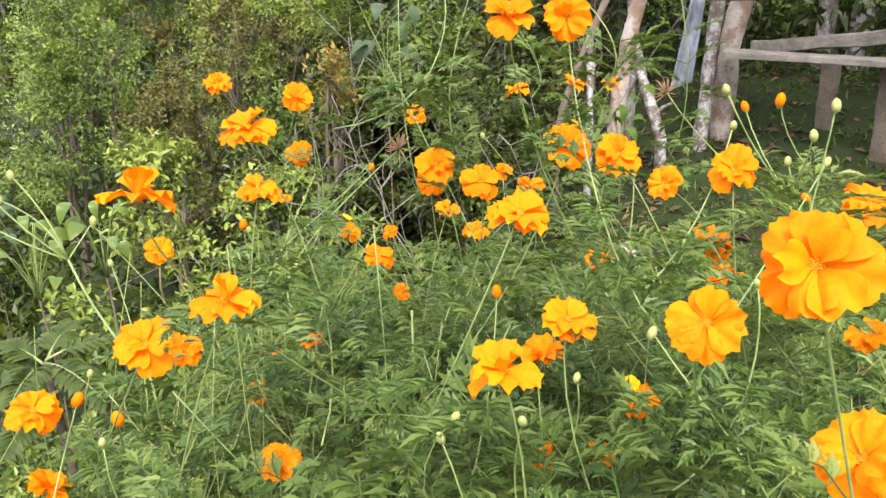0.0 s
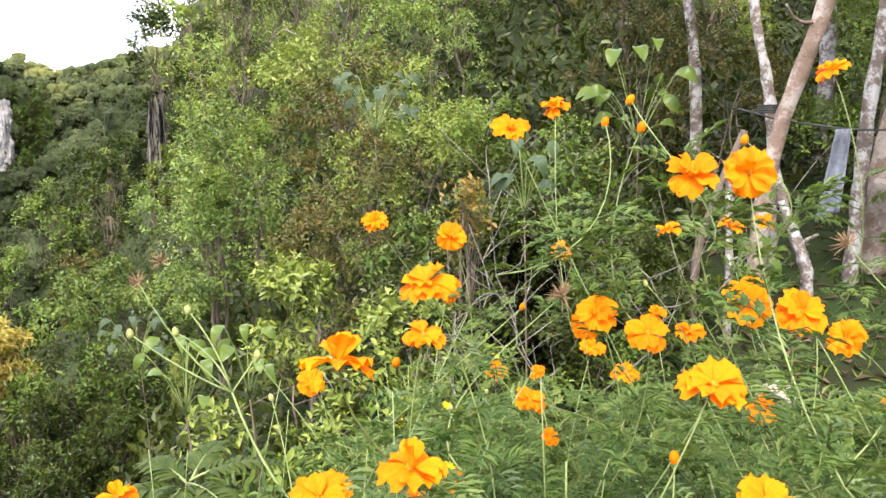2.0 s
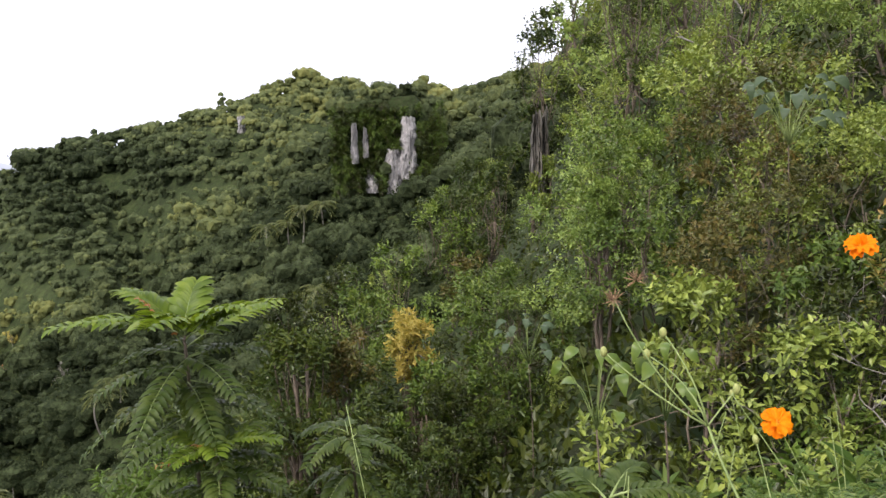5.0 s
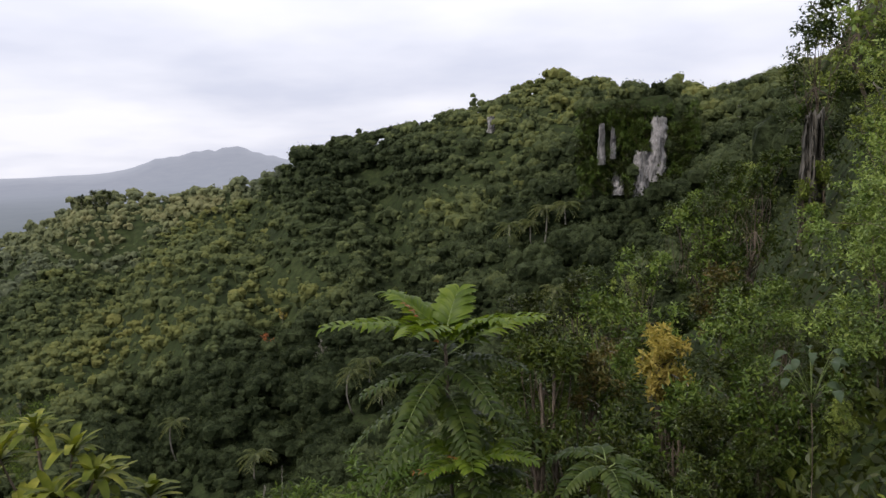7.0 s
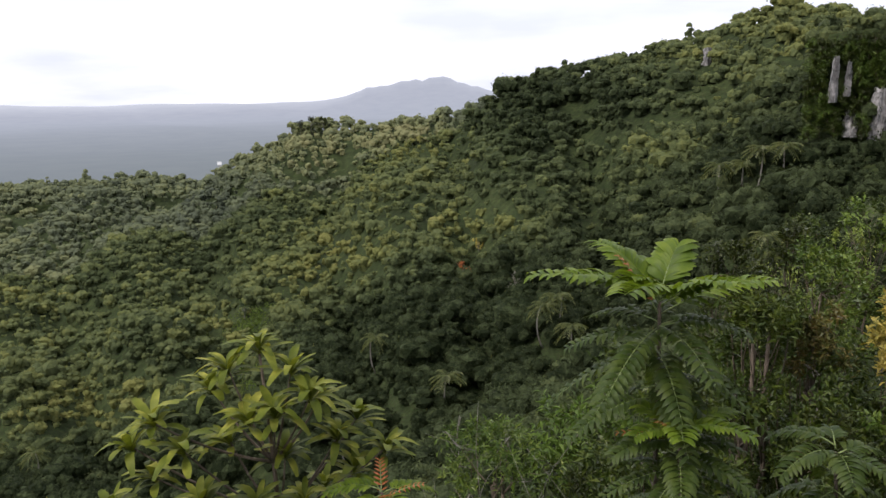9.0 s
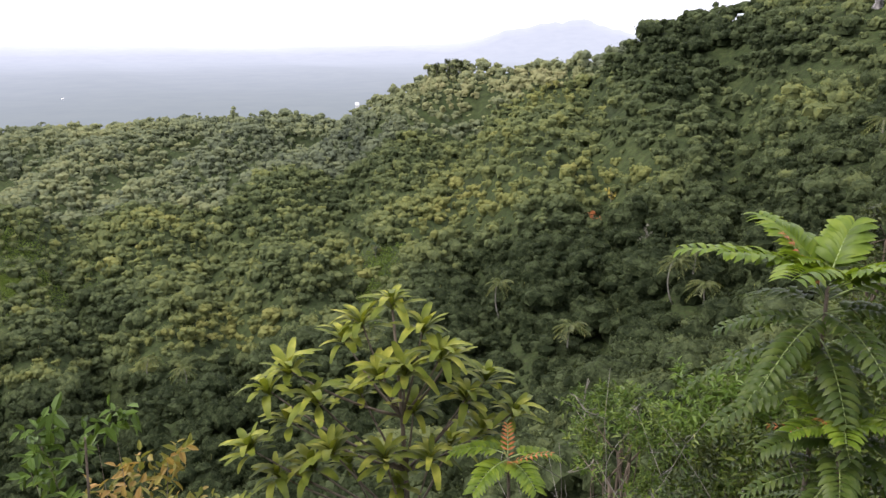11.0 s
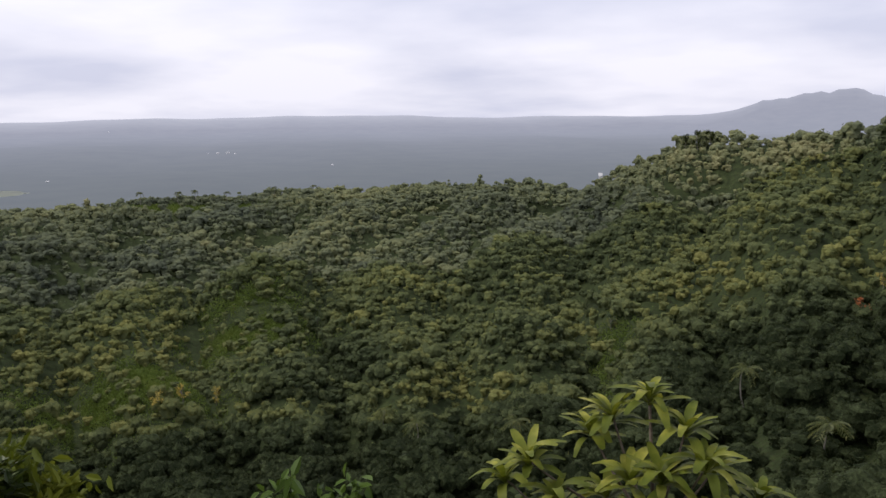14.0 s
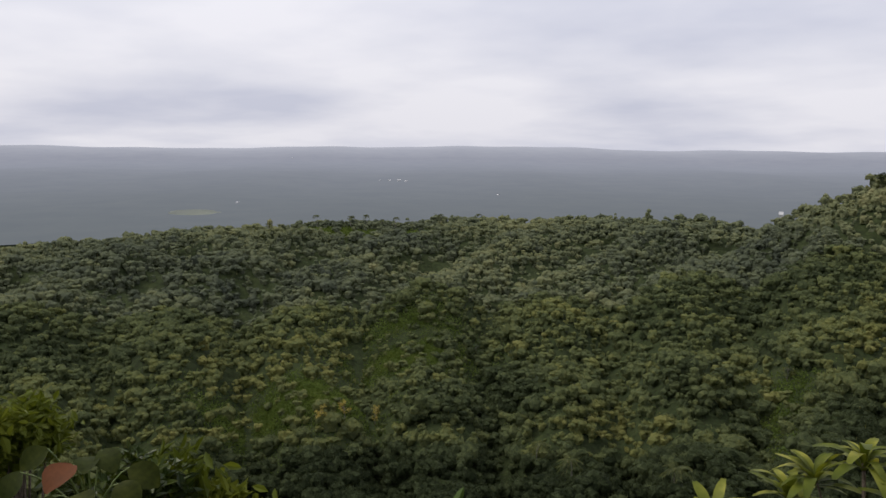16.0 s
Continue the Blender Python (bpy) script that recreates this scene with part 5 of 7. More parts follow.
for q, d in STEM_POINTS:
    if math.hypot(q[0], q[1]) < 0.42:
        continue
    a0 = rng.uniform(0, 6.283)
    for k in range(2):
        v, f, s = LEAF_A[int(rng.integers(0, 2))]
        mm = np.array(Euler((rng.normal(0, 0.3), rng.normal(-0.35, 0.3), a0 + 3.14 * k)).to_matrix())
        chunks.append((v @ mm.T * 0.8 + np.array(q), f, s))
order = np.argsort(r_l)
for i in order:
    if not keep_l[i]:
        continue
    k = int(rng.integers(0, 3))
    q = Euler((rng.normal(0, 0.35), rng.normal(-0.15, 0.4), rng.uniform(0, 6.283)))
    mt = Matrix.Translation((x_l[i], y_l[i], z_l[i])) @ q.to_matrix().to_4x4()
    if count < 300:
        b = min(range(len(BASES)), key=lambda j: (BASES[j].xy - Vector((x_l[i], y_l[i]))).length)
        ob = new("leaf", LEAF_MESH[k])
        ob.parent = plants[b]
        ob.matrix_basis = Matrix.Translation(-BASES[b]) @ mt
        count += 1
    else:
        v, f, s = LEAF_A[k]
        mm = np.array(mt)
        chunks.append((v @ mm[:3, :3].T + mm[:3, 3], f, s))
tagged(part("cosmos_foliage", mesh_of("cosmos_foliage", *join(chunks), mat=M_COSMOS), None), "thick feathery green cosmos foliage", "foliage", kind="stuff")

# thin stalks that run through the foliage
chunks = []
for k in range(90):
    a, d = rng.uniform(-90, -24), rng.uniform(0.7, 2.3)
    b = on_ground(a, d)
    tip = Vector((b.x + rng.normal(0, 0.35), b.y + rng.normal(0, 0.35), 1.5 - d * rng.uniform(0.32, 0.55)))
    chunks.append(tube_arrays(bend((b.x, b.y, b.z), tip, rng.normal(0, 0.1, 3), 9), np.linspace(0.0015, 0.0009, 9), 4))
tagged(part("cosmos_stalks", mesh_of("cosmos_stalks", *join(chunks), mat=M_STEM, smooth=True), None), "thin pale green cosmos stalks among the leaves", "stalks", kind="stuff")

# small yellow flowers low among the cosmos
M_LEMON = leafy("yellow_petals", [(0.0, (0.75, 0.55, 0.01)), (1.0, (0.85, 0.68, 0.03))], 0.6, 0.35, 6.0, glow_tint=(1, 1, 0.5), by_object=True, spec=0.1)
LEMON = PETALS[0].copy()
LEMON.materials[0] = M_LEMON
for az, el, d in ((-41.8, -22.9, 1.3), (-42.2, -19.0, 1.5), (-46.0, -15.6, 1.6), (-68.2, -27.4, 1.0), (-38.6, -20.0, 1.5)):
    p = spot(az, el, d)
    root = empty("yellow_flower", p, "small bright yellow wildflower among the cosmos", "flower", "small yellow flowers")
    stem_to(p, Vector((0, 0, 1)), root, 0.0007, 0.5)
    hm = Matrix.Translation(-root.location) @ head_frame(p, Vector((rng.normal(0, 0.3), -0.5, 1)).normalized())
    for k in range(5):
        ob = new("petal", LEMON)
        ob.parent = root
        ob.matrix_basis = hm @ pose(0, 0, 0, 0, 0, 72 * k) @ pose(0.001, 0, 0, 0, -28, 0) @ Matrix.Scale(0.011, 4)

def stem_tangle(n):
    """Thin crossing cosmos stems between the leaves, bent and forked."""
    chunks = []
    for k in range(n):
        az, d = rng.uniform(-88, -30), rng.uniform(0.75, 2.0)
        foot = np.array(on_ground(az, d)[:])
        lean = rng.normal(0, 0.2, 3) * (1, 1, 0)
        pts = bend(foot, foot + lean + (0, 0, rng.uniform(0.45, 0.85)), rng.normal(0, 0.05, 3) * (1, 1, 0), 8, 0.008)
        chunks.append(tube_arrays(pts, np.linspace(0.0026, 0.0011, 8), 5))
        for j in (4, 5, 6):
            side = unit(rng.normal(0, 1, 3) * (1, 1, 0.2) + (0, 0, 0.8))
            chunks.append(tube_arrays(bend(pts[j], pts[j] + side * rng.uniform(0.08, 0.26), rng.normal(0, 0.015, 3), 5), np.linspace(0.0013, 0.0007, 5), 4))
    return tagged(part("cosmos_stems", mesh_of("cosmos_stems", *join(chunks), mat=M_STRAW, smooth=True), None), "tangle of thin yellow-green cosmos stems", "stems", kind="stuff")


M_STRAW = surface("yellow_green_stem", (0.13, 0.16, 0.04), (0.32, 0.31, 0.12), 25, 0.55, 0.1)
stem_tangle(170)

# leafy weeds that fill the edge of the garden
weed_kinds = [
    woody("weed", 0.2, 0.4, 420, 0.04, 0.44, M_BRIGHT, "low light green weed at the garden's edge", "weed", 12, 4, M_STEM, thick=0.003, low=0.1),
    woody("weed", 0.24, 0.36, 460, 0.034, 0.5, M_SHRUB, "low bushy green weed at the garden's edge", "weed", 13, 5, M_STEM, thick=0.003, low=0.1),
    woody("weed", 0.18, 0.5, 340, 0.055, 0.26, M_COSMOS, "tall narrow-leaved weed among the cosmos", "weed", 12, 4, M_STEM, thick=0.003, low=0.12),
    woody("weed", 0.22, 0.42, 420, 0.036, 0.5, M_OLIVE, "low olive green weed with dry leaf tips", "weed", 12, 4, M_STEM, thick=0.003, low=0.1),
]
places = []
for k in range(74):
    az = rng.uniform(-56, -20)
    d = rng.uniform(1.9, 2.9) if az < -45 else rng.uniform(1.25, 2.8)
    if abs(az + 50.5) < 4 and d > 2.2:
        continue
    places.append((on_ground(az, d, 0.02), int(rng.integers(0, 4)), rng.uniform(0.9, 1.5) * (0.7 + 0.2 * d), rng.uniform(0, 360), rng.uniform(-10, 10)))
spread(weed_kinds, places, "weeds at the garden's edge")

# ---- trees, bench and hanging things beside the garden ----


def trunk_thing(pts, r0, r1, mat, label, limbs=(), crown=None):
    """A bare trunk through places by bearing, elevation and distance, with limbs and a crown."""
    p = [spot(*q) for q in pts]
    foot = p[0]
    foot = Vector((foot.x, foot.y, height(foot.x, foot.y) - 0.15))
    root = empty("slim_tree", foot, label, "tree", "bare trunks beside the garden")
    path = [foot] + p
    dense = []
    for a, b in zip(path[:-1], path[1:]):
        for u in np.linspace(0, 1, 7)[:-1]:
            dense.append(a.lerp(b, u))
    dense.append(path[-1])
    arr = np.array([tuple(q - foot) for q in dense])
    for _ in range(4):
        arr[1:-1] = (arr[:-2] + arr[1:-1] * 2 + arr[2:]) / 4
    rad = np.linspace(r0, r1, len(arr)) * (1 + rng.normal(0, 0.05, len(arr)))
    V, F, S = tube_arrays(arr, rad, 12)
    V = V + rng.normal(0, 0.0035, V.shape)
    part("trunk", mesh_of("trunk", V, F, S, mat=mat, smooth=True), None, root)
    for (az, el, d), (az2, el2, d2), r in limbs:
        a, b = spot(az, el, d) - foot, spot(az2, el2, d2) - foot
        tube("limb", bend(a, b, rng.normal(0, 0.03, 3), 7), np.linspace(r, r * 0.5, 7), mat, root, 7)
    if not limbs and not crown:
        a = Vector(arr[len(arr) // 2])
        b = a + Vector((0.05, -0.09, 0.06))
        tube("branch_stub", bend(a, b, n=5), np.linspace(r1 * 0.5, r1 * 0.3, 5), mat, root, 7)
    # Crown above the view, added to shade the thicket behind the trunk.
    if crown:
        r, n = crown
        lob = lobes_for(14, r, r * 1.3, 0.15, 0.3)
        ob = part("foliage", foliage_mesh(n, lob, 0.12, 0.5, M_DARK, "rhomb"), None, root)
        ob.location = p[-1] - foot + Vector((0, 0, -0.35))
        tagged(ob, kind="stuff")
    return root


trunk_thing([(-66.0, -8.0, 4.8), (-66.9, -1.0, 4.85), (-69.6, 7.3, 4.9), (-71.5, 16, 5.1), (-73, 30, 5.6)], 0.052, 0.036, M_TAN_BARK, "leaning tan-barked tree trunk with pale patches", [((-69.3, 6.5, 4.9), (-67.2, 7.6, 4.7), 0.012)], (1.5, 2200))
trunk_thing([(-66.9, -3.0, 5.15), (-66.5, 2.0, 5.2), (-65.3, 7.5, 5.3), (-64.3, 16, 5.5), (-63, 28, 6.0)], 0.036, 0.024, M_PALE_BARK, "slim pale grey tree trunk", (), (1.7, 2400))
trunk_thing([(-69.3, -9.8, 4.7), (-67.9, -6.5, 4.85), (-66.6, -2.0, 5.0)], 0.036, 0.03, M_PALE_BARK, "pale leaning trunk propped on another tree")
trunk_thing([(-71.9, -9.6, 5.0), (-72.2, -1.0, 5.0), (-73.0, 7.0, 5.0), (-74.4, 16, 5.1)], 0.042, 0.037, M_PALE_BARK, "upright tree trunk with white lichen patches", [((-72.9, 6, 5.0), (-75.5, 14, 5.2), 0.03)])
trunk_thing([(-73.2, -3.6, 5.15), (-74.0, 0.5, 5.15), (-74.8, 6.0, 5.15), (-75.2, 12, 5.2)], 0.07, 0.066, M_TAN_BARK, "thick tan-barked trunk behind the bench")
trunk_thing([(-64.2, -9.4, 4.4), (-64.0, -2.5, 4.5)], 0.02, 0.016, M_PALE_BARK, "thin pale grey standing pole")
trunk_thing([(-61.8, -9.5, 4.3), (-62.6, -6.5, 4.4), (-64.9, -0.5, 4.6)], 0.024, 0.018, M_BARK, "thin dark leaning pole")
trunk_thing([(-62.0, 3.0, 6.5), (-60.8, 12, 6.8), (-59.5, 27, 7.4)], 0.05, 0.03, M_PALE_BARK, "slim grey trunk in the thicket", (), (1.9, 2400))
trunk_thing([(-81.0, 2.0, 7.0), (-81.5, 12, 7.2)], 0.09, 0.07, M_PALE_BARK, "grey trunk beyond the bench")
trunk_thing([(-78.4, 2.0, 8.0), (-78.0, 12, 8.2)], 0.07, 0.06, M_PALE_BARK, "pale trunk in the shade beyond the bench")


def board(name, a, b, wide, thick, mat, parent=None, label="", up=(0, 0, 1)):
    """A worn board from a to b with rounded, uneven edges."""
    a, b = Vector(a), Vector(b)
    bm = bmesh.new()
    bmesh.ops.create_cube(bm, size=1)
    bmesh.ops.scale(bm, vec=((b - a).length, wide, thick), verts=bm.verts)
    bmesh.ops.subdivide_edges(bm, edges=[e for e in bm.edges if abs((e.verts[0].co - e.verts[1].co).x) > 1e-4], cuts=7)
    for v in bm.verts:
        v.co += Vector((0, rng.normal(0, wide * 0.025), rng.normal(0, thick * 0.06)))
    bmesh.ops.bevel(bm, geom=list(bm.edges), offset=min(wide, thick) * 0.08, segments=1, affect="EDGES", clamp_overlap=True)
    x = (b - a).normalized()
    y = Vector(up).cross(x).normalized()
    z = x.cross(y)
    m = Matrix((x, y, z)).transposed().to_4x4()
    m.translation = (a + b) / 2
    ob = part(name, bm, mat, parent, label)
    ob.matrix_basis = (Matrix.Translation(-parent.location) if parent else Matrix.Identity(4)) @ m
    return ob


bench_at = on_ground(-83, 5.3)
bench = empty("bench", bench_at, "rough weathered plank bench nailed between trunks", "bench")
board("seat_plank", spot(-72.9, -4.0, 4.9), spot(-96, -4.9, 5.2), 0.28, 0.036, M_PLANK, bench)
board("back_plank", spot(-74.6, -3.7, 5.5), spot(-92, -1.9, 5.6), 0.04, 0.085, M_PLANK, bench)
for az, d in ((-83.1, 5.05), (-94.5, 5.2), (-79.6, 5.5)):
    q, tp = on_ground(az, d, 0.1), spot(az, -4.5, d)
    board("leg", q, (q.x, q.y, tp.z), 0.1, 0.09, M_BARK, bench, up=(1, 0, 0))

cord_pts = [spot(-64.5, 1.0, 4.85), spot(-67.0, 0.2, 4.9), spot(-71.0, -0.5, 4.88), spot(-73.0, -0.6, 4.9), spot(-84, -0.5, 5.4), spot(-95, 0.2, 5.6)]
cord = tube("clothes_line", [a.lerp(b, u) for a, b in zip(cord_pts[:-1], cord_pts[1:]) for u in np.linspace(0, 1, 5)[:-1]] + [cord_pts[-1]], 0.006, M_CORD)
tagged(cord, "thin black cord strung between the trunks", "cord")
wrap = empty("cord_wrap", spot(-66.5, 0.9, 5.1), "black cord wound round the slim grey trunk", "cord")
for k in range(4):
    a = np.linspace(0, 6.283, 13)
    tube("turn", np.stack([0.066 * np.cos(a), 0.066 * np.sin(a), np.full(13, (k - 1.5) * 0.013)], -1), 0.006, M_CORD, wrap, 5)


def hanging_cloth():
    """A faded pair of cloth legs over the cord, folded once."""
    top = spot(-71.0, -0.5, 4.88)
    side = (spot(-72, 0, 4.88) - spot(-70, 0, 4.88)).normalized()
    out = (EYE - top).normalized()
    nu, nv = 9, 16
    V, F = [], []
    for i in range(nv):
        v = i / (nv - 1)
        for j in range(nu):
            u = j / (nu - 1) - 0.5
            w = 0.08 + 0.045 * v
            fold = 0.018 * math.sin(u * 11 + v * 2) + 0.02 * math.cos(v * 9) * (1 - v)
            p = side * (u * w - 0.06 * v) + Vector((0, 0, -0.46 * v - 0.06 * (0.5 - u) * v)) + out * (fold + 0.012)
            V.append(tuple(p))
    for i in range(nv - 1):
        for j in range(nu - 1):
            F += [i * nu + j, i * nu + j + 1, (i + 1) * nu + j + 1, (i + 1) * nu + j]
    ob = new("hanging_cloth", mesh_of("hanging_cloth", V, F, np.full(len(F) // 4, 4), mat=M_CLOTH, smooth=True))
    ob.location = top
    sol = ob.modifiers.new("thick", "SOLIDIFY")
    sol.thickness = 0.006
    return tagged(ob, "faded blue-grey cloth hanging over the cord", "cloth")


hanging_cloth()
M_FADED = surface("faded_paint", (0.25, 0.24, 0.22), (0.42, 0.4, 0.37), 40, 0.9, 0.2)
sign_at = spot(-76.0, 2.6, 5.0)
sign = empty("sign_board", sign_at, "small weathered wooden board with pale worn lettering", "sign")
side = (spot(-77, 0, 5) - spot(-75, 0, 5)).normalized()
board("panel", sign_at + Vector((0, 0, 0.16)), sign_at - Vector((0, 0, 0.16)), 0.16, 0.02, M_PLANK, sign, up=(EYE - sign_at).normalized())
for k in range(5):
    c = sign_at + (EYE - sign_at).normalized() * 0.013 + Vector((0, 0, 0.11 - 0.05 * k))
    w = (0.05, 0.06, 0.04, 0.055, 0.05)[k]
    board("writing", c - side * w, c + side * w, 0.003, 0.006, M_FADED, sign, up=(0, 0, 1))
bag_at = spot(-77.7, 1.6, 4.95)
bag = empty("plastic_bag", bag_at, "thin white plastic bag with a blue print hanging up", "bag")
bm = bmesh.new()
bmesh.ops.create_icosphere(bm, subdivisions=4, radius=1)
for v in bm.verts:
    c = v.co.copy()
    f = 1 + 0.12 * noise.noise(c * 3) + 0.05 * noise.noise(c * 9)
    pinch = 0.35 + 0.65 * min(1, max(0, (0.9 - c.z) / 1.2))
    v.co = Vector((c.x * 0.1 * f * pinch, c.y * 0.07 * f * pinch, c.z * 0.2 + 0.02 * noise.noise(c * 4)))
part("sack", bm, M_BAG, bag, smooth=True)
bm = bmesh.new()
bmesh.ops.create_grid(bm, x_segments=6, y_segments=6, size=0.5)
for v in bm.verts:
    v.co = side * v.co.x * 0.09 + Vector((0, 0, v.co.y * 0.08)) + (EYE - bag_at).normalized() * (0.098 - 0.02 * (v.co.x * 2) ** 2)
part("print", bm, M_BLUE, bag, "blue printed patch")

stone = bmesh.new()
bmesh.ops.create_icosphere(stone, subdivisions=4, radius=1)
for v in stone.verts:
    c = v.co.copy()
    v.co = Vector((c.x * 0.12, c.y * 0.07, c.z * 0.06)) * (1 + 0.4 * noise.noise(c * 2.2) + 0.2 * noise.noise(c * 6))
ob = part("stone", stone, M_STONE)
ob.location = on_ground(-67.3, 3.6) + Vector((0, 0, 0.05))
tagged(ob, "rough pale limestone lump on the garden ground", "stone")

# ---- single plants before the valley ----


def blade_mesh(name, shape, width, mat, curl=0.1):
    n = 7
    V, F = [], []
    for i in range(n):
        u = i / (n - 1)
        if shape == "lance":
            h = width * math.sin(math.pi * min(1, u * 0.92 + 0.06)) ** 0.8
        else:
            h = width * math.sin(math.pi * (0.05 + u ** 1.35 * 0.86)) ** 0.65
        z = curl * math.sin(u * 2.2) - curl * 1.7 * u * u
        V += [(u, -h / 2, z + 0.12 * h), (u, 0, z), (u, h / 2, z + 0.12 * h)]
    for i in range(n - 1):
        for j in range(2):
            F += [i * 3 + j, (i + 1) * 3 + j, (i + 1) * 3 + j + 1, i * 3 + j + 1]
    return mesh_of(name, V, F, np.full(len(F) // 4, 4), mat=mat, smooth=True)


LEAFLET, LEAFLET_RED = blade_mesh("leaflet", "lance", 0.34, M_SAPLING, 0.16), blade_mesh("leaflet", "lance", 0.25, M_RED, 0.2)
# Darker copy of pinnate_leaves: the shade on lower fronds put into the colour.
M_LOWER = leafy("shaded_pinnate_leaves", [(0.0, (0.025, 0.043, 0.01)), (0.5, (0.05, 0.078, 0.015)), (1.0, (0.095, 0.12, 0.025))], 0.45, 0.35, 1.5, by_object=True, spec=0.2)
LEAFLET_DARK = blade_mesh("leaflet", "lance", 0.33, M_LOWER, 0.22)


def frond(root, base, dirv, length, pairs, droop, leaf, leaflet=LEAFLET, label=""):
    """A pinnate leaf: a bowed rib with pairs of leaflets."""
    d = Vector(dirv).normalized()
    pts = []
    for u in np.linspace(0, 1, 10):
        pts.append(base + d * length * u + Vector((0, 0, -droop * length * u * u)))
    rib = tube("frond", pts, np.linspace(0.0045, 0.0015, 10), M_STEM, root, 5, label)
    side = d.cross(Vector((0, 0, 1))).normalized()
    for k in range(pairs):
        u = 0.2 + 0.78 * k / (pairs - 1)
        i = min(8, int(u * 9))
        p = pts[i].lerp(pts[i + 1], u * 9 - i)
        t = (pts[i + 1] - pts[i]).normalized()
        nrm = side.cross(t).normalized()
        size = leaf * (0.55 + 0.45 * math.sin(math.pi * min(1, 0.18 + u * 0.75))) * rng.uniform(0.92, 1.08)
        for s in (-1, 1):
            x = (side * s * 0.9 + t * (0.35 + 0.4 * u) + nrm * rng.normal(0.08, 0.08)).normalized()
            y = nrm.cross(x).normalized()
            m = Matrix((x, y, x.cross(y))).transposed().to_4x4()
            m.translation = p
            ob = new("leaflet", leaflet)
            ob.parent = rib
            ob.matrix_basis = m @ Matrix.Scale(size, 4)
    return rib


def pinnate_sapling(foot, top, label, tiers, leaf=0.15, young=None, bright=2):
    """A slim sapling with whorls of pinnate leaves. tiers: rows of height fraction, count, length, rise, droop."""
    foot, top = Vector(foot), Vector(top)
    root = empty("sapling", foot, label, "sapling", "pinnate-leaved saplings")
    tube("trunk", bend((0, 0, 0), top - foot, (0.02, 0.01, 0), 9, 0.006), np.linspace(0.017, 0.009, 9), M_BARK, root, 8)
    for tier, (h, n, ln, rise, droop) in enumerate(tiers):
        a0 = rng.uniform(0, 6.283)
        for k in range(n):
            a = a0 + k * 6.283 / n + rng.normal(0, 0.15)
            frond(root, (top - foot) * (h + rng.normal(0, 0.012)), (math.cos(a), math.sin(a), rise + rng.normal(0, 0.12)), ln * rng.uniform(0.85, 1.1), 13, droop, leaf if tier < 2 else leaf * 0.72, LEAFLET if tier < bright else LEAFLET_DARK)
    if young:
        for dv, ln in young:
            frond(root, (top - foot) * rng.uniform(0.96, 1.0), dv, ln, 8, 0.25, leaf * 0.5, LEAFLET_RED, "reddish young leaf")
    return root


rng = np.random.default_rng(21)
pinnate_sapling(on_ground(3.0, 4.6, 0.05), (-0.23, 4.6, 0.58), "tall sapling with a crown of long pinnate leaves", [(1.0, 8, 0.66, 0.55, 0.25), (1.0, 4, 0.42, 1.2, 0.3), (0.95, 7, 0.5, 0.2, 0.4), (0.9, 7, 0.52, 0.0, 0.45), (0.84, 6, 0.45, -0.1, 0.45)], 0.14, [((-0.5, 0, 0.95), 0.46)], 2)
pinnate_sapling(on_ground(0.0, 4.3, 0.05), (-0.12, 4.35, -0.02), "lower sapling with spreading pinnate leaves and red shoots", [(1.0, 6, 0.36, 0.5, 0.35), (0.95, 6, 0.36, 0.2, 0.4), (0.88, 7, 0.38, 0.1, 0.4), (0.8, 7, 0.38, 0.0, 0.4)], 0.1, [((-0.9, -0.2, 0.5), 0.34), ((-0.3, -0.5, 0.6), 0.26)], 1)
pinnate_sapling(on_ground(21.0, 5.0, 0.05), (-1.78, 4.68, -0.72), "small sapling with reddish pinnate shoots", [(1.0, 5, 0.36, 0.4, 0.5)], 0.1, [((0.7, 0, 0.6), 0.34), ((-0.2, 0.5, 0.9), 0.3), ((0.3, -0.5, 0.7), 0.28)])
pinnate_sapling(on_ground(-23.6, 2.2, 0.03), (0.86, 1.95, 0.6), "small green sapling with pinnate leaves", [(1.0, 6, 0.24, 0.5, 0.4), (0.9, 4, 0.22, 0.2, 0.4)], 0.062, None, 0)
pinnate_sapling(on_ground(-9.0, 4.6, 0.05), (0.62, 4.5, -0.1), "sapling with drooping pinnate leaves", [(1.0, 6, 0.36, 0.4, 0.6), (0.9, 5, 0.32, 0.0, 0.5)], 0.09, None, 0)

BROAD = [blade_mesh("leaf", "obovate", w, M_BROAD, c) for w, c in ((0.25, 0.08), (0.29, 0.2), (0.27, 0.32))]


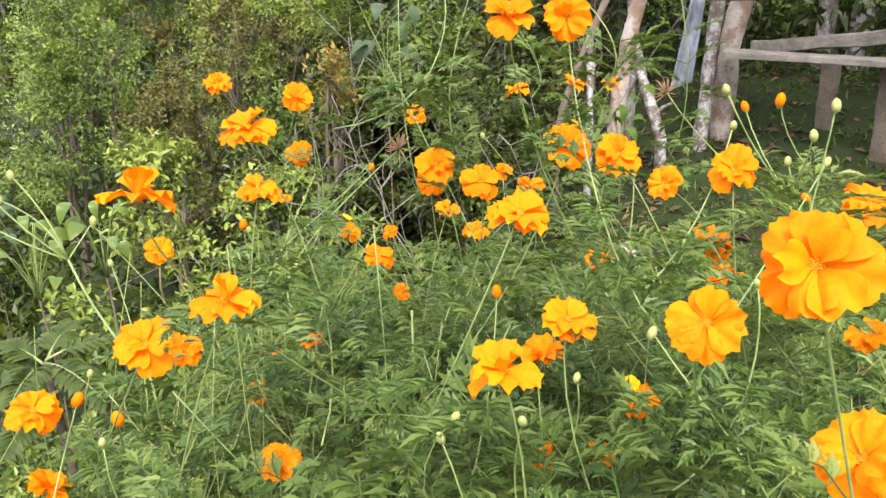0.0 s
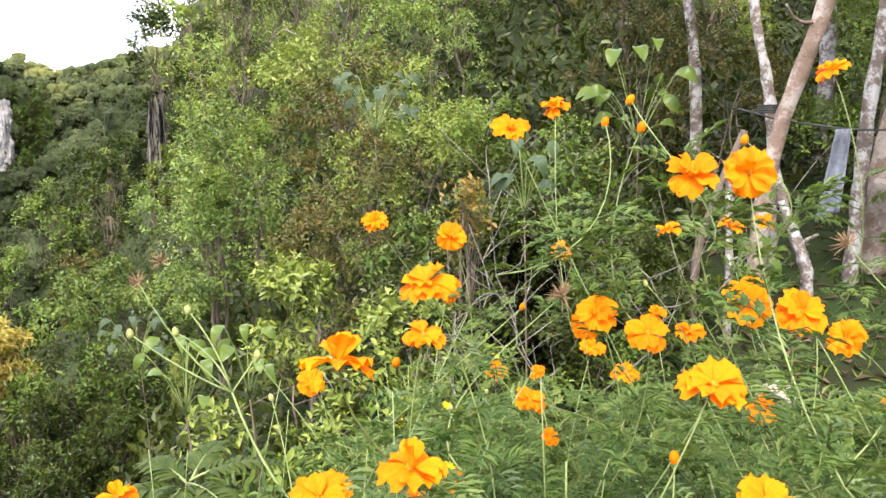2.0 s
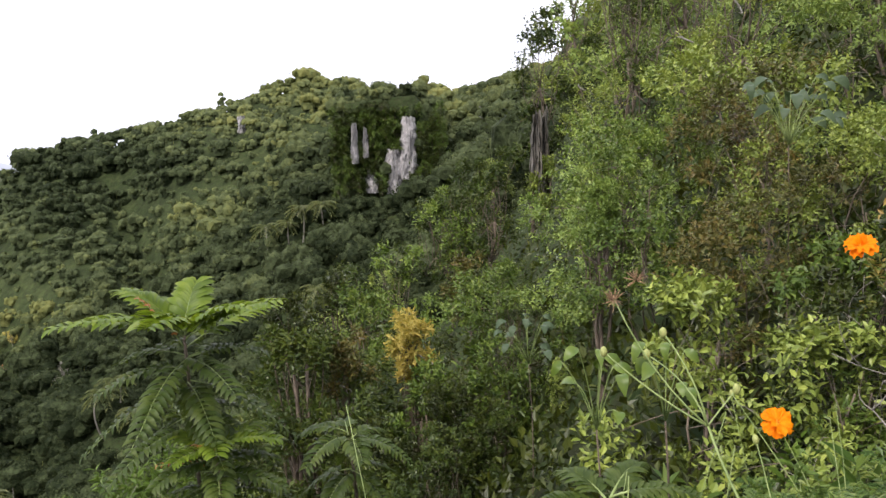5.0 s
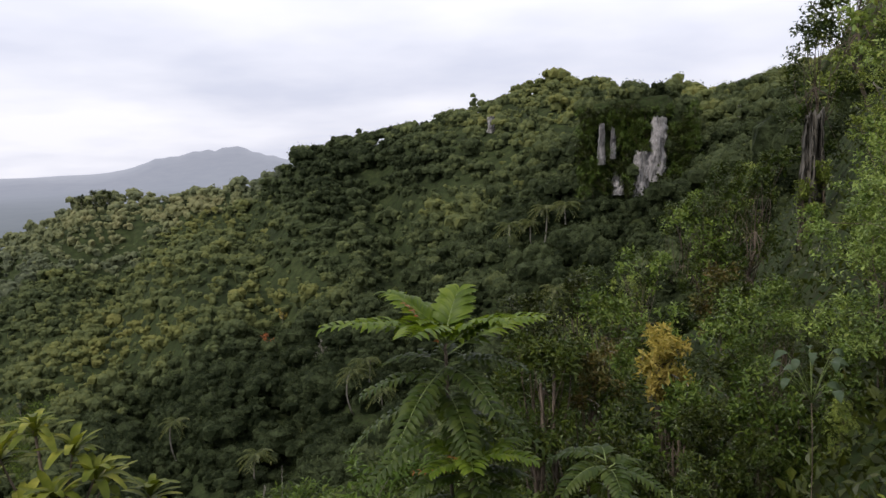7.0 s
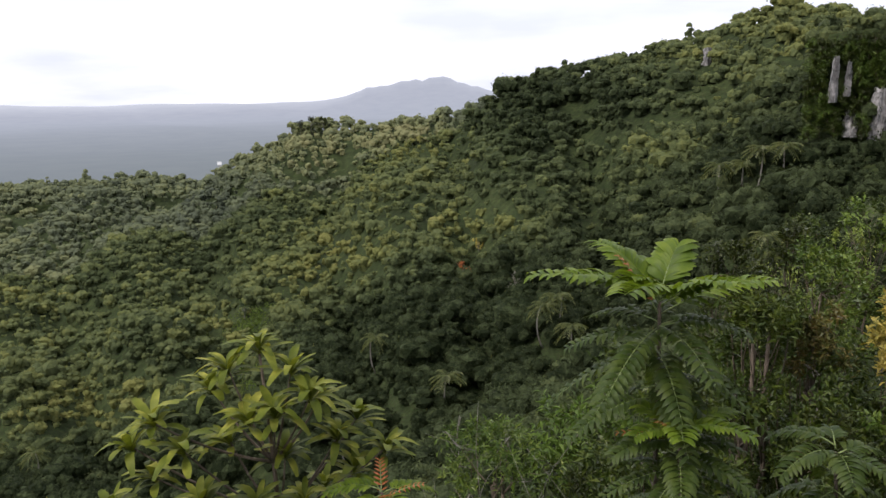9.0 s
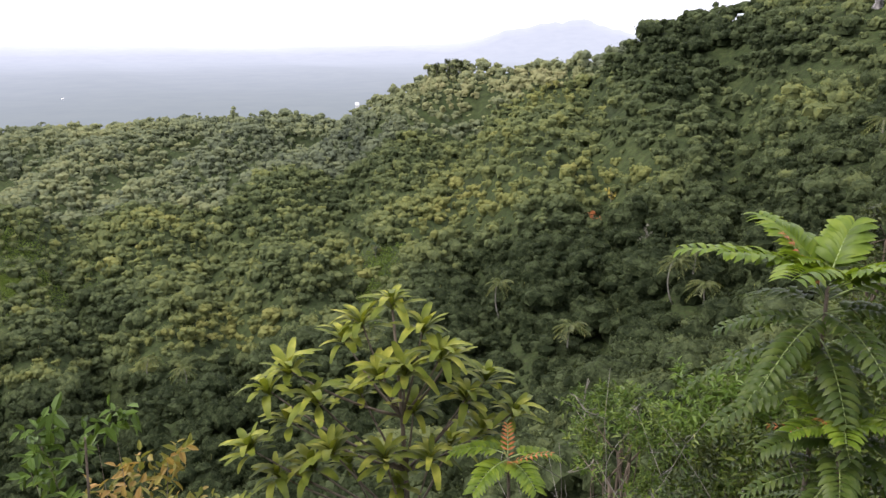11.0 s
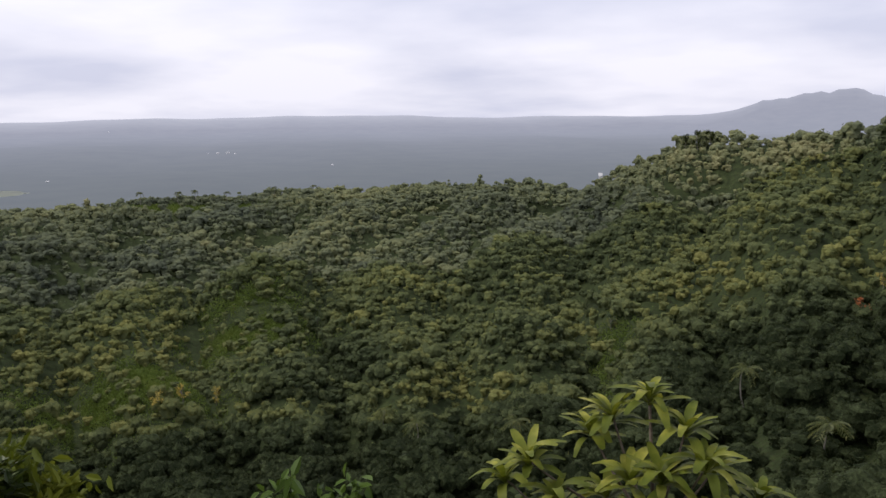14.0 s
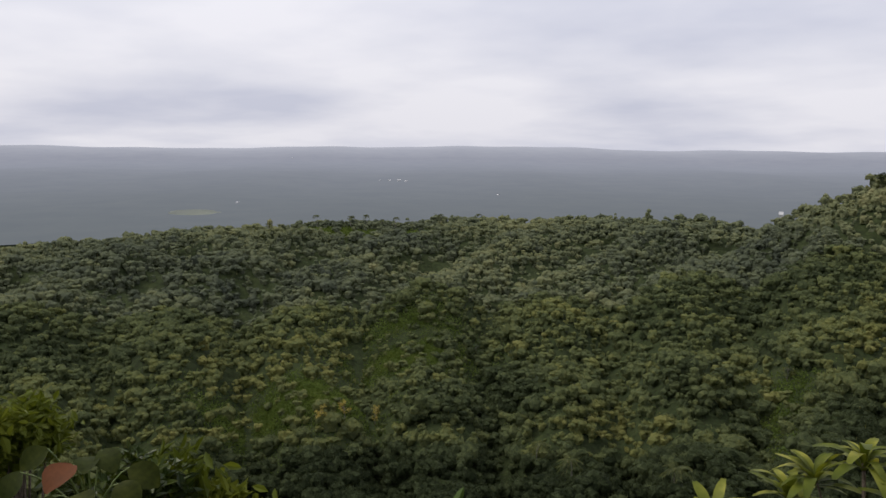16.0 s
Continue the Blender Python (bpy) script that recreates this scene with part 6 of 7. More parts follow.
def whorled_tree(foot, tips, label, size=0.2):
    """A small tree with long leathery leaves in whorls at the twig ends."""
    foot = Vector(foot)
    root = empty("broad_leaved_tree", foot, label, "tree")
    top = Vector(tips[0]) - foot
    trunk = bend((0, 0, 0), top, (0.03, 0.02, 0), 9)
    tube("trunk", trunk, np.linspace(0.03, 0.008, 9), M_BARK, root, 8)
    for i, tp in enumerate(tips):
        q = Vector(tp) - foot
        if i:
            h = min(0.9, max(0.25, (q.z - 0.28) / max(top.z, 0.1)))
            start = Vector(trunk[int(h * 8)])
            tube("branch", bend(start, q, (0, 0, -0.04), 6), np.linspace(0.011, 0.005, 6), M_BARK, root, 6)
        axis = (q - Vector(trunk[3])).normalized() * 0.6 + Vector((0, 0, 0.8))
        axis.normalize()
        n = int(rng.integers(17, 23))
        for k in range(n):
            a = k * 2.4 + rng.normal(0, 0.2)
            rise = 1.25 - 1.35 * k / n + rng.normal(0, 0.12)
            ref = axis.orthogonal().normalized()
            out = ref * math.cos(a) + axis.cross(ref) * math.sin(a)
            x = (out + axis * rise).normalized()
            y = axis.cross(x).normalized()
            m = Matrix((x, y, x.cross(y))).transposed().to_4x4()
            m.translation = q - axis * 0.05 * k / n
            ob = new("leaf", BROAD[int(rng.integers(0, 3))])
            ob.parent = root
            ob.matrix_basis = m @ Matrix.Scale(size * rng.uniform(0.75, 1.2) * (0.7 if k < 2 else 1), 4)
    return root


# twig ends of the tree: metres across and up from its top, as it stands before the valley
WHORLS = [(0.0, 0.0), (-0.18, -0.15), (0.17, -0.12), (0.34, -0.4), (-0.28, -0.32), (0.04, -0.34), (-0.63, -0.36), (-0.48, -0.52), (-0.2, -0.62), (0.12, -0.7), (0.43, -0.58), (0.6, -0.55), (-0.78, -0.62)]
WHORLS += [(-0.66, -0.82), (-0.4, -0.9), (0.2, -0.95), (0.52, -0.8), (-0.9, -0.92), (-0.08, -0.95), (-0.52, -1.1), (0.74, -0.72), (-0.74, -1.15), (-0.28, -1.2), (0.02, -1.22), (0.4, -1.1), (-0.1, -0.4), (0.25, -0.25), (-0.95, -1.2)]
lt_tips = []
for k, (u, w) in enumerate(WHORLS):
    deep = 0.0 if k == 0 else rng.uniform(-0.28, 0.28)
    lt_tips.append((-2.56 + 0.82 * u - 0.57 * deep, 4.72 + 0.57 * u + 0.82 * deep, 0.12 + w))
whorled_tree(on_ground(27.5, 5.2, 0.05), lt_tips, "small tree with long leathery yellow-green leaves in whorls", 0.195)


def big_leaf_plant(foot, leaves, mat, label, size, name="big_leaved_plant", flat=False):
    """A plant with a few large leaves on stalks. leaves: places of the leaf centres."""
    foot = Vector(foot)
    root = empty(name, foot, label, "plant")
    meshes = [blade_mesh("leaf", "lance", w, mat, c) for w, c in (((0.85, 0.1), (0.78, 0.16)) if flat else ((0.62, 0.25), (0.54, 0.4)))]
    hub = Vector((0, 0, min(q[2] for q in leaves) - foot.z - 0.12))
    tube("stem", bend((0, 0, 0), hub, (0.03, 0.02, 0), 6), np.linspace(0.005, 0.003, 6), M_BARK, root, 6)
    for k, q in enumerate(leaves):
        c = Vector(q) - foot
        out = Vector((c.x - hub.x, c.y - hub.y, 0))
        out = (out.normalized() if out.length > 0.01 else Vector((1, 0, 0)))
        x = (out * 0.8 + Vector((0, 0, -0.35)) + Vector(rng.normal(0, 0.2, 3))).normalized()
        up = (Vector((0, 0, 0.7)) + (EYE - Vector(q)).normalized() * 0.6 + Vector(rng.normal(0, 0.2, 3))).normalized()
        y = up.cross(x).normalized()
        m = Matrix((x, y, x.cross(y))).transposed().to_4x4()
        base = c - x * size * 0.5
        m.translation = base
        tube("stalk", bend(hub, base, (0, 0, 0.03), 6), np.linspace(0.0025, 0.0018, 6), M_STEM, root, 5)
        ob = new("leaf", meshes[k % 2])
        ob.parent = root
        ob.matrix_basis = m @ Matrix.Scale(size * rng.uniform(0.85, 1.15), 4)
    return root


def ring(c, n, r, h):
    return [(c[0] + r * math.cos(k * 2.4) * rng.uniform(0.5, 1), c[1] + r * math.sin(k * 2.4) * rng.uniform(0.5, 1), c[2] + rng.uniform(-h, h)) for k in range(n)]


def at_ground(x, y):
    return (x, y, height(x, y) - 0.03)


q = spot(-49.6, -2.4, 3.05)
big_leaf_plant(at_ground(q.x + 0.05, q.y + 0.05), ring(q, 8, 0.13, 0.1), M_GREY, "plant with large dull grey-green leaves", 0.085)
big_leaf_plant(at_ground(1.1, 2.45), ring((1.05, 2.38, 0.8), 9, 0.15, 0.1), M_SHRUB, "plant with large round light green leaves", 0.066)
big_leaf_plant(at_ground(1.2, 2.2), ring((1.14, 2.11, 0.85), 7, 0.1, 0.08), M_SHRUB, "plant with large round light green leaves", 0.06)
big_leaf_plant(at_ground(2.25, 5.6), ring((2.21, 5.52, 0.1), 14, 0.26, 0.14), M_GREY, "plant with large pale grey-green leaves", 0.095)
big_leaf_plant(at_ground(3.3, 4.05), ring((3.28, 3.99, 1.72), 22, 0.3, 0.13), M_GREY, "plant with broad grey-green leaves above the shrubs", 0.1)
q = spot(-66.6, -6.6, 4.3)
big_leaf_plant(at_ground(q.x, q.y), ring((q.x, q.y, q.z - 0.1), 9, 0.14, 0.12), M_BRIGHT, "young plant with light green leaves before the trunks", 0.1)
q = spot(-58, 3, 5.5)
big_leaf_plant(at_ground(q.x, q.y), ring((q.x, q.y, q.z), 16, 0.4, 0.3), M_SHRUB, "plant with long green leaves in the thicket", 0.15)

# single shrubs before the valley


def lone(kind, at, scale, turn):
    kind.matrix_basis = placed(at, scale, turn)
    return kind


def lone_at(kind, x, y, top, built, turn=0.0):
    """Stand a shrub, built to that height, on the ground so that it reaches up to top."""
    z = height(x, y)
    return lone(kind, (x, y, z - 0.05), max(0.3, (top - z) / built), turn)


lone_at(woody("shrub", 0.34, 1.5, 700, 0.05, 0.45, M_COPPER, "shrub with coppery young leaves", "shrub", 9, 3, thick=0.012), -3.5, 3.65, 0.04, 1.5)
lone_at(woody("shrub", 0.3, 1.6, 220, 0.06, 0.45, M_BRIGHT, "thin shrub with small light green leaves", "shrub", 8, 3, thick=0.008, small=0.25), -3.76, 3.4, 0.06, 1.6)
lone_at(woody("shrub", 1.0, 2.4, 2200, 0.08, 0.42, M_DARK, "green shrub on the steep slope", "shrub", 16, 4, thick=0.022, twigs=8), -0.6, 8.0, -1.6, 2.4)


def stand(x, y, top, wide, mat, leaf, slim, n, label, twigs=0, name="shrub", bark=M_BARK, shape="lance"):
    """A shrub or tree on the ground at x, y, as high as top; the leaves fill its upper part."""
    z = height(x, y)
    tall = max(1.0, (top - z - 0.2 * wide) / 0.86)
    low = max(0.12, 1 - 2.4 * wide / tall)
    ob = woody(name, wide, tall, n, leaf, slim, mat, label, name, 20, 4 if name == "shrub" else 1, bark, shape, 0.012 * tall ** 0.8, low, 0.27, twigs)
    ob.location = (x, y, z - 0.05)
    return ob


stand(3.23, 6.2, 1.3, 0.36, M_FRESH, 0.036, 0.46, 5200, "tall fresh green leafy bush on the slope")
q = spot(-44.8, -3.2, 3.9)
stand(q.x, q.y, q.z + 0.08, 0.26, M_COPPER, 0.04, 0.5, 640, "shrub topped with pinkish copper young leaves", 8)
stand(0.75, 8.5, -0.25, 0.75, M_DEEP, 0.095, 0.34, 2600, "leafy light green shrub with narrow leaves", 0)
stand(1.41, 8.74, -0.4, 0.5, M_RUST, 0.07, 0.42, 1600, "shrub with pinkish brown leaf tips", 6)
stand(2.23, 8.9, -0.29, 0.5, M_YELLOW, 0.085, 0.4, 1500, "shrub topped with pale yellow leaves", 4)
stand(2.1, 8.35, -0.78, 0.72, M_SHRUB, 0.09, 0.42, 2400, "rounded green bush before the yellow-topped shrub", 4)
stand(1.2, 8.1, -0.85, 0.7, M_DEEP, 0.09, 0.42, 2400, "rounded deep green bush before the yellow-topped shrub", 4)
stand(2.9, 8.0, -0.55, 0.75, M_SHRUB, 0.085, 0.44, 2400, "rounded green bush on the slope edge", 4)
belt_kinds = [
    woody("bush", 0.98, 3.2, 3400, 0.098, 0.46, M_DEEP, "dense green small-leaved bush below the slope edge", "bush", 34, 5, M_BARK, "rhomb", 0.012, 0.12, 0.25, 4),
    woody("bush", 0.92, 3.2, 3200, 0.106, 0.4, M_DARK, "dense dark green bush below the slope edge", "bush", 32, 5, M_BARK, "rhomb", 0.012, 0.12, 0.25, 6),
    woody("bush", 1.03, 3.2, 3200, 0.112, 0.34, M_BRIGHT, "fresh green narrow-leaved bush below the slope edge", "bush", 32, 4, M_BARK, "rhomb", 0.012, 0.12, 0.25, 3),
    woody("bush", 0.98, 3.2, 3000, 0.094, 0.46, M_OLIVE, "olive bush with browning leaf tips below the slope edge", "bush", 30, 4, M_BARK, "rhomb", 0.012, 0.12, 0.25, 10),
]
places = []
for r, step, top_el in ((4.6, 7.5, -30.0), (5.5, 6.5, -24.0), (6.5, 6.0, -19.0), (7.7, 5.5, -15.6), (9.3, 5.0, -13.4), (11.5, 5.0, -11.8)):
    a = -31.0
    while a < 5.5:
        az, d = a + rng.uniform(-1.5, 1.5), r * rng.uniform(0.95, 1.05)
        a += step * rng.uniform(0.85, 1.15)
        g = on_ground(az, d, 0.05)
        top = 1.5 + d * math.tan(radians(top_el + rng.uniform(-2.2, 1.2) - max(0.0, az + 8) * 0.42))
        sc = (top - g.z) / 3.1
        if sc > 0.2:
            places.append((g, int(rng.choice(4, p=(0.46, 0.42, 0.04, 0.08))), min(sc, 1.6), rng.uniform(0, 360), rng.uniform(-5, 5)))
spread(belt_kinds, places, "bushes below the slope edge")
for az, d, el in ((-25.3, 27, -0.6), (-24.0, 26.5, -1.8), (-24.8, 26, -3.4)):
    q = spot(az, el, d)
    stand(q.x, q.y, q.z, 0.42, M_OLIVE, 0.14, 0.5, 420, "creeper-hung bush before the brown rock face", 6, "shrub", M_BARK, "rhomb")
stand(-1.6, 7.6, -1.3, 0.95, M_SHRUB, 0.07, 0.36, 2600, "spreading fine-leaved olive green shrub", 16)
stand(10.25, 38.93, -2.66, 3.49, M_FRESH, 0.3, 0.5, 1500, "bright green spreading tree on the slope", 0, "tree", M_BARK, "rhomb")
stand(14.29, 43.1, -0.48, 3.6, M_FRESH, 0.32, 0.5, 1500, "tall bright green tree on the slope", 0, "tree", M_BARK, "rhomb")
stand(9.3, 26.66, -1.82, 1.32, M_RUST, 0.22, 0.5, 1500, "tree with rusty brown leaves on the slope", 0, "tree", M_BARK, "rhomb")
stand(6.78, 19.01, -1.59, 1.09, M_DARK, 0.2, 0.5, 1500, "dark glossy-leaved tree on the slope", 0, "tree", M_BARK, "rhomb")
stand(6.42, 31.39, -3.82, 2.21, M_SHRUB, 0.26, 0.5, 1500, "rounded green tree on the slope", 0, "tree", M_BARK, "rhomb")
stand(6.3, 39.61, -4.16, 2.18, M_DARK, 0.3, 0.5, 1500, "dark green tree on the slope", 0, "tree", M_BARK, "rhomb")
stand(4.43, 44.64, -6.23, 2.29, M_DARK, 0.32, 0.5, 1500, "dark green tree on the slope", 0, "tree", M_BARK, "rhomb")

stand(-3.24, 1.37, 0.93, 0.2, M_BROAD, 0.04, 0.5, 2400, "dense yellow-green tufted shrub at the edge of the slope")
stand(-3.24, 1.66, 0.7, 0.3, M_DEEP, 0.05, 0.5, 2200, "low yellow-green shrub at the edge of the slope")
stand(-3.42, 1.8, 0.6, 0.22, M_BROAD, 0.07, 0.36, 1700, "long-leaved green bush below the viewpoint")
stand(-3.36, 1.95, 0.47, 0.16, M_BROAD, 0.07, 0.36, 1100, "long-leaved green bush beside the slope edge")
M_CLIMBER = leafy("climber_leaves", [(0.0, (0.016, 0.024, 0.004)), (0.5, (0.036, 0.046, 0.008)), (1.0, (0.075, 0.083, 0.014))], 0.6, 0.2, 6.0, spec=0.08, by_object=True)
M_WITHERED = leafy("withered_red_leaf", [(0.0, (0.09, 0.035, 0.015)), (1.0, (0.16, 0.06, 0.025))], 0.6, 0.2, 8.0, spec=0.08)
climber = big_leaf_plant(at_ground(-2.95, 1.52), [(-2.87, 1.5, 0.8), (-2.9, 1.39, 0.83), (-2.88, 1.34, 0.78), (-2.84, 1.44, 0.8), (-2.86, 1.55, 0.8), (-2.83, 1.58, 0.72), (-2.85, 1.48, 0.72), (-2.84, 1.4, 0.72), (-2.87, 1.63, 0.74)], M_CLIMBER, "climber with large round dark leaves and one red leaf", 0.08, flat=True)
red_leaf = [ob for ob in climber.children if ob.name.startswith("leaf")][3]
red_leaf.data = blade_mesh("leaf", "lance", 0.85, M_WITHERED, 0.15)

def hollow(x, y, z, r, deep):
    """A black gap under the shrubs: an added rough, near-black shell open towards the garden."""
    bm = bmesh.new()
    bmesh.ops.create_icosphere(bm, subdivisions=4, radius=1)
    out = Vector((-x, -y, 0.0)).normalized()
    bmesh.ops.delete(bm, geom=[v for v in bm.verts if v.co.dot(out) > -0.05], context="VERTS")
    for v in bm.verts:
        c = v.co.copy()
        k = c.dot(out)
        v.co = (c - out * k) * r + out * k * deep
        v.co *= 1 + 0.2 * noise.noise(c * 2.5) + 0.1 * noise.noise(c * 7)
    ob = part("dark_gap_shell", bm, M_GAP_BLACK)
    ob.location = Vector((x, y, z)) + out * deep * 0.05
    return tagged(ob, "black gap under the shrubs, made by an added near-black shell", "earth hollow")


# Near black and without gloss: the gap's darkness is in the colour.
M_GAP_BLACK = surface("gap_black", (0.012, 0.009, 0.006), (0.03, 0.022, 0.015), 5, 0.95, 0.8, 30)
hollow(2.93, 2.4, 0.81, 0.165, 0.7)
M_GAP_BLACK.node_tree.nodes["Principled BSDF"].inputs["Specular IOR Level"].default_value = 0.0
cover_kinds = [
    woody("shrub", 0.62, 1.25, 1900, 0.058, 0.48, M_SHRUB, "green shrub overhanging the dark gap", "shrub", 11, 4, thick=0.012, twigs=10),
    woody("shrub", 0.7, 1.35, 1850, 0.054, 0.5, M_DARK, "dark green shrub overhanging the dark gap", "shrub", 13, 5, thick=0.012, twigs=14),
]
cover = ((3.36, 3.0, 0.9, 1), (3.62, 2.72, 1.0, 0), (3.46, 2.52, 0.9, 1), (3.4, 2.76, 0.84, 1), (3.34, 2.86, 0.8, 0), (3.36, 2.6, 0.8, 0), (2.45, 2.62, 0.62, 0), (2.95, 2.0, 0.66, 0), (2.5, 2.1, 0.42, 0), (2.66, 2.78, 0.8, 1), (3.1, 2.16, 0.85, 1))
spread(cover_kinds, [((x, y, height(x, y) - 0.05), k, sc, 70 * x, 0.0) for x, y, sc, k in cover], "shrubs round the earth hollow")


def bare_shrub(foot, tall, n, label):
    root = empty("bare_shrub", foot, label, "shrub")
    for k in range(n):
        a = rng.uniform(0, 6.283)
        tip = Vector((math.cos(a) * rng.uniform(0.2, 0.7) * tall, math.sin(a) * rng.uniform(0.2, 0.7) * tall, tall * rng.uniform(0.6, 1.0)))
        pts = bend((0, 0, -0.1), tip, rng.normal(0, 0.12, 3), 8, 0.03)
        chunks = [tube_arrays(pts, np.linspace(0.0042, 0.0015, 8), 5)]
        for j in range(5):
            b = pts[3 + j % 4]
            chunks.append(tube_arrays(bend(b, b + unit(np.array([rng.normal(0, 0.6), rng.normal(0, 0.6), 0.7])) * tall * rng.uniform(0.15, 0.35), rng.normal(0, 0.02, 3), 5), np.linspace(0.003, 0.001, 5), 4))
        part("stem", mesh_of("stem", *join(chunks), mat=M_TWIG, smooth=True), None, root)
    return root


bare_shrub((-1.33, 5.9, height(-1.33, 5.9)), -0.85 - height(-1.33, 5.9), 5, "leafless pale grey shrub on the slope")
for az, el, d, tl in ((-53.2, -2.5, 3.2, 1.0), (-50.5, -4.5, 3.3, 0.9), (-45.5, -8.5, 3.0, 0.6), (-56.0, 1.5, 4.2, 1.6)):
    q = spot(az, el, d)
    bare_shrub((q.x, q.y, q.z - tl), tl, 3, "tangle of bare pale twigs among the shrubs")

# a long arching cosmos branch with buds and dry heads
branch_foot = on_ground(-33, 1.15)
branch = empty("cosmos_branch", branch_foot, "arching cosmos branch with pale buds and dry heads", "plant")


def branch_tube(a, b, r, name="stem"):
    return tube(name, bend(Vector(a) - branch_foot, Vector(b) - branch_foot, rng.normal(0, 0.008, 3), 7), np.linspace(r, r * 0.7, 7), M_STEM, branch, 5)


branch_tube(branch_foot, (0.6, 1.02, 0.95), 0.003)
branch_tube((0.6, 1.02, 0.95), (0.57, 1.15, 1.12), 0.0028)
for tip in ((0.54, 1.22, 1.25), (0.48, 1.26, 1.3), (0.62, 1.15, 1.17), (0.46, 1.26, 1.22), (0.53, 1.25, 1.21)):
    branch_tube((0.57, 1.15, 1.12), tip, 0.0017, "side_stem")
for tip in ((0.54, 1.22, 1.25), (0.62, 1.15, 1.17), (0.46, 1.26, 1.22), (0.53, 1.25, 1.21)):
    ob = part("bud", mesh_of("bud", *tube_arrays([(0, 0, -0.008), (0, 0, -0.005), (0, 0, 0.001), (0, 0, 0.006), (0, 0, 0.009)], [0.002, 0.005, 0.006, 0.0045, 0.001], 8), mat=M_BUD, smooth=True), None, branch)
    ob.location = Vector(tip) - branch_foot
for tip in ((0.48, 1.26, 1.3), (0.525, 1.27, 1.325)):
    d = unit(rng.normal(0, 1, (26, 3)) + np.array([-0.3, 0, 0.7]))
    ob = part("seed_tuft", mesh_of("seed_tuft", *join([tube_arrays([u * 0.002, u * 0.01, u * 0.021], [0.0007, 0.0009, 0.0002], 4) for u in d]), mat=M_SEED), None, branch, "dry brown seed tuft")
    ob.location = Vector(tip) - branch_foot

# crowns out of view, added to shade the bench and the garden ground


def overhead(az, d, z, r, n):
    q = spot(az, 0, d)
    lob = lobes_for(14, r, r * 0.9, 0.1, 0.3)
    root = empty("shade_tree", (q.x, q.y, height(q.x, q.y)), "tree added for the shade of its crown over the bench", "tree")
    tube("trunk", bend((0, 0, -0.2), (0.1, 0.1, z - root.location.z + 0.3), (0.1, 0, 0), 8), np.linspace(0.08, 0.04, 8), M_PALE_BARK, root, 8)
    ob = part("foliage", foliage_mesh(n, lob, 0.16, 0.5, M_DARK, "rhomb"), None, root)
    ob.location = (0, 0, z - root.location.z)
    tagged(ob, kind="stuff")


overhead(-106, 3.0, 3.9, 2.0, 4500)
overhead(-117, 4.2, 4.6, 2.2, 2600)
overhead(-113, 6.5, 4.2, 2.2, 2400)
overhead(-104, 8.2, 4.4, 2.2, 2400)
overhead(-79, 6.9, 3.4, 2.2, 2600)
overhead(-70, 7.4, 3.6, 2.2, 2600)
overhead(-90, 7.0, 3.4, 2.2, 2400)

# ---- single trees, palms and houses in the valley ----


def where(az, el, r0=90):
    """The place where the land is first met, looking along a bearing and elevation."""
    a = radians(az)
    for r in np.arange(r0, 900, 1.5):
        if height(-math.sin(a) * r, math.cos(a) * r) >= 1.5 + r * math.tan(radians(el)):
            break
    return on_ground(az, float(r))


M_PALM = leafy("palm_fronds", [(0.0, (0.04, 0.055, 0.02)), (0.5, (0.09, 0.11, 0.035)), (1.0, (0.17, 0.17, 0.06))], 0.45, 0.25, 0.3, spec=0.3)


def palm(place, tall, spread_):
    root = empty("palm_tree", place, "coconut palm with a crown of arching fronds in the valley", "palm", "palms in the valley")
    tube("trunk", bend((0, 0, -0.5), (rng.normal(0, 0.5), rng.normal(0, 0.5), tall), rng.normal(0, 0.4, 3) * (1, 1, 0), 7), np.linspace(0.2, 0.12, 7), M_TWIG, root, 6)
    top = Vector((0, 0, tall))
    for k in range(13):
        a, rise = k * 2.4 + rng.normal(0, 0.2), 0.75 - 1.2 * (k / 13) + rng.normal(0, 0.1)
        d = np.array([math.cos(a), math.sin(a), rise])
        d /= np.linalg.norm(d)
        t = np.linspace(0, 1, 9)[1:]
        mid = np.array([tuple(top)]) + d * spread_ * t[:, None] + np.array([0, 0, -1.0]) * (0.55 * spread_ * t * t)[:, None]
        side = unit(np.cross(d, (0, 0, 1.0)))
        P = np.repeat(mid, 2, 0)
        D = np.stack([(side * s * 0.8 + d * 0.5 + np.array([0, 0, -0.45])) for _ in t for s in (-1, 1)])
        v, f, ss, _ = leaf_arrays(P, D, np.tile((0, 0, 1.0), (len(P), 1)), spread_ * 0.34, spread_ * 0.1, "rhomb", 0.2)
        rib = tube_arrays(np.concatenate([[tuple(top)], mid]), np.linspace(0.05, 0.02, 9), 3)
        part("frond", mesh_of("frond", *join([(v, f, ss), rib]), mat=M_PALM), None, root)
    return root


for az, el, tl in ((7.1, -18.6, 8), (6.2, -18.0, 9), (-8.1, -13, 8), (44.3, -24.6, 8), (-7.4, -6.6, 8), (-6.4, -7.0, 7), (-9, -6.3, 8), (46.5, -23.6, 7), (36.5, -25, 8), (5.0, -19.2, 7), (-4.8, -8.2, 8), (20, -20.5, 8), (14.5, -24, 8)):
    palm(where(az, el), tl * rng.uniform(0.85, 1.15), 3.2)
for az in (51.5, 54.3, 57.6, 58.6, 59.8, 60.9, 63.4, 66.8):
    palm(on_ground(az, float(np.interp(az, RIDGE_AZ, RIDGE_R)) * 1.01), rng.uniform(8, 11), 2.8)


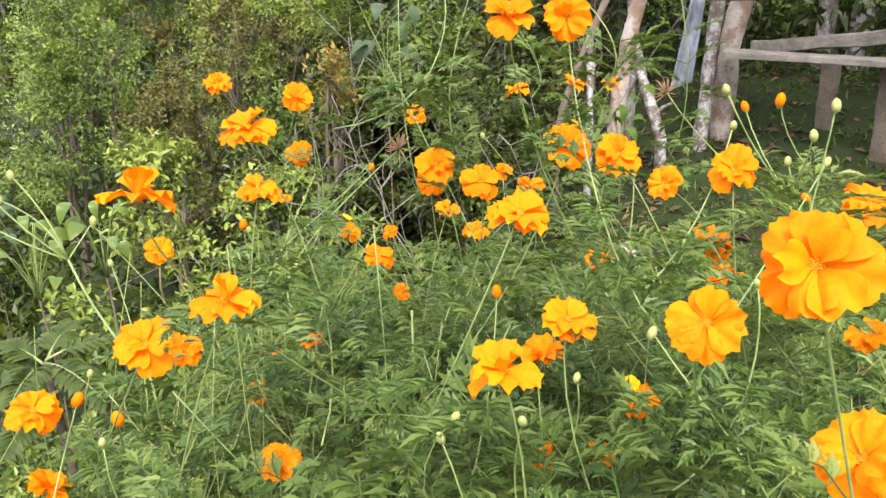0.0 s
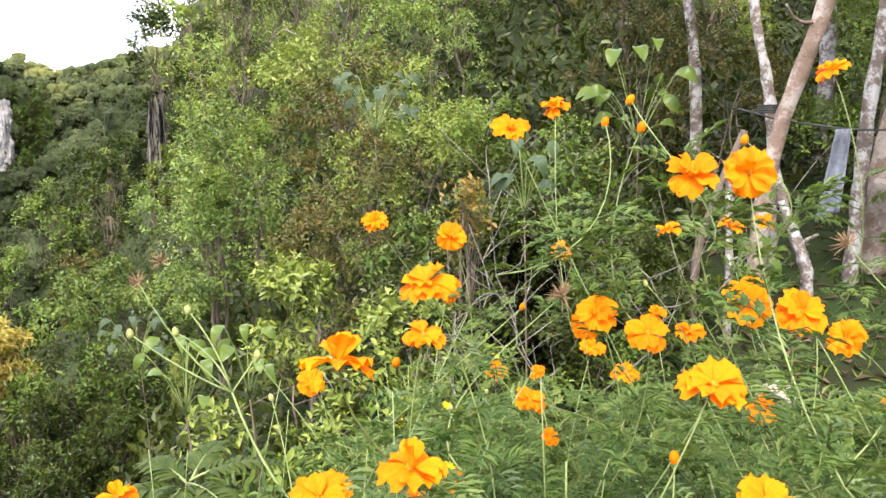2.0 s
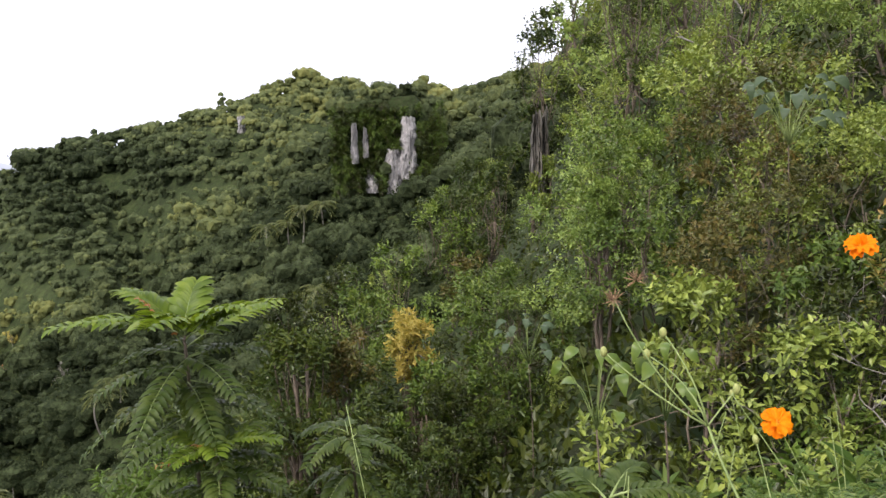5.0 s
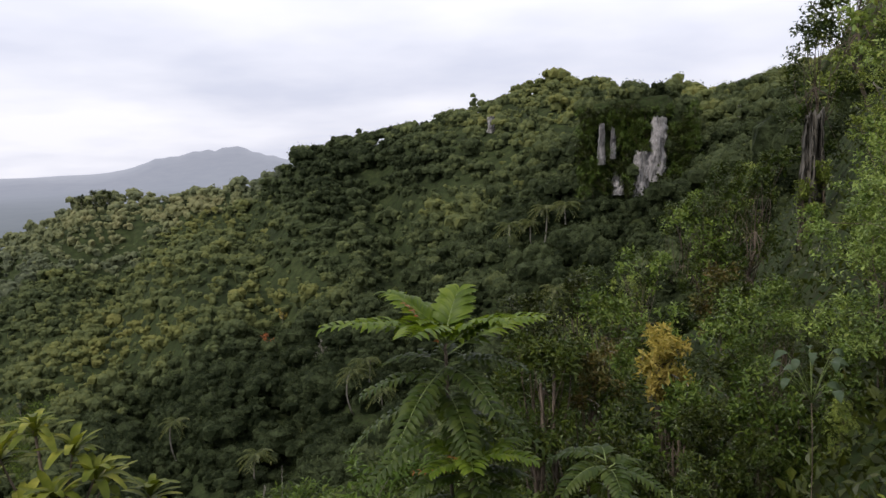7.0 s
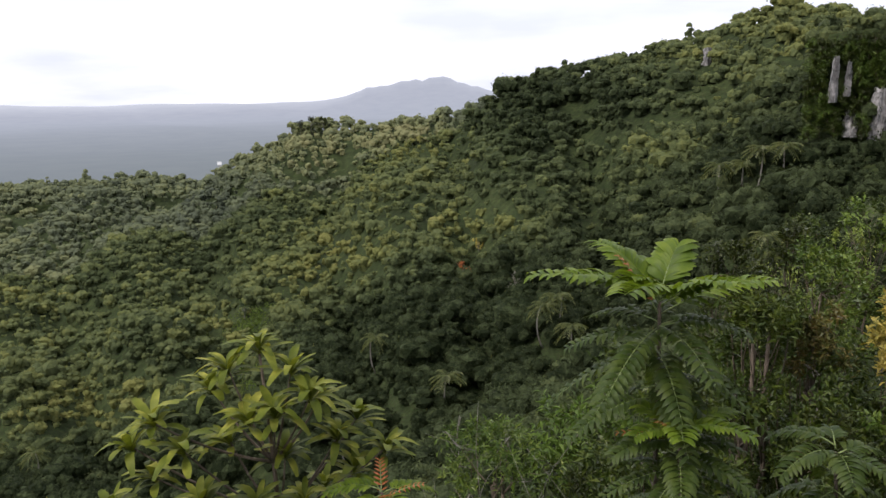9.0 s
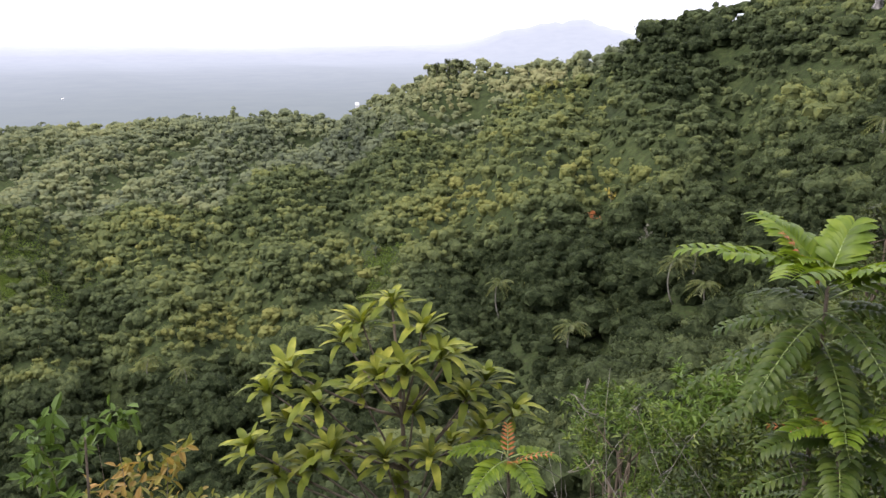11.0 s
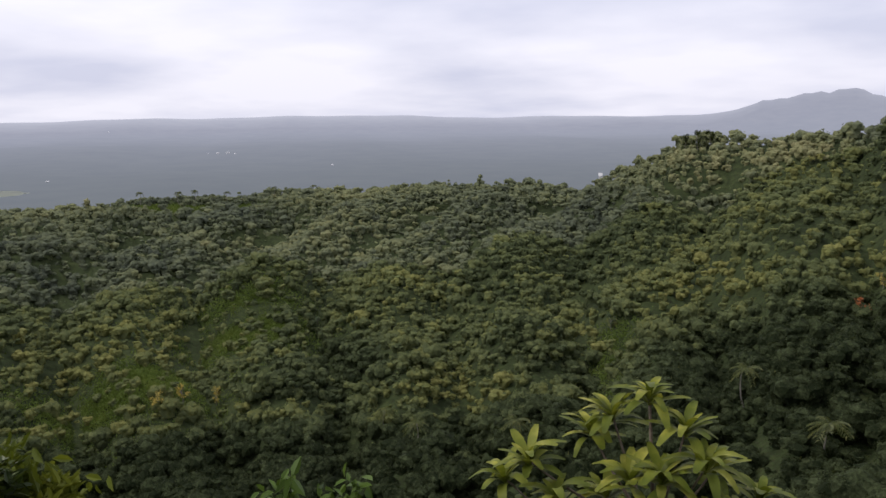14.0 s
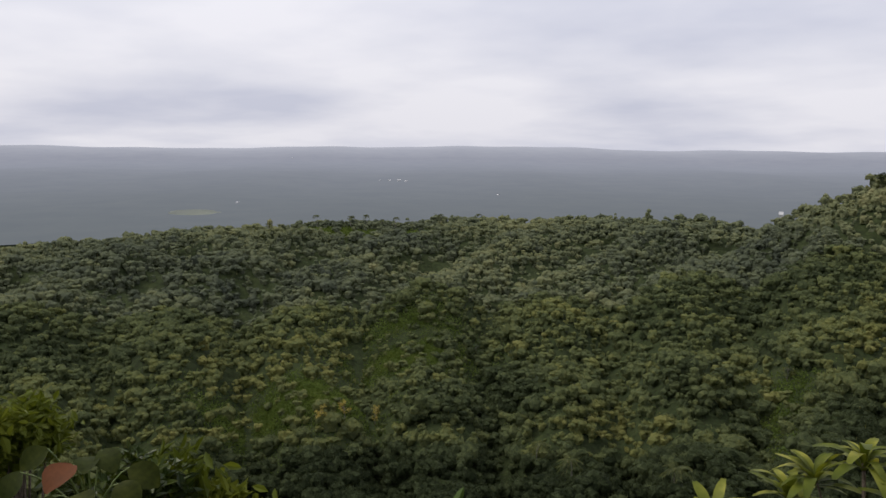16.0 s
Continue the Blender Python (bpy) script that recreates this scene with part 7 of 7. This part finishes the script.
def lone_tree(az, el, mat, label, width=4.0, tall=7.5, n=420, card=0.75, bark=M_TWIG):
    ob = woody("tree", width, tall, n, card, 0.7, mat, label, "tree", 14, 1, bark, "card", 0.16, 0.3, 0.3)
    ob.location = where(az, el)
    return ob


cling_kinds = [woody("shrub", 1.5, 2.2, 520, 0.24, 0.7, m, w, "shrub", 9, 1, M_BARK, "card", 0.06, 0.05, 0.34) for m, w in ((M_DARK, "dark green shrub clinging to the rock"), (M_SHRUB, "green shrub clinging to the rock"), (M_DEEP, "deep green shrub on the ledge of the rock"))]
places = []
for k in range(400):
    az, el = rng.uniform(-18.0, -10.0), rng.uniform(-2.9, 3.0)
    if any(abs(az - c[0]) < c[3] * 0.5 + 0.16 and c[1] - 0.5 < el < c[2] + 0.1 for c in CLIFFS):
        continue
    places.append((spot(az, el - 0.45, BLUFF_R - 0.5 + 0.9 * (el + 1)), int(rng.choice(3, p=(0.25, 0.45, 0.3))), rng.uniform(0.8, 1.6), rng.uniform(0, 360), 0.0))
spread(cling_kinds, places, "shrubs on the rock bluff")

for az, wide, tall in ((23.2, 5.0, 10.5), (24.0, 5.5, 12.0), (24.9, 4.8, 10.5)):
    ob = lone_tree(az, -3.0, M_DARK, "large dark round-crowned tree on the ridge", wide, tall, 900)
    ob.location = on_ground(az, float(np.interp(az, RIDGE_AZ, RIDGE_R)) * 1.0)
lone_tree(13.2, -13.6, M_RED, "tree with orange-red blossom on the wooded slope", 2.6, 6, 200, 0.6)
lone_tree(12.1, -12.0, M_YELLOW, "tree with yellow-orange blossom on the slope", 2.4, 6, 180, 0.6)
lone_tree(9.3, -15.0, M_TWIG, "pale leafless tree standing in the woods", 2.2, 7, 60, 0.5)
lone_tree(63.2, -20.8, M_YELLOW, "bush with yellow blossom at the foot of the slope", 3.2, 9, 260, 0.6)
lone_tree(61.5, -20.6, M_YELLOW, "bush with yellow blossom at the foot of the slope", 3.0, 8.5, 240, 0.6)
lone_tree(59.2, -20.9, M_YELLOW, "bush with yellow blossom at the foot of the slope", 3.0, 8.5, 240, 0.6)
lone_tree(48.8, -16.2, M_GREY, "pale flowering tree on the wooded slope", 3.0, 6, 220, 0.6)
lone_tree(51.5, -15.8, M_GREY, "pale flowering tree on the wooded slope", 2.8, 6, 220, 0.6)
lone_tree(29.6, -16.0, M_GREY, "pale green tree on the spur", 2.6, 6, 200, 0.6)


def house(place, w, d, h, turn, label):
    root = empty("house", place, label, "house", "small white houses on the plain")
    root.rotation_euler = (0, 0, radians(turn))
    bm = bmesh.new()
    bmesh.ops.create_cube(bm, size=1)
    bmesh.ops.scale(bm, vec=(w, d, h), verts=bm.verts)
    bmesh.ops.translate(bm, vec=(0, 0, h / 2), verts=bm.verts)
    part("wall", bm, M_WHITE, root)
    bm = bmesh.new()
    e = 0.08 * w
    vs = [bm.verts.new(c) for c in ((-w / 2 - e, -d / 2 - e, h), (w / 2 + e, -d / 2 - e, h), (w / 2 + e, d / 2 + e, h), (-w / 2 - e, d / 2 + e, h), (-w / 2 - e, 0, h * 1.5), (w / 2 + e, 0, h * 1.5))]
    for f in ((0, 1, 5, 4), (2, 3, 4, 5), (1, 2, 5), (3, 0, 4), (3, 2, 1, 0)):
        bm.faces.new([vs[k] for k in f])
    part("roof", bm, M_ROOF, root)
    return root


hx = on_ground(30.6, 720)
house((hx.x, hx.y, 1.5 - 720 * math.tan(radians(5.35))), 3.2, 3, 5.2, 30, "small white house behind the ridge")
for az, el, w in ((58.1, -3.1, 7), (57.4, -3.1, 9), (56.9, -3.15, 6), (50.1, -4.1, 5), (69.0, -4.7, 5), (65.1, -1.7, 8), (58.8, -3.05, 5)):
    a = radians(az)
    r = (1.5 - PLAIN - 1) / math.tan(radians(-el))
    x, y = -math.sin(a) * r, math.cos(a) * r
    house((x, y, float(far_land(np.array([x]), np.array([y]))[0]) - 0.3), w, w * 0.6, w * 0.3, az + rng.uniform(-40, 40), "tiny white house on the hazy plain")

M_FIELD = surface("hazy_field", (0.1, 0.115, 0.1), (0.14, 0.155, 0.12), 0.02, 0.95, 0.1)


def field(az, r, w, d):
    a = radians(az)
    n = 18
    V, F = [], []
    for i in range(n):
        for j in range(n):
            u, v = j / (n - 1) * 2 - 1, i / (n - 1) * 2 - 1
            k = math.sqrt(max(0.02, 1 - v * v)) * (1 + 0.5 * noise.noise(Vector((v * 3, 7 if u > 0 else 2, az))))
            x, y = u * w / 2 * k, r + v * d / 2
            px_, py_ = x * math.cos(a) - y * math.sin(a), x * math.sin(a) + y * math.cos(a)
            V.append((px_, py_, float(far_land(np.array([px_]), np.array([py_]))[0]) + 1.5))
    for i in range(n - 1):
        for j in range(n - 1):
            F += [i * n + j, i * n + j + 1, (i + 1) * n + j + 1, (i + 1) * n + j]
    ob = new("field", mesh_of("field", V, F, np.full(len(F) // 4, 4), mat=M_FIELD))
    return tagged(ob, "pale green open field on the hazy plain", "field")


field(72.0, 1310, 78, 95)
field(87.0, 1330, 60, 80)
